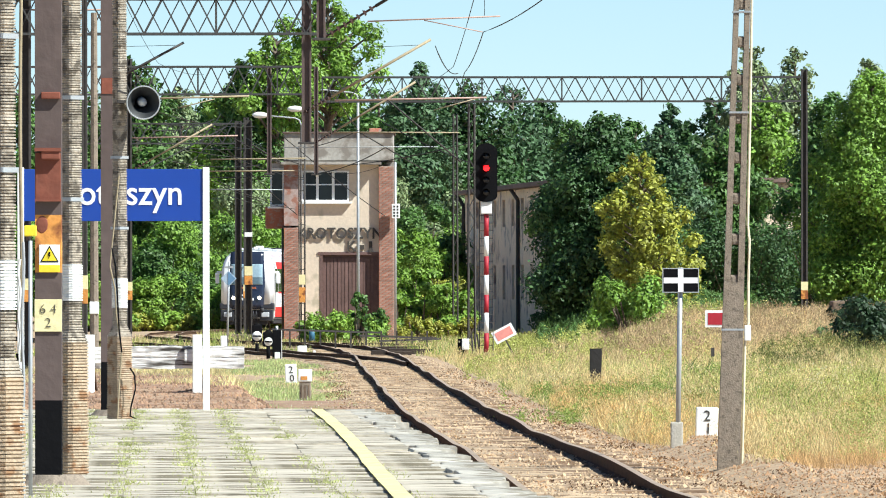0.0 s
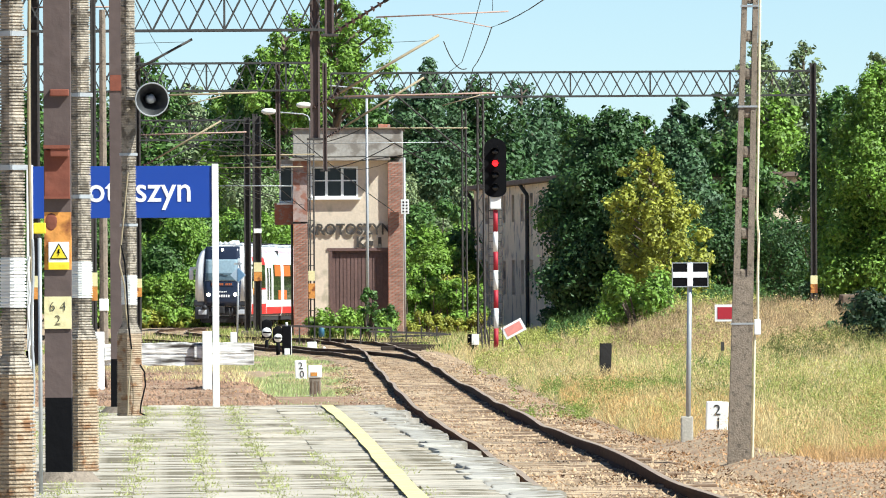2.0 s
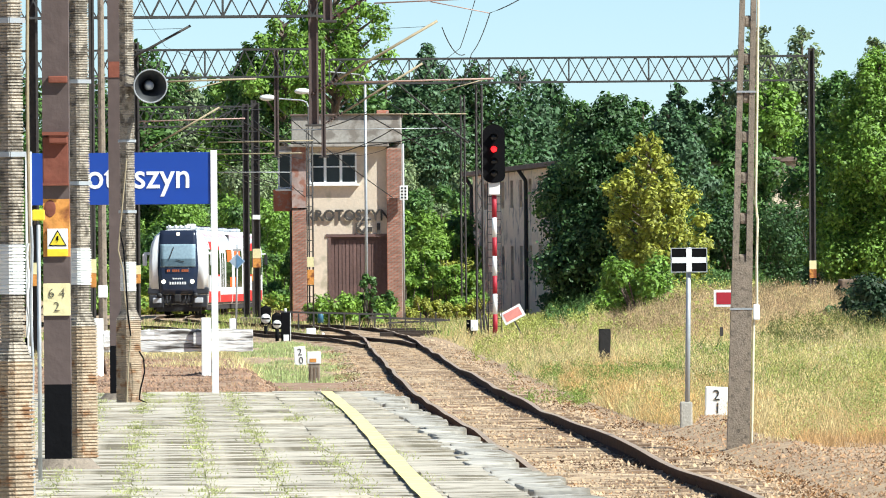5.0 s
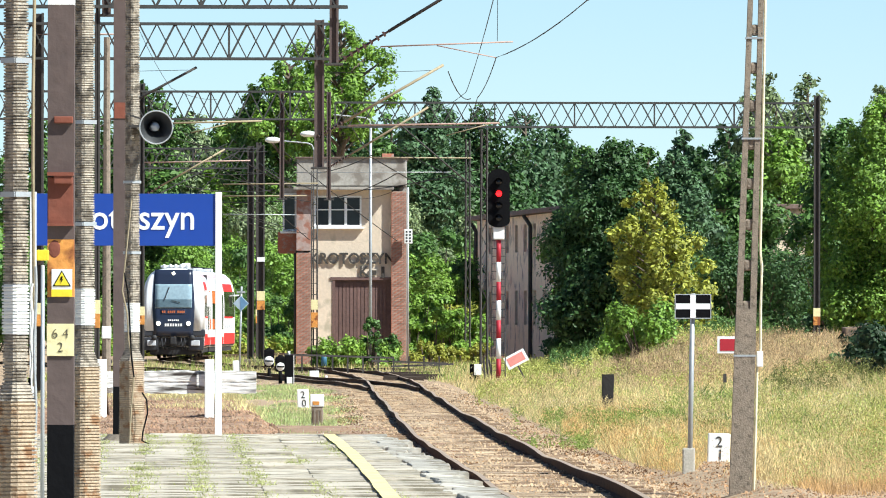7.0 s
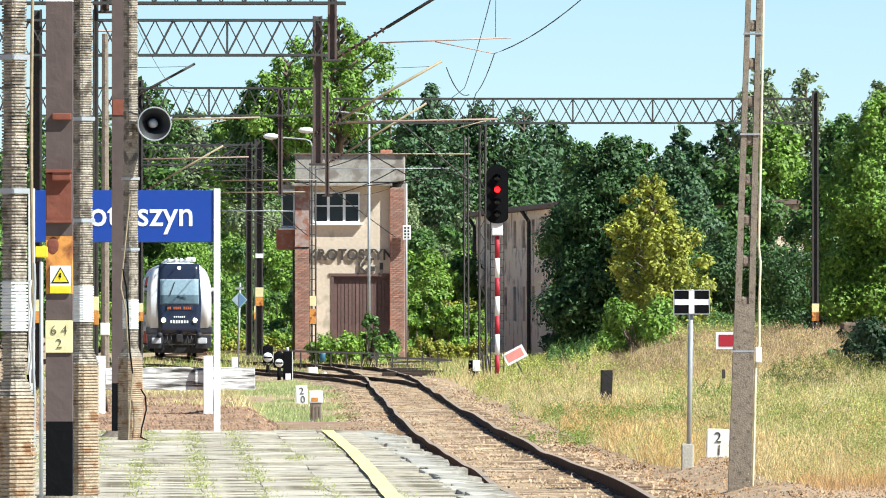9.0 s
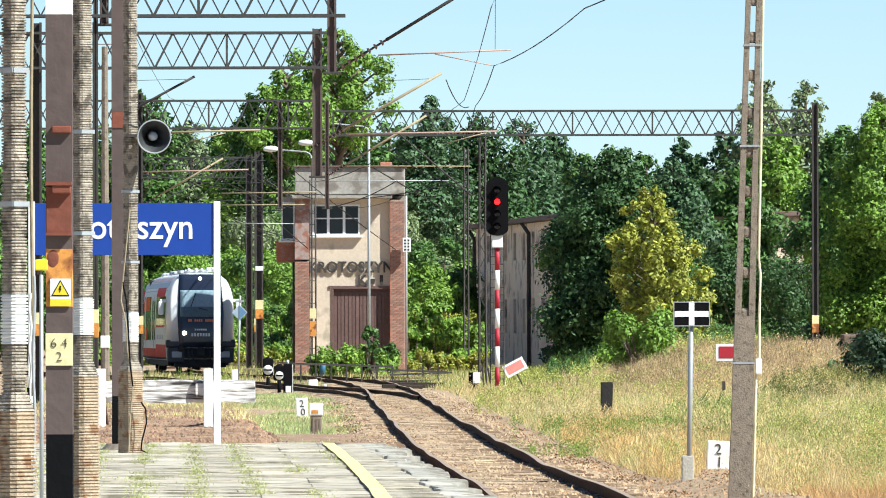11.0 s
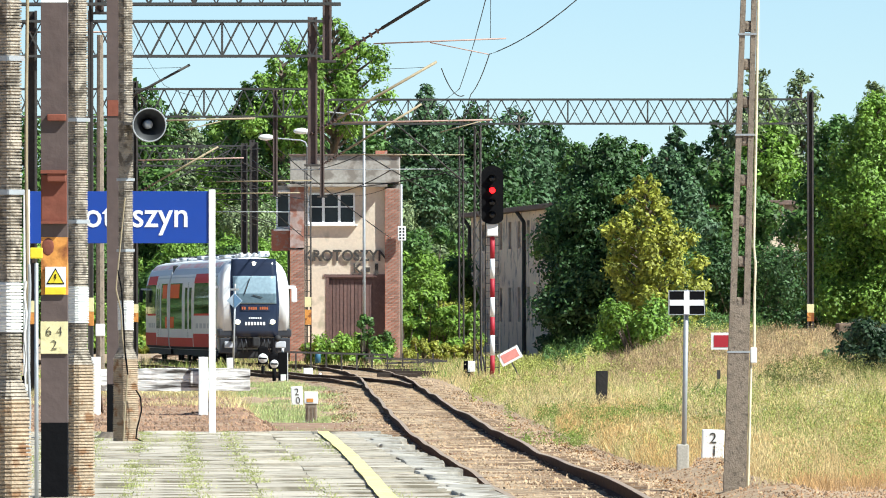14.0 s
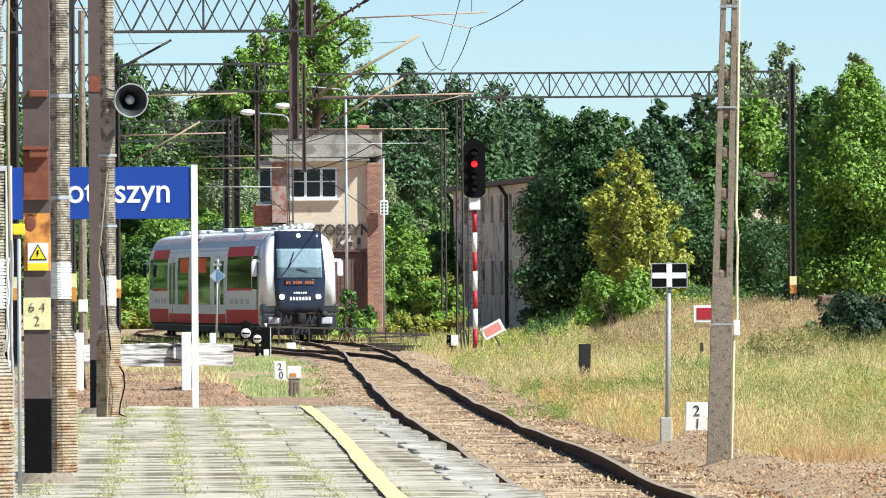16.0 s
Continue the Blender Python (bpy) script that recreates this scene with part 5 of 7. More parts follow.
def cross_sign():
    y = 125.0
    x = 3.213
    t = thing("track_sign", (x, y, -0.15), "black signal board with white cross on a grey post", "sign")
    one_tube("post", (-0.02, 0, 0), (0.02, 0, 2.209 + 0.17), 0.032, M_GALV, t, "galvanised post")
    zc = 2.062 + 0.15
    w, h = 0.463, 0.309
    b = one_box("board", (0.02, -0.05, zc), (w, 0.02, h), M_BLACK, t, "black board", bev=0.003)
    one_box("cross_bar", (0.02, -0.063, zc), (w - 0.02, 0.008, 0.075), M_SIGNW, b, "white bar")
    one_box("cross_bar", (0.02, -0.0645, zc), (0.072, 0.008, h - 0.01), M_SIGNW, b, "white bar")
    bm = new_bm()
    for sx in (-1, 1):
        box(bm, (0.02 + sx * w / 2, -0.05, zc), (0.012, 0.03, h + 0.012))
    for sz in (-1, 1):
        box(bm, (0.02, -0.05, zc + sz * h / 2), (w, 0.028, 0.012))
    part("rim", bm, M_GALV, b, "grey rim")
    one_box("footing", (-0.03, 0.05, 0.06), (0.16, 0.17, 0.62), mat("pale_footing", (0.46, 0.43, 0.37), 0.95, big=3, fine=30, vary=0.3), t, "pale concrete footing", bev=0.02)


cross_sign()


def distance_stone(x, y, w, h, digits, tilt, label):
    t = thing("distance_marker", pose(x, y, ground_z(x, y) - 0.02, 0, tilt, 0), label, "marker", "distance markers")
    s = one_box("stone", (0, 0, h / 2), (w, 0.14, h), M_WHITE, t, "chipped white painted stone", bev=0.02)
    writing("digit", digits[0], h * 0.5, (0, -0.075, h * 0.70), M_STEEL, s, "", 0.0, 0.003)
    writing("digit", digits[1], h * 0.5, (0.02, -0.075, h * 0.27), M_STEEL, s, "", 0.0, 0.003)
    return t


distance_stone(3.680, 129, 0.30, 0.40, "21", 2, "white painted distance marker with black digits in dry grass")
distance_stone(-3.296, 225, 0.27, 0.46, "20", -3, "small white distance marker with black digits")


def red_plate():
    y = 175.0
    x = 5.312
    t = thing("stop_plate", (x, y, -0.1), "red signal plate with white border on a thin post", "sign")
    one_tube("post", (0, 0.03, 0), (0, 0.03, 1.560 + 0.1), 0.025, M_GALV, t, "thin post")
    b = one_box("plate", (0, 0, 1.426 + 0.1), (0.68, 0.02, 0.309), M_SIGNW, t, "white bordered plate", bev=0.003)
    one_box("red_field", (0, -0.012, 1.426 + 0.1), (0.58, 0.012, 0.216), M_RED, b, "red field")
    one_box("stay", (-0.2, 0.03, 0.819 + 0.1), (0.06, 0.04, 0.16), M_STEEL, t, "short dark bracket")


red_plate()


def black_stump():
    x, y = 3.536, 208.0
    t = new_bm()
    box(t, (0, 0, 0.4), (0.245, 0.18, 0.82), None, 0.02)
    for v in t.verts:
        v.co += Vector((random.uniform(-0.012, 0.012), random.uniform(-0.012, 0.012), random.uniform(-0.02, 0.02)))
    ob = part("timber_stump", t, mat("tarred_timber", (0.013, 0.011, 0.010), 0.85, vary=0.3, bump=0.6), None)
    ob.matrix_basis = pose(x, y, ground_z(x, y) - 0.05, 0, 1, 5)
    tagged(ob, "black tarred timber stump in the grass", "post")


black_stump()


def old_iron(x, y, l, rz, tilt):
    bm = new_bm()
    bar(bm, (-l / 2, 0, 0), (l / 2, 0, 0), 0.10, 0.06)
    box(bm, (-l * 0.3, 0, 0.05), (0.05, 0.12, 0.12))
    box(bm, (l * 0.35, 0, 0.05), (0.05, 0.12, 0.14))
    ob = part("scrap_rail", bm, M_RAIL, None)
    ob.matrix_basis = pose(x, y, ground_z(x, y) + 0.14, 0, tilt, rz)
    tagged(ob, "rusted scrap rail lying in dry grass", "scrap iron", "scrap rails")


def concrete_block():
    x, y = 12.847, 300.0
    bm = new_bm()
    box(bm, (0, 0, 0.35), (0.75, 0.5, 0.8), None, 0.05)
    ob = part("concrete_block", bm, M_SLEEPER, None)
    ob.matrix_basis = pose(x, y, ground_z(x, y), 2, -3, 12)
    tagged(ob, "dark weathered concrete block half hidden by bushes", "block")


concrete_block()
old_iron(5.389, 132, 0.5, 10, 12)
old_iron(5.705, 130, 0.75, -12, 9)


def main_signal():
    y = 314.0
    x = 1.773
    z0 = ground_z(x, y)
    t = thing("colour_light_signal", (x, y, z0), "tall railway signal showing red on a banded mast", "signal")
    Z = lambda q: 1.9 + (557 - q) * y / 17000 - z0
    bands = (662, 628, 592, 560, 525, 492, 457, 418)
    for k, (a, b) in enumerate(zip(bands, bands[1:])):
        one_tube("mast_band", (0, 0, Z(a)), (0, 0, Z(b)), 0.078, M_RED if k % 2 == 0 else M_WHITE, t, "red mast band" if k % 2 == 0 else "white mast band", seg=16)
    one_box("lamp_box", (0.0, 0, Z(406)), (0.36, 0.3, 0.40), M_WHITE, t, "white equipment box", bev=0.03)
    # rounded backing board
    hw, top, bot = 0.360, Z(292), Z(396)
    out = []
    for i in range(13):
        a = math.pi * i / 12
        out.append((hw * math.cos(a), top - hw * 0.8 + hw * 0.8 * math.sin(a)))
    for i in range(13):
        a = math.pi + math.pi * i / 12
        out.append((hw * math.cos(a), bot + hw * 0.6 + hw * 0.6 * math.sin(a)))
    bm = new_bm()
    prism(bm, out, -0.22, -0.17)
    b = part("backing_board", bm, M_BLACK, t, "black rounded backing board")
    bm = new_bm()
    box(bm, (0, -0.05, (top + bot) / 2), (hw * 1.1, 0.26, (top - bot) * 0.86), None, 0.04)
    part("housing", bm, M_BLACK, b, "black lamp housing")
    for k, q in enumerate((315, 336, 357, 379)):
        one_tube("lens", (0, -0.30, Z(q)), (0, -0.21, Z(q)), 0.10, M_REDLAMP if k == 1 else M_GLASS, b, "lit red lens" if k == 1 else "dark lens", seg=18)
        bm = new_bm()
        for i in range(9):
            a0, a1 = math.pi * i / 9, math.pi * (i + 1) / 9
            v = [bm.verts.new((0.14 * math.cos(a), yy, Z(q) + 0.14 * math.sin(a))) for a, yy in ((a0, -0.23), (a1, -0.23), (a1, -0.42), (a0, -0.42))]
            bm.faces.new(v)
        part("hood", bm, M_STEEL, b, "lens hood")
    one_box("footing", (0, 0, 0.05), (0.5, 0.5, 0.2), M_CONC, t, "concrete footing", bev=0.03)
    bm = new_bm()
    for s in (-0.22, 0.22):
        tube(bm, (s, 0.22, 0.2), (s, 0.22, Z(300)), 0.018, 0.018, 6)
    for i in range(24):
        tube(bm, (-0.22, 0.22, 0.4 + i * 0.25), (0.22, 0.22, 0.4 + i * 0.25), 0.012, 0.012, 6)
    part("ladder", bm, M_STEEL, t, "grey ladder behind the mast")


main_signal()


def leaning_board():
    y = 320.0
    x = 2.391
    t = thing("fallen_board", pose(x, y, 0.545, -12, -28, 0), "faded red board with white border leaning in the grass", "board")
    b = one_box("board", (0, 0, 0), (0.75, 0.03, 0.44), M_WHITE, t, "white bordered board", bev=0.006)
    one_box("red_field", (0, -0.02, 0), (0.58, 0.012, 0.29), M_FADED, b, "faded red field")
    one_box("stake", (-0.05, 0.05, -0.45), (0.05, 0.05, 0.9), M_STEEL, t, "dark stake")


leaning_board()


def small_box():
    y = 316.0
    t = thing("point_box", (1.097, y, ground_z(1.1, y)), "small white box on dark frame beside the signal", "box")
    one_box("case", (0, 0, 0.42), (0.24, 0.2, 0.36), M_WHITE, t, "white case", bev=0.02)
    one_box("frame", (-0.1, 0.08, 0.3), (0.32, 0.2, 0.6), M_BLACK, t, "dark frame", bev=0.02)
    for k in range(3):
        bm = new_bm()
        tube(bm, (0.25 + k * 0.12, 0, 0), (0.2 + k * 0.09, 0, 0.75), 0.03, 0.03, 8)
        part("rod", bm, M_STEEL, t, "dark rod")


small_box()


# ---- masts, gantries and overhead line ----
def mast(x, y, top, w, label, bands=True, material=None, z0=None):
    z0 = ground_z(x, y) - 0.1 if z0 is None else z0
    t = thing("line_mast", (x, y, z0), label, "mast", "overhead line masts")
    h = top - z0
    bm = new_bm()
    for s in (-1, 1):
        box(bm, (s * (w / 2 - 0.03), 0, h / 2), (0.06, w * 0.9, h))
    box(bm, (0, 0, h / 2), (w - 0.1, 0.03, h - 0.02))
    part("shaft", bm, material or M_STEEL, t, "weathered steel channel shaft")
    if bands:
        one_box("white_band", (0, 0, 2.0 + 0.9 - z0), (w + 0.02, w, 0.42), M_PLATE, t, "cream band")
        one_box("orange_band", (0, 0, 2.0 + 0.48 - z0), (w + 0.018, w, 0.40), M_RUST, t, "orange band")
    one_box("foot", (0, 0, 0.15), (w + 0.3, w + 0.3, 0.4), M_CONC, t, "concrete foot", bev=0.04)
    return t


def gantry(y, x0, x1, z0, depth, cell, columns, label, w=0.55, thick=0.055):
    """A box truss across the tracks: four chords, upright ties and crossing diagonals on both faces."""
    t = thing("line_gantry", (0, y, 0), label, "gantry", "overhead line gantries")
    for yy in (-w / 2, w / 2):
        for z in (z0, z0 + depth):
            bm = new_bm()
            bar(bm, (x0, yy, z), (x1, yy, z), thick * 1.25, thick * 1.25)
            part("chord", bm, M_TRUSS, t, "steel chord")
    n = int((x1 - x0) / cell)
    bm = new_bm()
    for yy in (-w / 2, w / 2):
        for i in range(n):
            a = x0 + i * cell
            flip = i % 2 == 0
            bar(bm, (a, yy, z0 if flip else z0 + depth), (a + cell, yy, z0 + depth if flip else z0), thick * 0.6, thick * 0.7)
            if yy < 0:
                bar(bm, (a, yy + 0.06, z0 + depth if flip else z0), (a + cell, yy + 0.06, z0 if flip else z0 + depth), thick * 0.5, thick * 0.6)
            if i % 6 == 0:
                bar(bm, (a, yy, z0), (a, yy, z0 + depth), thick * 0.9, thick * 0.9)
    for i in range(0, n, 2):
        a = x0 + i * cell
        for z in (z0, z0 + depth):
            bar(bm, (a, -w / 2, z), (a + cell, w / 2, z), thick * 0.5, thick * 0.5)
    part("lacing", bm, M_TRUSS, t, "crossing lattice bars")
    for x, wd in columns:
        bm = new_bm()
        zb = ground_z(x, y) - 0.1
        for s in (-1, 1):
            box(bm, (x + s * (wd / 2 - 0.03), 0, (zb + z0 + depth + 0.3) / 2), (0.06, 0.26, z0 + depth + 0.3 - zb))
        box(bm, (x, 0, (zb + z0 + depth + 0.28) / 2), (wd - 0.1, 0.04, z0 + depth + 0.28 - zb))
        c = part("column", bm, M_STEEL, t, "steel gantry column")
        one_box("white_band", (x, 0, 2.155), (wd + 0.02, 0.28, 0.32), M_PLATE, c, "cream band")
        one_box("orange_band", (x, 0, 1.836), (wd + 0.018, 0.275, 0.34), M_RUST, c, "orange band")
    return t


gantry(222, -15, -2.246, 9.095, 1.0, 0.52, ((-8.018, 0.1), (-14.6, 0.3)), "dark steel lattice gantry over the tracks")
gantry(267, -18, -2.921, 9.109, 0.97, 0.50, ((-11.293, 0.29), (-9.675, 0.11)), "dark steel lattice gantry with columns")
gantry(348, -20, -4.340, 9.106, 1.0, 0.48, ((-10.972, 0.2),), "dark steel lattice gantry over the yard")
gantry(361, -4.120, 13.930, 9.099, 0.91, 0.50, ((13.994, 0.24),), "long lattice gantry spanning to the field mast")
gantry(458, -18, -8.675, 9.039, 0.95, 0.5, ((-8.864, 0.25), (-17.5, 0.3)), "far lattice gantry over the yard")
mast(-8.676, 430, 9.615, 0.30, "dark steel line mast with pale band beside the tracks", False)
mast(-8.182, 428, 9.629, 0.33, "grey-brown steel line mast with orange band")
mast(-20.343, 428, 9.6, 0.33, "grey-brown steel line mast with orange band")
one_box("pale_band", (-8.182, 428 - 0.02, 4.518), (0.34, 0.33, 0.2), M_WHITE, bpy.data.objects["line_mast.001"]).matrix_parent_inverse = bpy.data.objects["line_mast.001"].matrix_basis.inverted()


def lattice_mast(x, y, top, w):
    z0 = ground_z(x, y)
    t = thing("lattice_mast", (x, y, z0), "dark lattice steel mast beside the pink building", "mast")
    h = top - z0
    for sx in (-1, 1):
        for sy in (-1, 1):
            bm = new_bm()
            bar(bm, (sx * w / 2, sy * w / 2, 0), (sx * w / 2 * 0.8, sy * w / 2 * 0.8, h), 0.06, 0.06)
            part("leg", bm, M_STEEL, t, "steel angle leg")
    bm = new_bm()
    n = int(h / 0.45)
    for i in range(n):
        z, s = i * h / n, 1 if i % 2 else -1
        for sy in (-1, 1):
            bar(bm, (-s * w / 2, sy * w / 2, z), (s * w / 2, sy * w / 2, z + h / n), 0.03, 0.03)
    part("lacing", bm, M_STEEL, t, "lattice bars")


lattice_mast(1.379, 335, 8.501, 0.24)
lattice_mast(1.013, 420, 9.732, 0.2)


def hanging_post(x, y, top, bottom, w):
    t = thing("hanging_post", (x, y, bottom), "steel post hanging from a gantry", "post", "hanging posts")
    h = top - bottom
    bm = new_bm()
    for s in (-1, 1):
        box(bm, (s * (w / 2 - 0.025), 0, h / 2), (0.05, 0.2, h))
    box(bm, (0, 0.0, h / 2), (w - 0.08, 0.04, h - 0.02))
    part("shaft", bm, M_BROWN, t, "weathered brown steel shaft")
    one_box("end_plate", (0, 0, -0.02), (w + 0.2, 0.24, 0.06), M_STEEL, t, "dark end plate", bev=0.01)
    return t


def far_concrete_pole(x, y, top, w):
    t = thing("concrete_mast", (x, y, ground_z(x, y) - 0.1), "pale grey concrete line mast in the yard", "mast")
    bm = new_bm()
    h = top - ground_z(x, y) + 0.1
    bmesh.ops.create_cone(bm, cap_ends=True, segments=8, radius1=w * 0.75, radius2=w * 0.5, depth=h, matrix=Matrix.Translation((0, 0, h / 2)))
    part("shaft", bm, M_CONC, t, "weathered concrete shaft")
    one_box("white_band", (0, 0, 1.653 + 0.2), (w * 1.5, w * 1.5, 0.26), M_WHITE, t, "white band", bev=0.02)


far_concrete_pole(-7.035, 200, 7.747, 0.13)
hanging_post(-2.560, 222, 10.1, 7.790, 0.21)
hanging_post(-3.487, 267, 10.2, 6.093, 0.27)
hanging_post(-4.196, 348, 10.1, 6.219, 0.16)
hanging_post(-5.896, 348, 10.1, 6.240, 0.17)
hanging_post(-7.822, 222, 10.1, 8.913, 0.2)


def arm(y, a, b, start, r, material, label, lower=None):
    """A cantilever tube from a post with a ribbed insulator at its root."""
    P = lambda q: Vector((q[0], 0, q[1]))
    t = thing("cantilever_arm", (0, y, 0), label, "cantilever", "cantilever arms")
    a, b = P(a), P(b)
    m = a.lerp(b, start)
    one_tube("tube", m, b, r, material, t, "cantilever tube", seg=8)
    if start:
        bm = new_bm()
        n = 7
        tube(bm, a, m, r * 0.7, r * 0.7, 8)
        for i in range(n):
            p = a.lerp(m, (i + 0.8) / (n + 0.6))
            q = a.lerp(m, (i + 1.1) / (n + 0.6))
            tube(bm, p, q, r * 2.0, r * 1.4, 10)
        part("insulator", bm, M_PORC, t, "brown ribbed insulator")
    return t


def A(x, q, d):
    return ((x - 784) * d / 17000, 1.9 + (557 - q) * d / 17000)


ARMS = [  # distance, two ends across and up, share of insulator, tube radius, look
    (222, (-2.455, 7.829), (1.384, 10.179), 0.30, 0.038, M_STEEL),
    (222, (-1.489, 8.181), (1.580, 8.299), 0.0, 0.017, M_PINKTUBE),
    (222, (-0.183, 8.207), (1.175, 7.933), 0.0, 0.012, M_PINKTUBE),
    (267, (-3.581, 6.910), (-0.031, 8.952), 0.22, 0.038, M_TANTUBE),
    (267, (-2.701, 7.256), (1.523, 7.334), 0.0, 0.024, M_PINKTUBE),
    (267, (0.047, 6.989), (1.225, 7.303), 0.0, 0.014, M_TANTUBE),
    (348, (-4.258, 7.325), (-0.594, 9.556), 0.22, 0.04, M_TANTUBE),
    (348, (-3.767, 7.734), (0.983, 7.714), 0.0, 0.022, M_TANTUBE),
    (348, (-5.404, 7.181), (0.225, 7.202), 0.0, 0.014, M_GALV),
    (348, (-1.720, 9.003), (1.044, 6.649), 0.0, 0.03, M_STEEL),
    (267, (-9.015, 7.727), (-6.895, 8.873), 0.0, 0.035, M_STEEL),
    (267, (-8.387, 7.303), (-5.089, 7.381), 0.0, 0.026, M_TANTUBE),
    (267, (-7.052, 7.052), (-6.031, 7.303), 0.0, 0.014, M_TANTUBE),
    (267, (-11.371, 9.784), (-9.172, 9.784), 0.0, 0.024, M_PINKTUBE),
    (348, (-11.238, 6.137), (-7.963, 8.021), 0.3, 0.034, M_TANTUBE),
    (348, (-10.931, 7.529), (-7.042, 7.611), 0.0, 0.024, M_PINKTUBE),
    (458, (-9.052, 9.282), (-5.631, 7.154), 0.0, 0.035, M_STEEL),
    (380, (-8.762, 7.198), (-5.007, 7.242), 0.0, 0.026, M_TANTUBE),
    (380, (-8.919, 6.728), (-5.454, 6.751), 0.0, 0.022, M_TANTUBE),
    (380, (-8.762, 6.013), (-5.901, 5.991), 0.0, 0.018, M_GALV),
]
for d, a, b, s, r, m in ARMS:
    arm(d, a, b, s, r, m, "weathered overhead line cantilever arm")


def wire(points, r, label, sag=0.0):
    bm = new_bm()
    line = [points[0]]
    for (x0, y0, z0), (x1, y1, z1) in zip(points, points[1:]):
        n = 8
        line += [(x0 + (x1 - x0) * i / n, y0 + (y1 - y0) * i / n, z0 + (z1 - z0) * i / n - sag * 4 * (i / n) * (1 - i / n)) for i in range(1, n + 1)]
    sweep(bm, line, r, 5)
    ob = part("overhead_wire", bm, M_WIRE, None)
    return tagged(ob, label, "wire", "overhead wires")


wire([(4.115, 110, 6.992), (2.510, 170, 7.530), (1.188, 222, 7.933), (0.911, 267, 8.041), (0.635, 348, 8.389)], 0.012, "dark contact wire over the track", 0.12)
wire([(1.449, 140, 8.628), (0.961, 190, 8.215), (0.597, 267, 8.198), (-0.491, 348, 9.413)], 0.010, "dark catenary wire over the track", 0.1)
wire([(1.228, 222, 10.610), (1.214, 222, 8.312)], 0.007, "short vertical dropper wire")
wire([(-3.597, 267, 8.748), (-0.377, 267, 8.795)], 0.007, "thin cross wire between line arms", 0.03)
wire([(-8.544, 267, 8.763), (-7.130, 267, 8.795)], 0.007, "thin cross wire between line arms", 0.0)
wire([(-6.400, 200, 7.982), (-7.602, 267, 8.292), (-8.270, 348, 9.822)], 0.007, "sagging wire over the yard", 0.1)
wire([(-7.104, 222, 7.215), (-8.136, 380, 7.645), (-7.144, 460, 5.607)], 0.009, "sagging wire over the yard", 0.2)
wire([(-7.129, 300, 6.612), (-5.271, 395, 6.653)], 0.014, "thin dark wire to the signal box", 0.2)
wire([(-7.659, 300, 5.818), (-5.624, 395, 5.359)], 0.012, "thin dark wire to the signal box", 0.2)
wire([(-7.454, 330, 5.491), (-6.918, 395, 5.547)], 0.012, "thin dark wire to the signal box", 0.1)
wire([(-4.329, 394.6, 6.912), (-1.355, 360, 6.961), (1.301, 335, 7.950)], 0.010, "wire from the signal box to a mast", 0.3)
wire([(-10.931, 348, 8.082), (-8.448, 430, 9.514)], 0.012, "thin dark wire over the yard", 0.1)
wire([(-11.136, 348, 7.161), (-11.388, 400, 8.841), (-8.448, 430, 8.401)], 0.012, "thin dark wire over the yard", 0.2)


wire([(-2.641, 348, 7.734), (-0.085, 361, 6.402)], 0.022, "dark stay cable between line arms")
wire([(-12.822, 420, 7.138), (-9.807, 458, 9.848)], 0.03, "dark stay cable over the yard")

for a, b, sag in (((300, 360, 236), (470, 430, 262), 0.2), ((255, 340, 262), (400, 400, 248), 0.3), ((330, 380, 300), (560, 395, 322), 0.15), ((300, 370, 318), (480, 428, 330), 0.2),
                  ((395, 380, 262), (520, 420, 330), 0.0), ((400, 380, 355), (500, 394, 395), 0.1), ((420, 390, 300), (545, 395, 418), 0.1), ((455, 420, 282), (553, 384, 330), 0.1),
                  ((560, 390, 300), (655, 360, 268), 0.1), ((580, 360, 345), (700, 340, 300), 0.15),
                  ((250, 380, 285), (470, 430, 300), 0.2), ((280, 420, 345), (500, 395, 350), 0.1), ((320, 400, 365), (430, 430, 250), 0.0), ((340, 430, 275), (410, 440, 240), 0.5),
                  ((470, 425, 345), (520, 396, 300), 0.0), ((500, 384, 262), (700, 394, 420), 0.1),
                  ((690, 350, 250), (860, 335, 330), 0.1), ((640, 380, 330), (855, 335, 290), 0.1), ((610, 300, 200), (650, 348, 262), 0.1), ((790, 300, 120), (830, 335, 168), 0.3)):
    wire([((a[0] - 784) * a[1] / 17000, a[1], 1.9 + (557 - a[2]) * a[1] / 17000), ((b[0] - 784) * b[1] / 17000, b[1], 1.9 + (557 - b[2]) * b[1] / 17000)], 0.018, "thin dark wire in the overhead line tangle", sag)


def lamp_post(x, y, top, reach, label, head=True, r=0.065):
    z0 = ground_z(x, y) - 0.1
    t = thing("street_lamp", (x, y, z0), label, "street lamp", "street lamps")
    h = top - z0
    one_tube("pole", (0, 0, 0), (0, 0, h - 0.25), r, M_STEEL if head else M_GALV, t, "dark grey pole" if head else "pale grey pole", r * 0.8)
    bm = new_bm()
    p = [(0, h - 0.27), (-0.06 * (1 if reach < 0 else -1), h - 0.08), (0.15 * reach, h), (reach, h + 0.12)]
    for a, b in zip(p, p[1:]):
        tube(bm, (a[0], 0, a[1]), (b[0], 0, b[1]), min(r, 0.03), min(r, 0.03), 8)
    part("arm", bm, M_GALV, t, "curved arm")
    if head:
        bm = new_bm()
        bmesh.ops.create_uvsphere(bm, u_segments=14, v_segments=8, radius=1, matrix=Matrix.Translation((reach, 0, h + 0.12)) @ Matrix.Diagonal((0.33, 0.16, 0.13, 1)))
        part("head", bm, M_WHITE, t, "white lamp head", smooth=True)


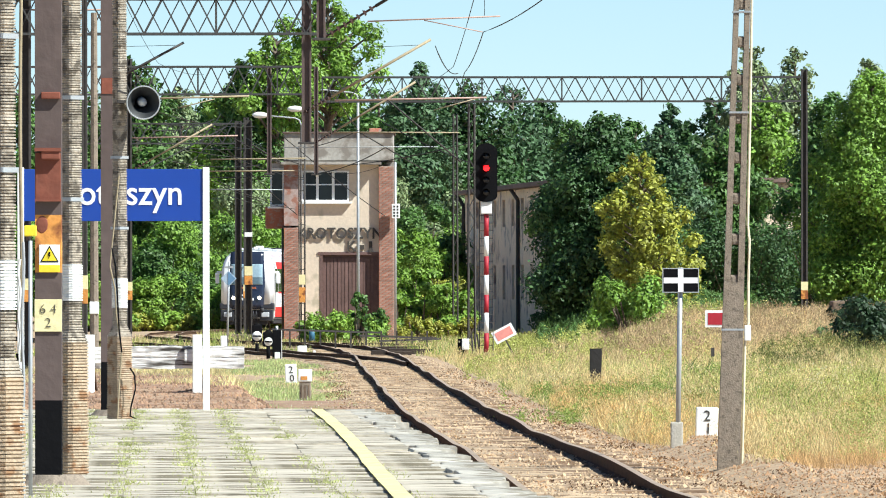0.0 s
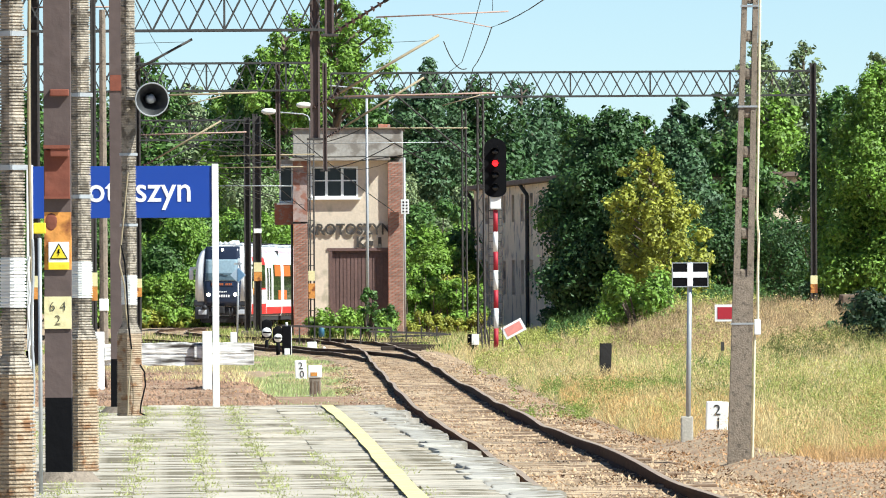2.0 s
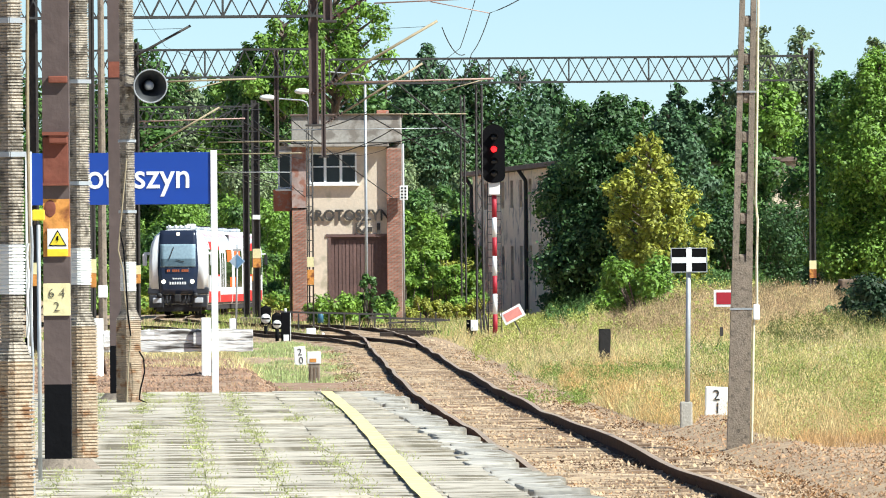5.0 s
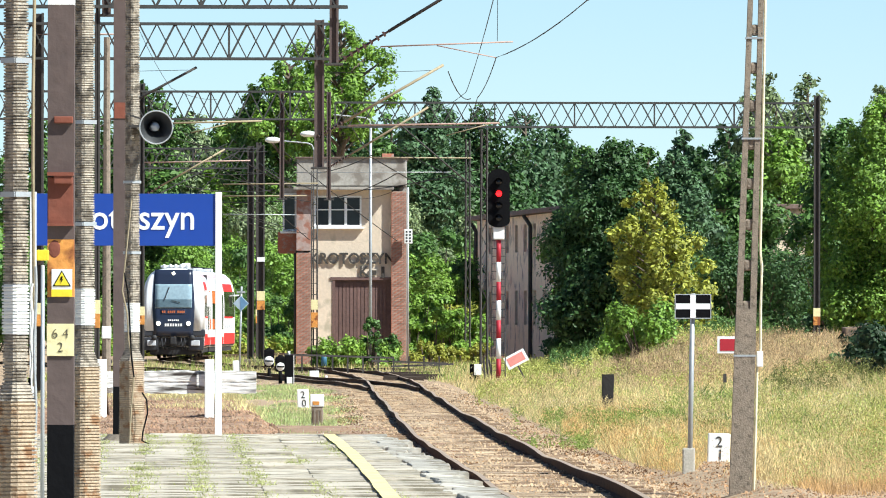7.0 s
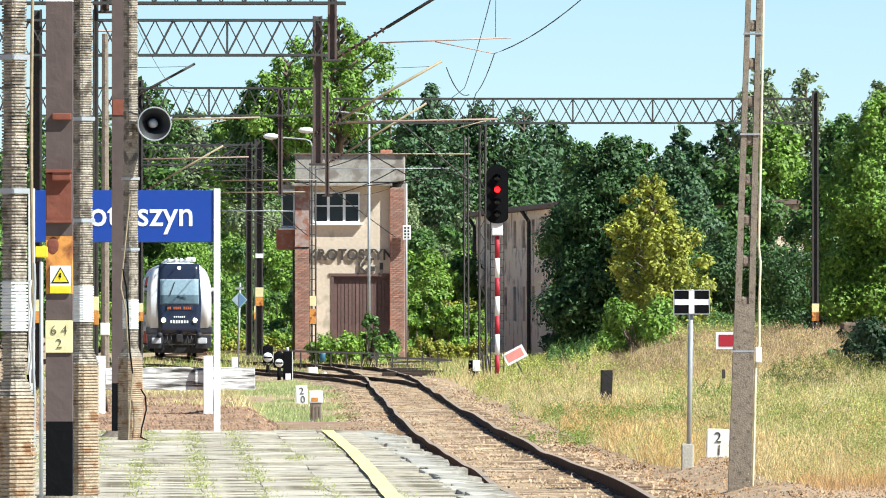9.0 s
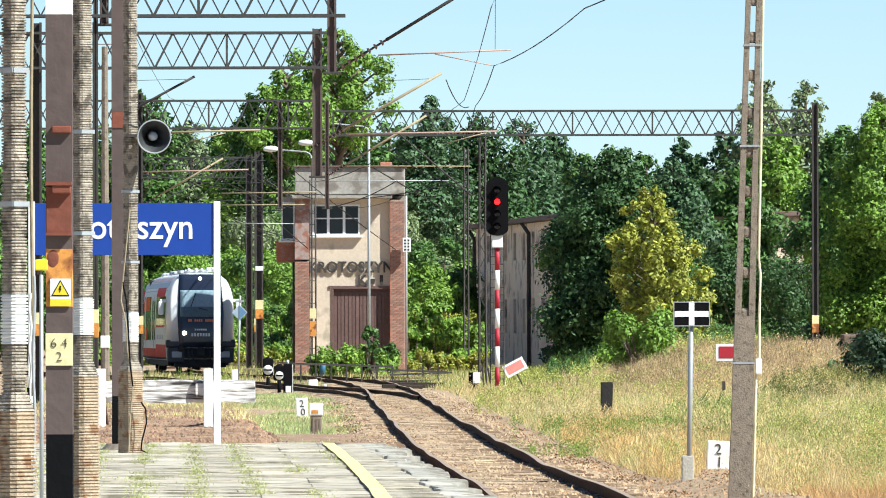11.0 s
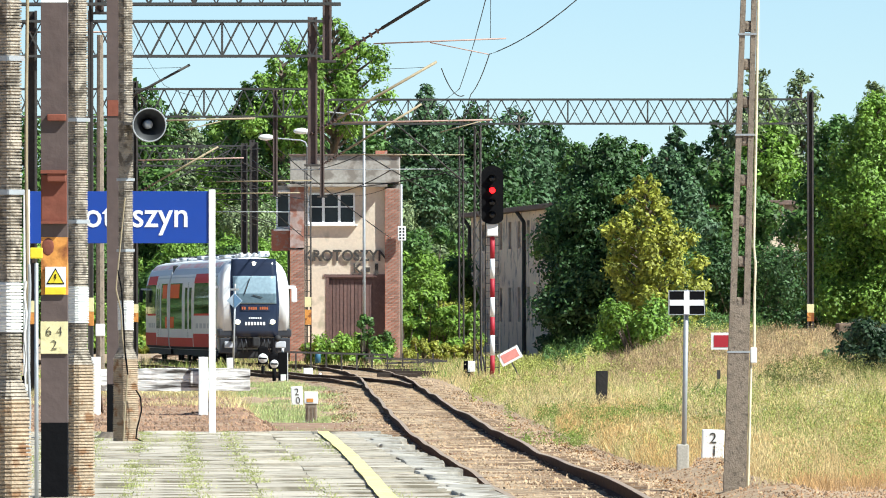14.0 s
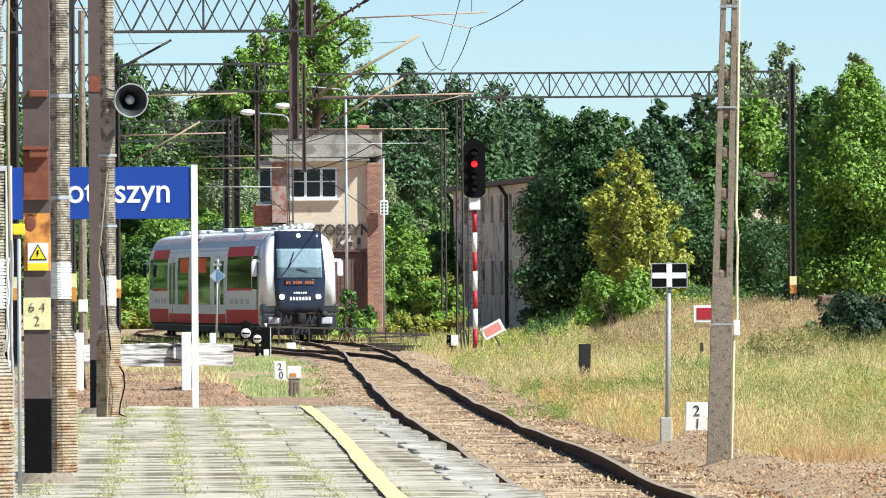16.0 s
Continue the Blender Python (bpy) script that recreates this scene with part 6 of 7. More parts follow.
lamp_post(-2.974, 386, 9.961, -1.5, "pale lamp post in front of the signal box", False)
lamp_post(-5.295, 388, 8.975, -1.65, "street lamp with white head beside the signal box", True, 0.035)
lamp_post(-5.188, 392, 9.302, -0.4, "street lamp with white head beside the signal box", True, 0.03)


# ---- small things in the yard ----
def dwarf_signal(x, y, k):
    z0 = ground_z(x, y)
    t = thing("dwarf_signal", (x, y, z0), "low black shunting signal with round white face", "signal", "shunting signals")
    one_tube("stand", (0, 0, 0), (0, 0, 0.45), 0.06, M_BLACK, t, "black stand")
    one_box("housing", (0, 0.08, 0.68 * k), (0.34, 0.22, 0.5 * k), M_BLACK, t, "black housing", bev=0.05)
    f = one_tube("face", (0, -0.06, 0.6 * k), (0, -0.03, 0.6 * k), 0.14 * k, M_WHITE, t, "round white face", seg=20)
    one_box("face_bar", (0, -0.066, 0.6 * k), (0.24 * k, 0.01, 0.05), M_BLACK, f)
    one_tube("cap", (0, -0.02, 0.86 * k), (0, 0.1, 0.86 * k), 0.13, M_BLACK, t, "round hood", seg=16)
    return t


dwarf_signal(-5.799, 318, 1.15)
dwarf_signal(-5.169, 303, 0.95)


def relay_case():
    y = 301.0
    x = -4.869
    t = thing("relay_case", (x, y, ground_z(x, y)), "black trackside case with white edge and plate", "box")
    one_box("case", (0, 0, 0.48), (0.28, 0.25, 0.95), M_BLACK, t, "black case", bev=0.03)
    one_box("edge", (0.155, -0.05, 0.48), (0.02, 0.1, 0.92), M_WHITE, t, "white edge", bev=0.006)
    one_box("plate", (0.02, -0.14, 0.16), (0.17, 0.03, 0.2), M_WHITE, t, "small white plate", bev=0.005)
    one_tube("tip", (0.0, 0, 0.95), (0, 0, 1.08), 0.04, M_WHITE, t, "white cap")


relay_case()


def marker_block(x, y, w, h, label):
    bm = new_bm()
    box(bm, (0, 0, h / 2), (w, 0.18, h), None, 0.03)
    ob = part("marker_block", bm, M_WHITE, None)
    ob.matrix_basis = pose(x, y, ground_z(x, y) - 0.02, 0, random.uniform(-4, 4), 0)
    tagged(ob, label, "marker", "white markers by the rails")


marker_block(-4.356, 322, 0.32, 0.36, "small white painted block between the rails")
marker_block(-3.959, 322, 0.09, 0.2, "tiny white peg between the rails")
marker_block(-7.144, 330, 0.22, 0.66, "small pale board beside the track")


def diamond_sign():
    y = 335.0
    x = -7.094
    t = thing("diamond_sign", (x, y, ground_z(x, y)), "two-tone blue diamond board on a thin pale post", "sign")
    one_tube("post", (-0.06, 0, 0), (0.02, 0, 3.063 + 0.12), 0.035, M_GALV, t, "thin pale post")
    s = 0.276
    z = 2.471 + 0.12
    bm = new_bm()
    prism(bm, [(0, z + s), (-s, z), (0, z - s), (s, z)], -0.07, -0.05)
    b = part("board", bm, mat("pale_blue_board", (0.34, 0.43, 0.52), 0.6, vary=0.1), t, "pale blue diamond board")
    bm = new_bm()
    q = s * 0.86
    prism(bm, [(0, z + q), (-q * 0.1, z + q * 0.8), (-q * 0.1, z - q * 0.8), (0, z - q), (q, z)], -0.085, -0.068)
    part("blue_half", bm, mat("faded_blue", (0.11, 0.22, 0.36), 0.6, vary=0.1), b, "blue half")
    one_box("bracket", (0, -0.02, 2.866 + 0.12), (0.3, 0.05, 0.07), M_GALV, t, "small bracket")


diamond_sign()


def concrete_stub():
    y = 188.0
    x = -2.488
    t = thing("concrete_stub", (x, y, ground_z(x, y) - 0.03), "weathered concrete stub post with white top", "post")
    one_box("shaft", (0.0, 0, 0.2), (0.22, 0.2, 0.42), M_CONC, t, "grey grooved shaft", bev=0.02)
    one_box("top", (0, 0, 0.52), (0.27, 0.24, 0.24), M_WHITE, t, "white painted top", bev=0.02)
    one_box("rust_mark", (-0.02, -0.122, 0.47), (0.13, 0.01, 0.07), M_RUST, t, "rust stain plate")
    # Dark strips on the flat face stand in for shade inside grooves.
    for dx in (-0.07, 0.0, 0.07):
        one_box("groove", (dx, -0.102, 0.18), (0.025, 0.01, 0.3), M_SLEEPER, t)


concrete_stub()


def rod_run():
    """Point rods on low stands in front of the signal box."""
    t = thing("point_rods", (0, 352, 0), "dark point rods on low stands before the signal box", "rods")
    for x0, x1, q0, q1 in ((500, 692, 621, 627), (655, 790, 632, 637), (690, 800, 642, 638)):
        a, b = A(x0, q0, 352), A(x1, q1, 352)
        bm = new_bm()
        bar(bm, (a[0], 0, a[1]), (b[0], 0.6, b[1]), 0.05, 0.07)
        part("rod", bm, M_STEEL, t, "rusted dark rod")
    for q in range(505, 795, 27):
        x = (q - 784) * 352 / 17000
        one_box("stand", (x, 0.05, 0.2), (0.06, 0.06, 0.62), M_STEEL, t, "low dark stand")


rod_run()


def crossing_timbers():
    """Long dark timbers and rods beside the points."""
    m = mat("oiled_timber", (0.045, 0.032, 0.024), 0.9, big=1.5, fine=12, vary=0.4, bump=0.6)
    for x, y, l, rz in ((-1.35, 318, 1.3, 3), (-0.75, 330, 1.5, -4), (-1.3, 344, 1.9, 2), (-0.95, 362, 1.8, -3), (-2.1, 372, 3.0, 2), (-1.6, 388, 3.2, -1)):
        bm = new_bm()
        box(bm, (0, 0, 0), (l, 0.26, 0.22), None, 0.02)
        for v in bm.verts:
            v.co += Vector((random.uniform(-0.03, 0.03), random.uniform(-0.02, 0.02), random.uniform(-0.012, 0.012)))
        ob = part("crossing_timber", bm, m)
        ob.matrix_basis = pose(x, y, ground_z(x, y) + 0.08, 0, random.uniform(-1.5, 1.5), rz)
        tagged(ob, "dark oiled timber lying beside the points", "timber", "timbers beside the points")


crossing_timbers()


def wall_meter():
    t = thing("meter_box", (-1.506, 399.6, 5.312), "white perforated box on the signal box wall", "box")
    b = one_box("case", (0, 0, 0), (0.34, 0.2, 0.6), M_WHITE, t, "white case", bev=0.02)
    for i in range(2):
        for j in range(4):
            one_box("slot", (-0.07 + i * 0.14, -0.103, -0.2 + j * 0.13), (0.07, 0.01, 0.07), M_BLACK, b)


wall_meter()


def tag_post():
    t = thing("cable_post", (-5.218, 384, 0), "thin dark ladder post with orange tag", "post")
    for dx in (-0.1, 0.12):
        one_tube("rail", (dx, 0, 0), (dx, 0, 7.796), 0.025, M_STEEL, t)
    for i in range(14):
        one_box("rung", (0.01, 0, 0.6 + i * 0.45), (0.22, 0.03, 0.03), M_STEEL, t)
    one_box("tag", (0.02, -0.05, 1.832), (0.26, 0.04, 0.6), M_RUST, t, "orange tag", bev=0.01)
    one_box("tag", (0.02, -0.055, 2.442), (0.26, 0.04, 0.4), M_PLATE, t, "cream tag", bev=0.01)
    b = thing("blue_barrel", (-4.799, 383, 0), "small blue bin in the weeds", "bin")
    one_tube("drum", (0, 0, 0), (0, 0, 0.45), 0.12, mat("dull_blue", (0.03, 0.12, 0.20), 0.6, vary=0.2), b, "dull blue drum", 0.11)


tag_post()


# ---- shrubs ----
def shrub(x, y, w, h, leaf, label, count, size, seed, deep=None):
    t = thing("shrub", (x, y, ground_z(max(-25, min(25, x)), y)), label, "shrub", "shrubs along the railway")
    rnd = random.Random(seed)
    blobs = []
    bm = new_bm()
    for i in range(16):
        c = (rnd.uniform(-w, w) * 0.8, rnd.uniform(-1, 1) * (deep or w) * 0.6, h * rnd.uniform(0.15, 0.68))
        blobs.append((*c, min(w, h) * rnd.uniform(0.2, 0.42)))
        tube(bm, (c[0] * 0.3, c[1] * 0.3, -0.1), c, 0.05, 0.015, 5)
    part("branchwork", bm, M_BARK, t, "thin woody branches")
    leaf_cloud("foliage", blobs, count, size, M_LEAF[leaf], t, 0.95, seed)
    return t


k = 60
for px, d, w, q, leaf in ((40, 545, 3.5, 420, "mid"), (130, 550, 3.5, 400, "fresh"), (210, 545, 3.5, 410, "mid"), (275, 552, 3.2, 395, "fresh"), (335, 545, 3.0, 400, "fresh"), (395, 570, 3.0, 395, "mid"), (440, 590, 3.2, 395, "fresh"), (490, 600, 3.2, 400, "fresh"), (540, 600, 3.0, 390, "fresh"),
                          (300, 548, 2.0, 480, "fresh"), (370, 575, 2.0, 490, "fresh"), (470, 585, 2.2, 490, "fresh"), (250, 546, 2.0, 490, "mid"), (300, 620, 4.0, 330, "mid"), (420, 620, 4.0, 320, "birch"), (500, 625, 4.0, 330, "fresh"), (200, 620, 4.0, 330, "mid"), (660, 620, 3.5, 300, "birch"),
                          (722, 430, 0.9, 470, "fresh"), (755, 455, 1.3, 455, "lime"), (790, 462, 1.4, 450, "lime"), (828, 480, 1.4, 440, "lime"), (770, 445, 1.0, 520, "lime"), (725, 450, 1.2, 540, "gold"), (825, 450, 0.9, 560, "gold"),
                          (735, 470, 1.6, 400, "fresh"), (775, 480, 1.8, 425, "mid"), (820, 500, 1.8, 410, "fresh"), (755, 520, 2.4, 350, "mid"), (830, 530, 2.4, 330, "birch"),
                          (280, 550, 1.6, 545, "gold"), (740, 440, 1.2, 530, "gold"), (800, 440, 1.4, 520, "gold"),
                          (1140, 320, 1.3, 520, "fresh"), (1110, 330, 1.1, 560, "fresh"), (1250, 400, 2.4, 430, "mid"), (1330, 400, 2.6, 420, "deep"), (1400, 420, 2.6, 410, "mid"), (1490, 388, 2.2, 420, "deep"), (1548, 238, 0.9, 592, "shade"), (1600, 240, 1.2, 575, "shade"), (1500, 248, 0.6, 632, "deep"), (1545, 300, 1.3, 600, "shade"), (1010, 380, 1.2, 585, "deep"),
                          (1060, 410, 2.0, 470, "deep"), (600, 386, 1.0, 590, "lime"), (630, 388, 0.9, 584, "lime"), (570, 387, 0.6, 597, "lime"), (668, 387, 0.9, 592, "lime"), (655, 386, 0.35, 535, "mid"), (682, 387, 0.5, 572, "mid"), (1230, 560, 3.0, 330, "mid"), (1330, 560, 3.0, 320, "mid"), (1440, 560, 3.2, 310, "mid"), (1540, 560, 3.2, 320, "mid"),
                          (640, 560, 3.0, 400, "mid"), (700, 570, 3.0, 390, "mid"), (900, 560, 3.2, 380, "deep"), (1000, 570, 3.2, 380, "deep"), (1100, 570, 3.2, 360, "deep")):
    k += 1
    x = (px - 784) * d / 17000
    h = 1.9 + (557 - q) * d / 17000 - ground_z(max(-25, min(25, x)), d)
    shrub(x, d, w, max(0.5, h) * 1.15, leaf, {"shade": "dense bush at the field edge with shadow in its leaf colour", "gold": "yellow-green flowering weeds and shrub by the railway", "deep": "dense dark green shrub at the field edge", "birch": "pale green shrub behind the yard"}.get(leaf, "bright green leafy shrub behind the yard"),
          int((2000 + 1300 * w * min(w, 2.5)) * (1.2 if d < 460 else 1.7)), 0.075 if d < 460 else 0.11, k)

for i in range(13):
    x = -20.5 + i * 1.05
    shrub(x, 532 + (i * 7) % 11, 1.5, 3.4 + 0.5 * (i * 5 % 4), ("fresh", "lime", "fresh", "mid")[i % 4], "bright green hedge reaching to the ground behind the yard", 9000, 0.09, 330 + i, 1.0)
    shrub(x + 0.5, 529, 1.0, 1.1 + 0.2 * (i % 3), ("gold", "lime")[i % 2], "low yellow-green weeds at the foot of the hedge", 2600, 0.09, 350 + i, 0.8)

# Added out of view so the train windows reflect green instead of pale sky.
for i in range(22):
    shrub(-28 - 1.5 * (i % 3), 335 + i * 12, 4.5, 9.0 + i % 3, ("mid", "fresh", "deep")[i % 3], "unseen tall shrub added for reflection in the train windows", 3500, 0.3, 200 + i)


for i in range(9):
    x = -1.55 + 0.36 * i
    shrub(x, 421 + i % 3, 0.7, 3.0 + 0.5 * (i * 3 % 4), ("fresh", "lime", "fresh")[i % 3], "bright green shrub beside the signal box", 3600, 0.085, 370 + i, 0.5)
    shrub(x + 0.15, 414 + i % 2, 0.5, 1.0 + 0.25 * (i % 3), ("gold", "lime")[i % 2], "low yellow-green weeds beside the signal box", 2200, 0.06, 390 + i, 0.4)
# The leaf colour of both bushes carries their shadow.
shrub(10.9, 226, 1.1, 1.55, "shade", "dense bush at the field edge with shadow in its leaf colour", 9000, 0.06, 302)
shrub(11.132, 242, 0.8, 1.5, "shade", "dense dark green shrub at the field edge", 6000, 0.06, 301)


# ---- train ----
TRAVEL = [(0.0, 520.0), (5.5, 463.0), (9.0, 427.0), (12.5, 396.0), (14.0, 383.0), (16.0, 366.0)]


def front_y(t):
    return along(TRAVEL, t)


def car_pose(yf, length):
    """The pose of a car whose leading end stands at yf on the main track: origin at that end, the car lies along +y."""
    pf = Vector((along(MAIN, yf), yf, 0))
    yb = yf + length
    for _ in range(4):
        pb = Vector((along(MAIN, yb), yb, 0))
        yb += length - (pb - pf).length
    d = pb - pf
    return pose(pf.x, pf.y, 0, 0, 0, -math.degrees(math.atan2(d.x, d.y))), yb


CAR = 20.4
HALF = 1.44
SIDE = [(1.34, 0.50), (1.42, 0.62), (HALF, 1.05), (HALF, 2.6), (1.41, 3.2), (1.33, 3.55), (1.17, 3.88), (0.92, 4.10), (0.55, 4.20), (0.0, 4.23)]
OUTLINE = SIDE + [(-x, z) for x, z in SIDE[-2::-1]]


def half_at(z):
    for (x0, z0), (x1, z1) in zip(SIDE, SIDE[1:]):
        if z0 <= z <= z1:
            return x0 + (x1 - x0) * (z - z0) / (z1 - z0)
    return HALF


def lofted(sections):
    """A skin through outlines of equal length, capped at both ends."""
    bm = new_bm()
    rings = [[bm.verts.new(p) for p in s] for s in sections]
    for a, b in zip(rings, rings[1:]):
        for i in range(len(a)):
            j = (i + 1) % len(a)
            bm.faces.new((a[i], a[j], b[j], b[i]))
    bm.faces.new(rings[0])
    bm.faces.new(rings[-1][::-1])
    bmesh.ops.recalc_face_normals(bm, faces=bm.faces[:])
    return bm


def side_skin(name, s, y0, y1, z0, z1, out, material, parent, label=""):
    """A panel that follows the curve of the body side."""
    bm = new_bm()
    n = max(2, int((z1 - z0) / 0.15))
    rows = []
    for i in range(n + 1):
        z = z0 + (z1 - z0) * i / n
        x = half_at(z)
        rows.append([bm.verts.new((s * (x + o), y, z)) for y, o in ((y0, out), (y1, out), (y1, out - 0.03), (y0, out - 0.03))])
    for a, b in zip(rows, rows[1:]):
        for j in range(4):
            bm.faces.new((a[j], a[(j + 1) % 4], b[(j + 1) % 4], b[j]))
    bm.faces.new(rows[0])
    bm.faces.new(rows[-1])
    bmesh.ops.recalc_face_normals(bm, faces=bm.faces[:])
    return part(name, bm, material, parent, label)


def railcar(lead):
    t = thing("railcar", (0, 0, 0), "white, grey and red diesel railcar with black cab front" if lead else "trailing white, grey and red diesel railcar", "train", "railcars of the train")
    y0 = 1.2 if lead else 0.25
    y1 = CAR - 0.25 if lead else CAR - 0.9
    bm = new_bm()
    prism(bm, OUTLINE, y0, y1)
    part("body", bm, M_TRAING, t, "pale grey coach body")
    for s in (-1, 1):
        side_skin("roof_side", s, y0 + 0.1, y1 - 0.05, 3.45, 4.18, 0.006, M_ROOFG, t, "pale blue-grey curved roof side")
        side_skin("roof_stripe", s, y0 + 0.8, y1 - 0.6, 3.86, 4.04, 0.012, M_STRIPE, t, "faded pink roof stripe")
        one_box("side_skirt", (s * 1.28, (y0 + y1) / 2, 0.40), (0.05, y1 - y0 - 1.0, 0.26), M_TRAINU, t, "dark skirt")

        def at(u, v):
            """A stretch counted from the cab end, whichever way the car runs."""
            return (y0 + u, y0 + v) if lead else (y1 - v, y1 - u)
        side_skin("red_band", s, *at(0.1, 9.0), 0.62, 1.16, 0.008, M_TRAINR, t, "red lower band under the cab end")
        side_skin("red_band", s, *at(9.3, y1 - y0 - 0.05), 0.62, 0.98, 0.008, M_TRAINR, t, "red lower band")
        side_skin("sill_line", s, *at(0.1, y1 - y0 - 0.05), 0.52, 0.62, 0.006, M_TRAINU, t, "black sill line")
        side_skin("cab_side_window", s, *at(0.35, 1.65), 1.95, 3.22, 0.014, M_WINDOW, t, "dark cab side window")
        for u, v in ((1.9, 5.1), (5.2, 8.6)):
            side_skin("side_window", s, *at(u, v), 1.98, 3.24, 0.014, M_WINDOW, t, "tinted side window")
        side_skin("window_cap", s, *at(1.5, 8.8), 3.22, 3.60, 0.016, M_TRAINR, t, "red panel over the window")
        side_skin("window_line", s, *at(1.8, 8.7), 1.90, 1.98, 0.016, M_TRAINR, t, "red line under the window")
        dr = side_skin("door", s, *at(9.2, 12.9), 0.98, 3.3, 0.012, M_TRAING, t, "white double door")
        for u in (9.7, 11.4):
            side_skin("door_glass", s, *at(u, u + 0.9), 1.35, 3.05, 0.02, M_WINDOW, dr, "narrow tinted door glass")
        side_skin("door_seam", s, *at(11.03, 11.09), 1.0, 3.28, 0.018, M_TRAINU, dr, "dark door seam")
        w = side_skin("saloon_window", s, *at(13.5, 18.55), 1.35, 3.24, 0.014, M_WINDOW, t, "tall tinted saloon window")
        side_skin("orange_panel", s, *at(14.7, 18.45), 2.62, 3.2, 0.021, M_ORANGE, w, "orange panel at the top of the glass")
        side_skin("orange_panel", s, *at(16.9, 18.5), 1.37, 1.85, 0.021, M_ORANGE, w, "orange panel at the foot of the glass")
        for u in (13.35, 18.5):
            side_skin("window_post", s, *at(u, u + 0.14), 1.3, 3.28, 0.022, M_TRAING, w, "pale window post")
        for k in range(4):
            u = 2.6 + 1.5 * k
            side_skin("lettering_bar", s, *at(u, u + 0.8), 1.38, 1.58, 0.012, M_ROOFG, t, "faint grey lettering bar")
    for yb in (y0 + 2.6, y1 - 2.6):
        bg = one_box("bogie", (0, yb, 0.45), (2.3, 3.2, 0.35), M_TRAINU, t, "dark bogie frame", bev=0.04)
        for dy in (-1.0, 1.0):
            for sx in (-0.75, 0.75):
                one_tube("wheel", (sx - 0.06, yb + dy, 0.42), (sx + 0.06, yb + dy, 0.42), 0.42, M_TRAINU, bg, seg=20)
    one_box("equipment_box", (0, 10, 0.42), (2.4, 6.0, 0.4), M_TRAINU, t, "underfloor equipment", bev=0.04)
    for yy, l, w, h in ((y0 + 2.6, 1.2, 1.0, 0.10), (y0 + 6.0, 2.2, 1.2, 0.14), (y0 + 11.5, 2.6, 1.2, 0.12), (y0 + 16.0, 1.6, 1.0, 0.16)):
        one_box("roof_unit", (0, yy, 4.22 + h / 2), (w, l, h), M_ROOFG, t, "grey roof equipment box", bev=0.06)
        one_box("roof_fan", (0.1, yy, 4.24 + h), (w * 0.6, l * 0.7, 0.08), M_TRAINU, t, "dark roof vent", bev=0.02)
    if lead:
        cab(t)
        one_box("gangway_bellows", (0, CAR - 0.13, 2.3), (2.5, 0.5, 3.4), M_TRAINU, t, "black gangway bellows", bev=0.06)
    else:
        bm = new_bm()
        prism(bm, [(x * 0.985, z) for x, z in OUTLINE], y1, y1 + 0.5)
        part("rear_cab", bm, M_TRAINW, t, "white rear cab end")
        for s in (-1, 1):
            m = one_box("mirror", (s * 1.66, y1 - 0.2, 2.75), (0.16, 0.16, 0.55), M_TRAINU, t, "dark rear mirror", bev=0.04)
            one_box("mirror_arm", (s * 1.52, y1 - 0.2, 3.05), (0.3, 0.08, 0.08), M_TRAINW, m, bev=0.02)
    return t


def nose_y(z):
    """How far the cab front leans back at a height."""
    return 0.02 + 0.13 * max(0.0, z - 1.7) ** 1.55


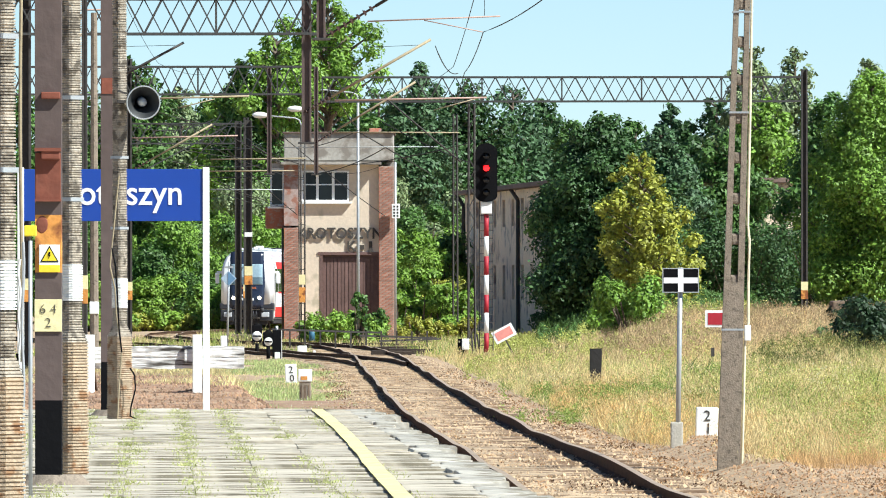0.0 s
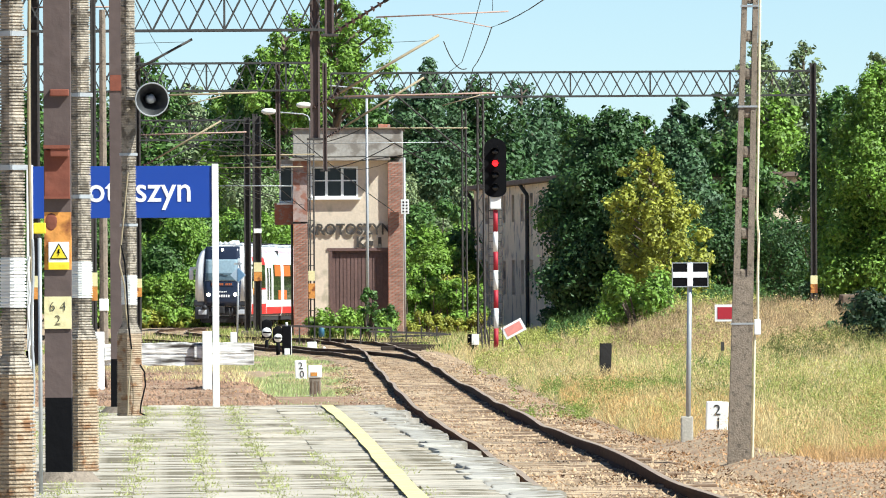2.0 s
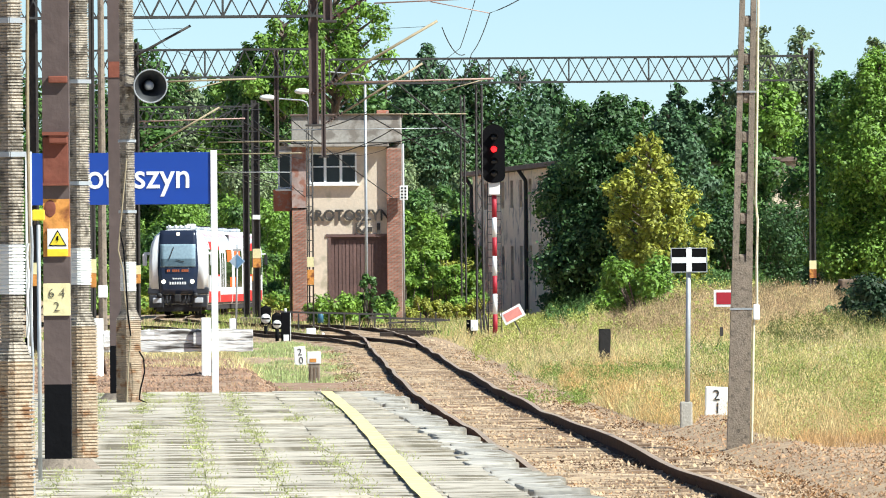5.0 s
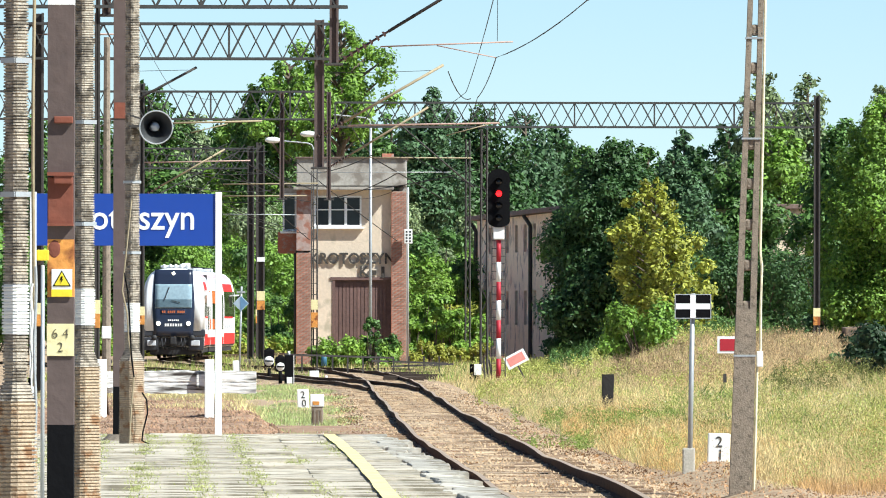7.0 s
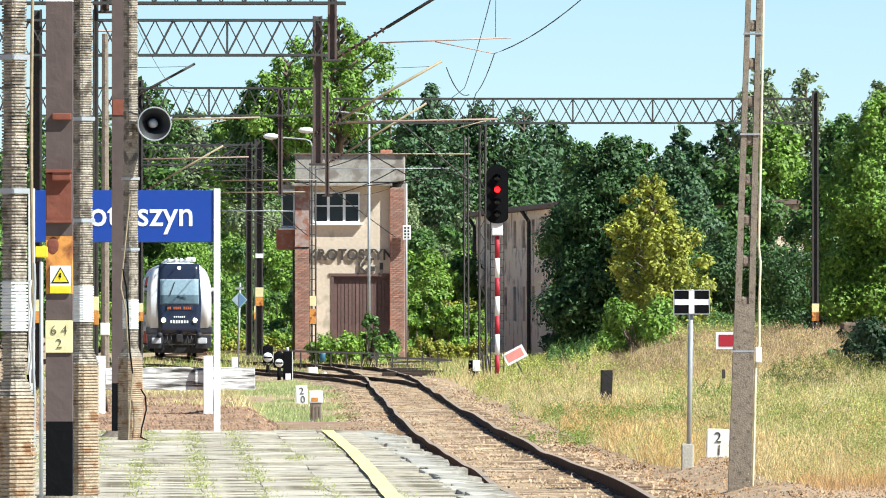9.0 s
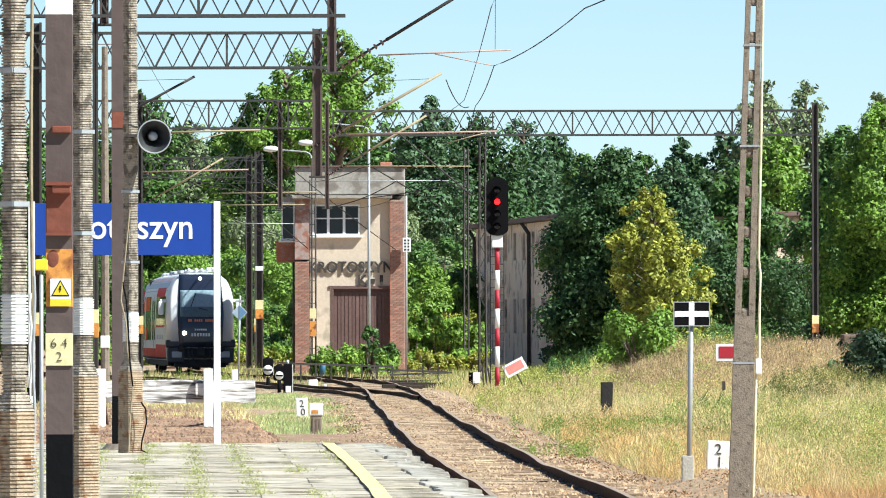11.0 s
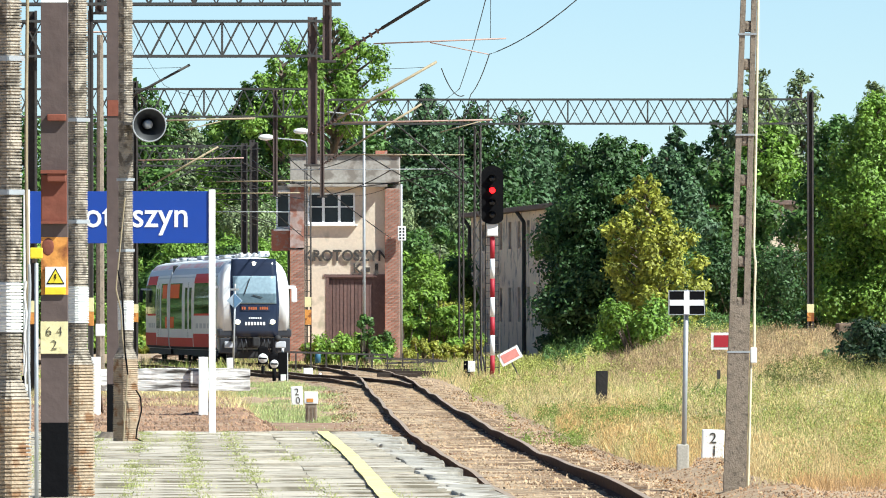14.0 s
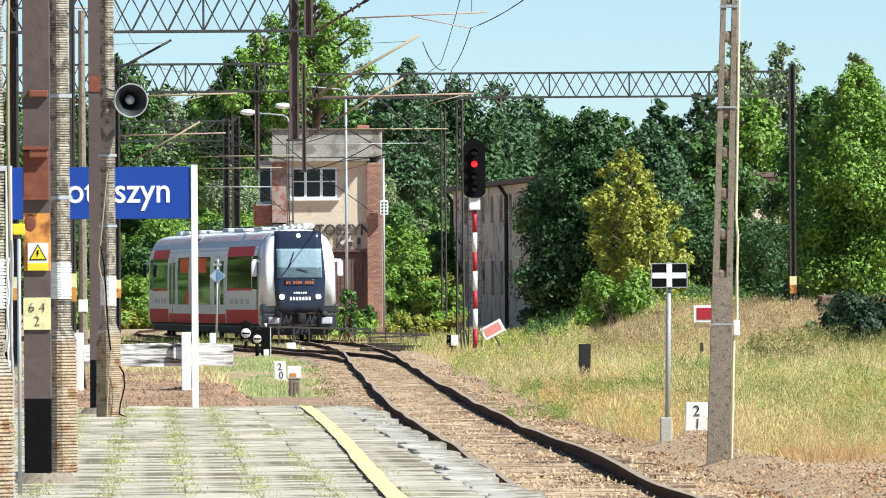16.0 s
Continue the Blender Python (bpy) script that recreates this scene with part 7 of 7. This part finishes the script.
def cab(t):
    """The rounded cab: white wings round a glossy black front with windscreen, lamps and coupler."""
    secs = [[(x, 1.75, max(z, 0.62)) for x, z in OUTLINE]]
    for k, yo in ((1.0, 0.62), (0.99, 0.36), (0.955, 0.16), (0.90, 0.05), (0.86, 0.02)):
        secs.append([(x * k, min(1.72, yo + nose_y(z)), max(1.30, z) - (1 - k) * 0.25 * max(0, z - 3.3)) for x, z in OUTLINE])
    part("cab_shell", lofted(secs), M_TRAINW, t, "white rounded cab shell", smooth=True)

    def panel(name, x_of, z0, z1, out, material, label, parent=None):
        bm = new_bm()
        n = 12
        rows = []
        for i in range(n + 1):
            z = z0 + (z1 - z0) * i / n
            hw = x_of(z)
            rows.append([bm.verts.new((hw * q, nose_y(z) - out + 0.05 * (hw * q / 0.9) ** 2, z)) for q in (-1, -0.75, -0.4, 0, 0.4, 0.75, 1)])
        back = [[bm.verts.new((v.co.x, v.co.y + 0.14, v.co.z)) for v in r] for r in rows]
        m = len(rows[0]) - 1
        for i in range(n):
            for j in range(m):
                bm.faces.new((rows[i][j], rows[i][j + 1], rows[i + 1][j + 1], rows[i + 1][j]))
            bm.faces.new((rows[i][0], rows[i + 1][0], back[i + 1][0], back[i][0]))
            bm.faces.new((rows[i][m], back[i][m], back[i + 1][m], rows[i + 1][m]))
        for e in (0, n):
            for j in range(m):
                bm.faces.new((rows[e][j], rows[e][j + 1], back[e][j + 1], back[e][j]))
        bmesh.ops.recalc_face_normals(bm, faces=bm.faces[:])
        return part(name, bm, material, parent or t, label, smooth=True)
    panel("black_mask", lambda z: 0.99 - 0.06 * abs(z - 2.4), 1.05, 4.16, 0.05, M_TRAINB, "glossy black front mask")
    w = panel("windscreen", lambda z: 0.86, 2.36, 3.48, 0.07, M_SHIELD, "large sloping windscreen")
    panel("dashboard", lambda z: 0.84, 2.38, 2.78, 0.076, mat("dashboard_grey", (0.10, 0.15, 0.18), 0.3, vary=0.3, bump=0), "dark dashboard behind the windscreen")
    bm = new_bm()
    for a, b in (((-0.42, 2.75), (-0.2, 3.35)), ((0.3, 2.62), (-0.1, 2.72))):
        bar(bm, (a[0], nose_y(a[1]) - 0.11, a[1]), (b[0], nose_y(b[1]) - 0.11, b[1]), 0.02, 0.03)
    part("wiper", bm, M_TRAINU, w, "black wiper")
    dd = panel("destination_display", lambda z: 0.60, 2.08, 2.30, 0.066, M_TRAINB, "dark destination display")
    for k in range(12):
        if k not in (2, 7):
            one_box("amber_bar", (-0.5 + k * 0.09, nose_y(2.19) - 0.075 + 0.02 * ((k - 5.5) / 5) ** 2, 2.19), (0.065, 0.02, 0.11), M_AMBER, dd, "amber display bar")
    for s in (-1, 1):
        one_tube("headlamp", (s * 0.70, nose_y(1.65) - 0.09, 1.65), (s * 0.70, nose_y(1.65) + 0.04, 1.65), 0.095, M_LAMP, t, "lit round headlamp", seg=18)
        one_box("lower_corner", (s * 1.03, 0.36, 1.2), (0.90, 0.6, 0.34), mat("cab_dark_grey", (0.035, 0.037, 0.045), 0.4, vary=0.1) if s < 0 else bpy.data.materials["cab_dark_grey"], t, "dark grey lower corner", bev=0.08)
        one_box("corner_skirt", (s * 1.06, 0.30, 0.70), (0.72, 0.5, 0.62), bpy.data.materials["cab_dark_grey"], t, "dark lower corner", bev=0.05)
        one_box("fog_lamp", (s * 1.02, 0.0, 0.74), (0.42, 0.14, 0.26), M_ROOFG, t, "pale lower lamp housing", bev=0.04)
        m = one_box("mirror", (s * 1.66, 0.75, 2.72), (0.22, 0.15, 0.58), M_TRAINW, t, "white rear-view mirror", bev=0.06)
        one_box("mirror_arm", (s * 1.50, 0.78, 3.03), (0.42, 0.12, 0.13), M_TRAINW, m, "white mirror arm", bev=0.04)
        b = one_tube("buffer", (s * 0.88, -0.30, 0.98), (s * 0.88, 0.3, 0.98), 0.08, M_TRAINU, t, "buffer", seg=14)
        one_tube("buffer_head", (s * 0.88, -0.36, 0.98), (s * 0.88, -0.29, 0.98), 0.13, M_TRAINU, b, "buffer head", seg=18)
    one_tube("top_lamp", (0, nose_y(3.98) - 0.1, 3.98), (0, nose_y(3.98) + 0.1, 3.98), 0.075, M_LAMP, t, "lit top lamp", seg=18)
    one_box("snow_plough", (0, 0.45, 0.36), (2.2, 0.5, 0.34), M_TRAINU, t, "dark front plough", bev=0.05)
    one_box("front_beam", (0, 0.35, 0.80), (2.0, 0.5, 0.4), M_TRAINU, t, "dark buffer beam", bev=0.03)
    one_box("coupler", (0, -0.15, 0.85), (0.28, 0.7, 0.36), M_TRAINU, t, "coupler", bev=0.04)
    for x in (-0.55, -0.38, 0.36, 0.52):
        bm = new_bm()
        sweep(bm, [(x, 0.1, 1.0), (x + 0.02, -0.1, 0.8), (x + 0.05, -0.08, 0.55), (x + 0.08, 0.1, 0.45)], 0.025)
        part("hose", bm, bpy.data.materials["cab_dark_grey"], t, "dark brake hose")
    for k in range(7):
        one_box("number_bar", (-0.36 + k * 0.12, nose_y(1.6) - 0.055, 1.58), (0.08, 0.012, 0.13), M_SIGNW, t, "white number bar")
    for k in range(6):
        one_box("operator_bar", (-0.22 + k * 0.088, nose_y(1.8) - 0.057, 1.80), (0.06, 0.012, 0.07), M_SIGNW, t, "white operator bar")
    one_box("horn_bar", (0, 1.35, 4.30), (1.25, 0.4, 0.12), M_TRAINW, t, "white roof bar", bev=0.03)
    for x in (-0.45, -0.15, 0.1, 0.35, 0.62):
        one_tube("roof_horn", (x, 0.95, 4.34), (x, 1.4, 4.36), 0.08, M_TRAINW, t, "white roof horn", 0.05)
    one_box("roof_pod", (0.55, 1.9, 4.36), (0.4, 0.7, 0.22), M_TRAINW, t, "white roof pod", bev=0.05)


lead_car = railcar(True)
trail_car = railcar(False)


def motions():
    rows_a, rows_b = [], []
    for i in range(33):
        t = i * 0.5
        a, yb = car_pose(front_y(t), CAR)
        b, _ = car_pose(yb, CAR)
        rows_a.append((t, a))
        rows_b.append((t, b))
    walk(lead_car, rows_a)
    walk(trail_car, rows_b)


motions()
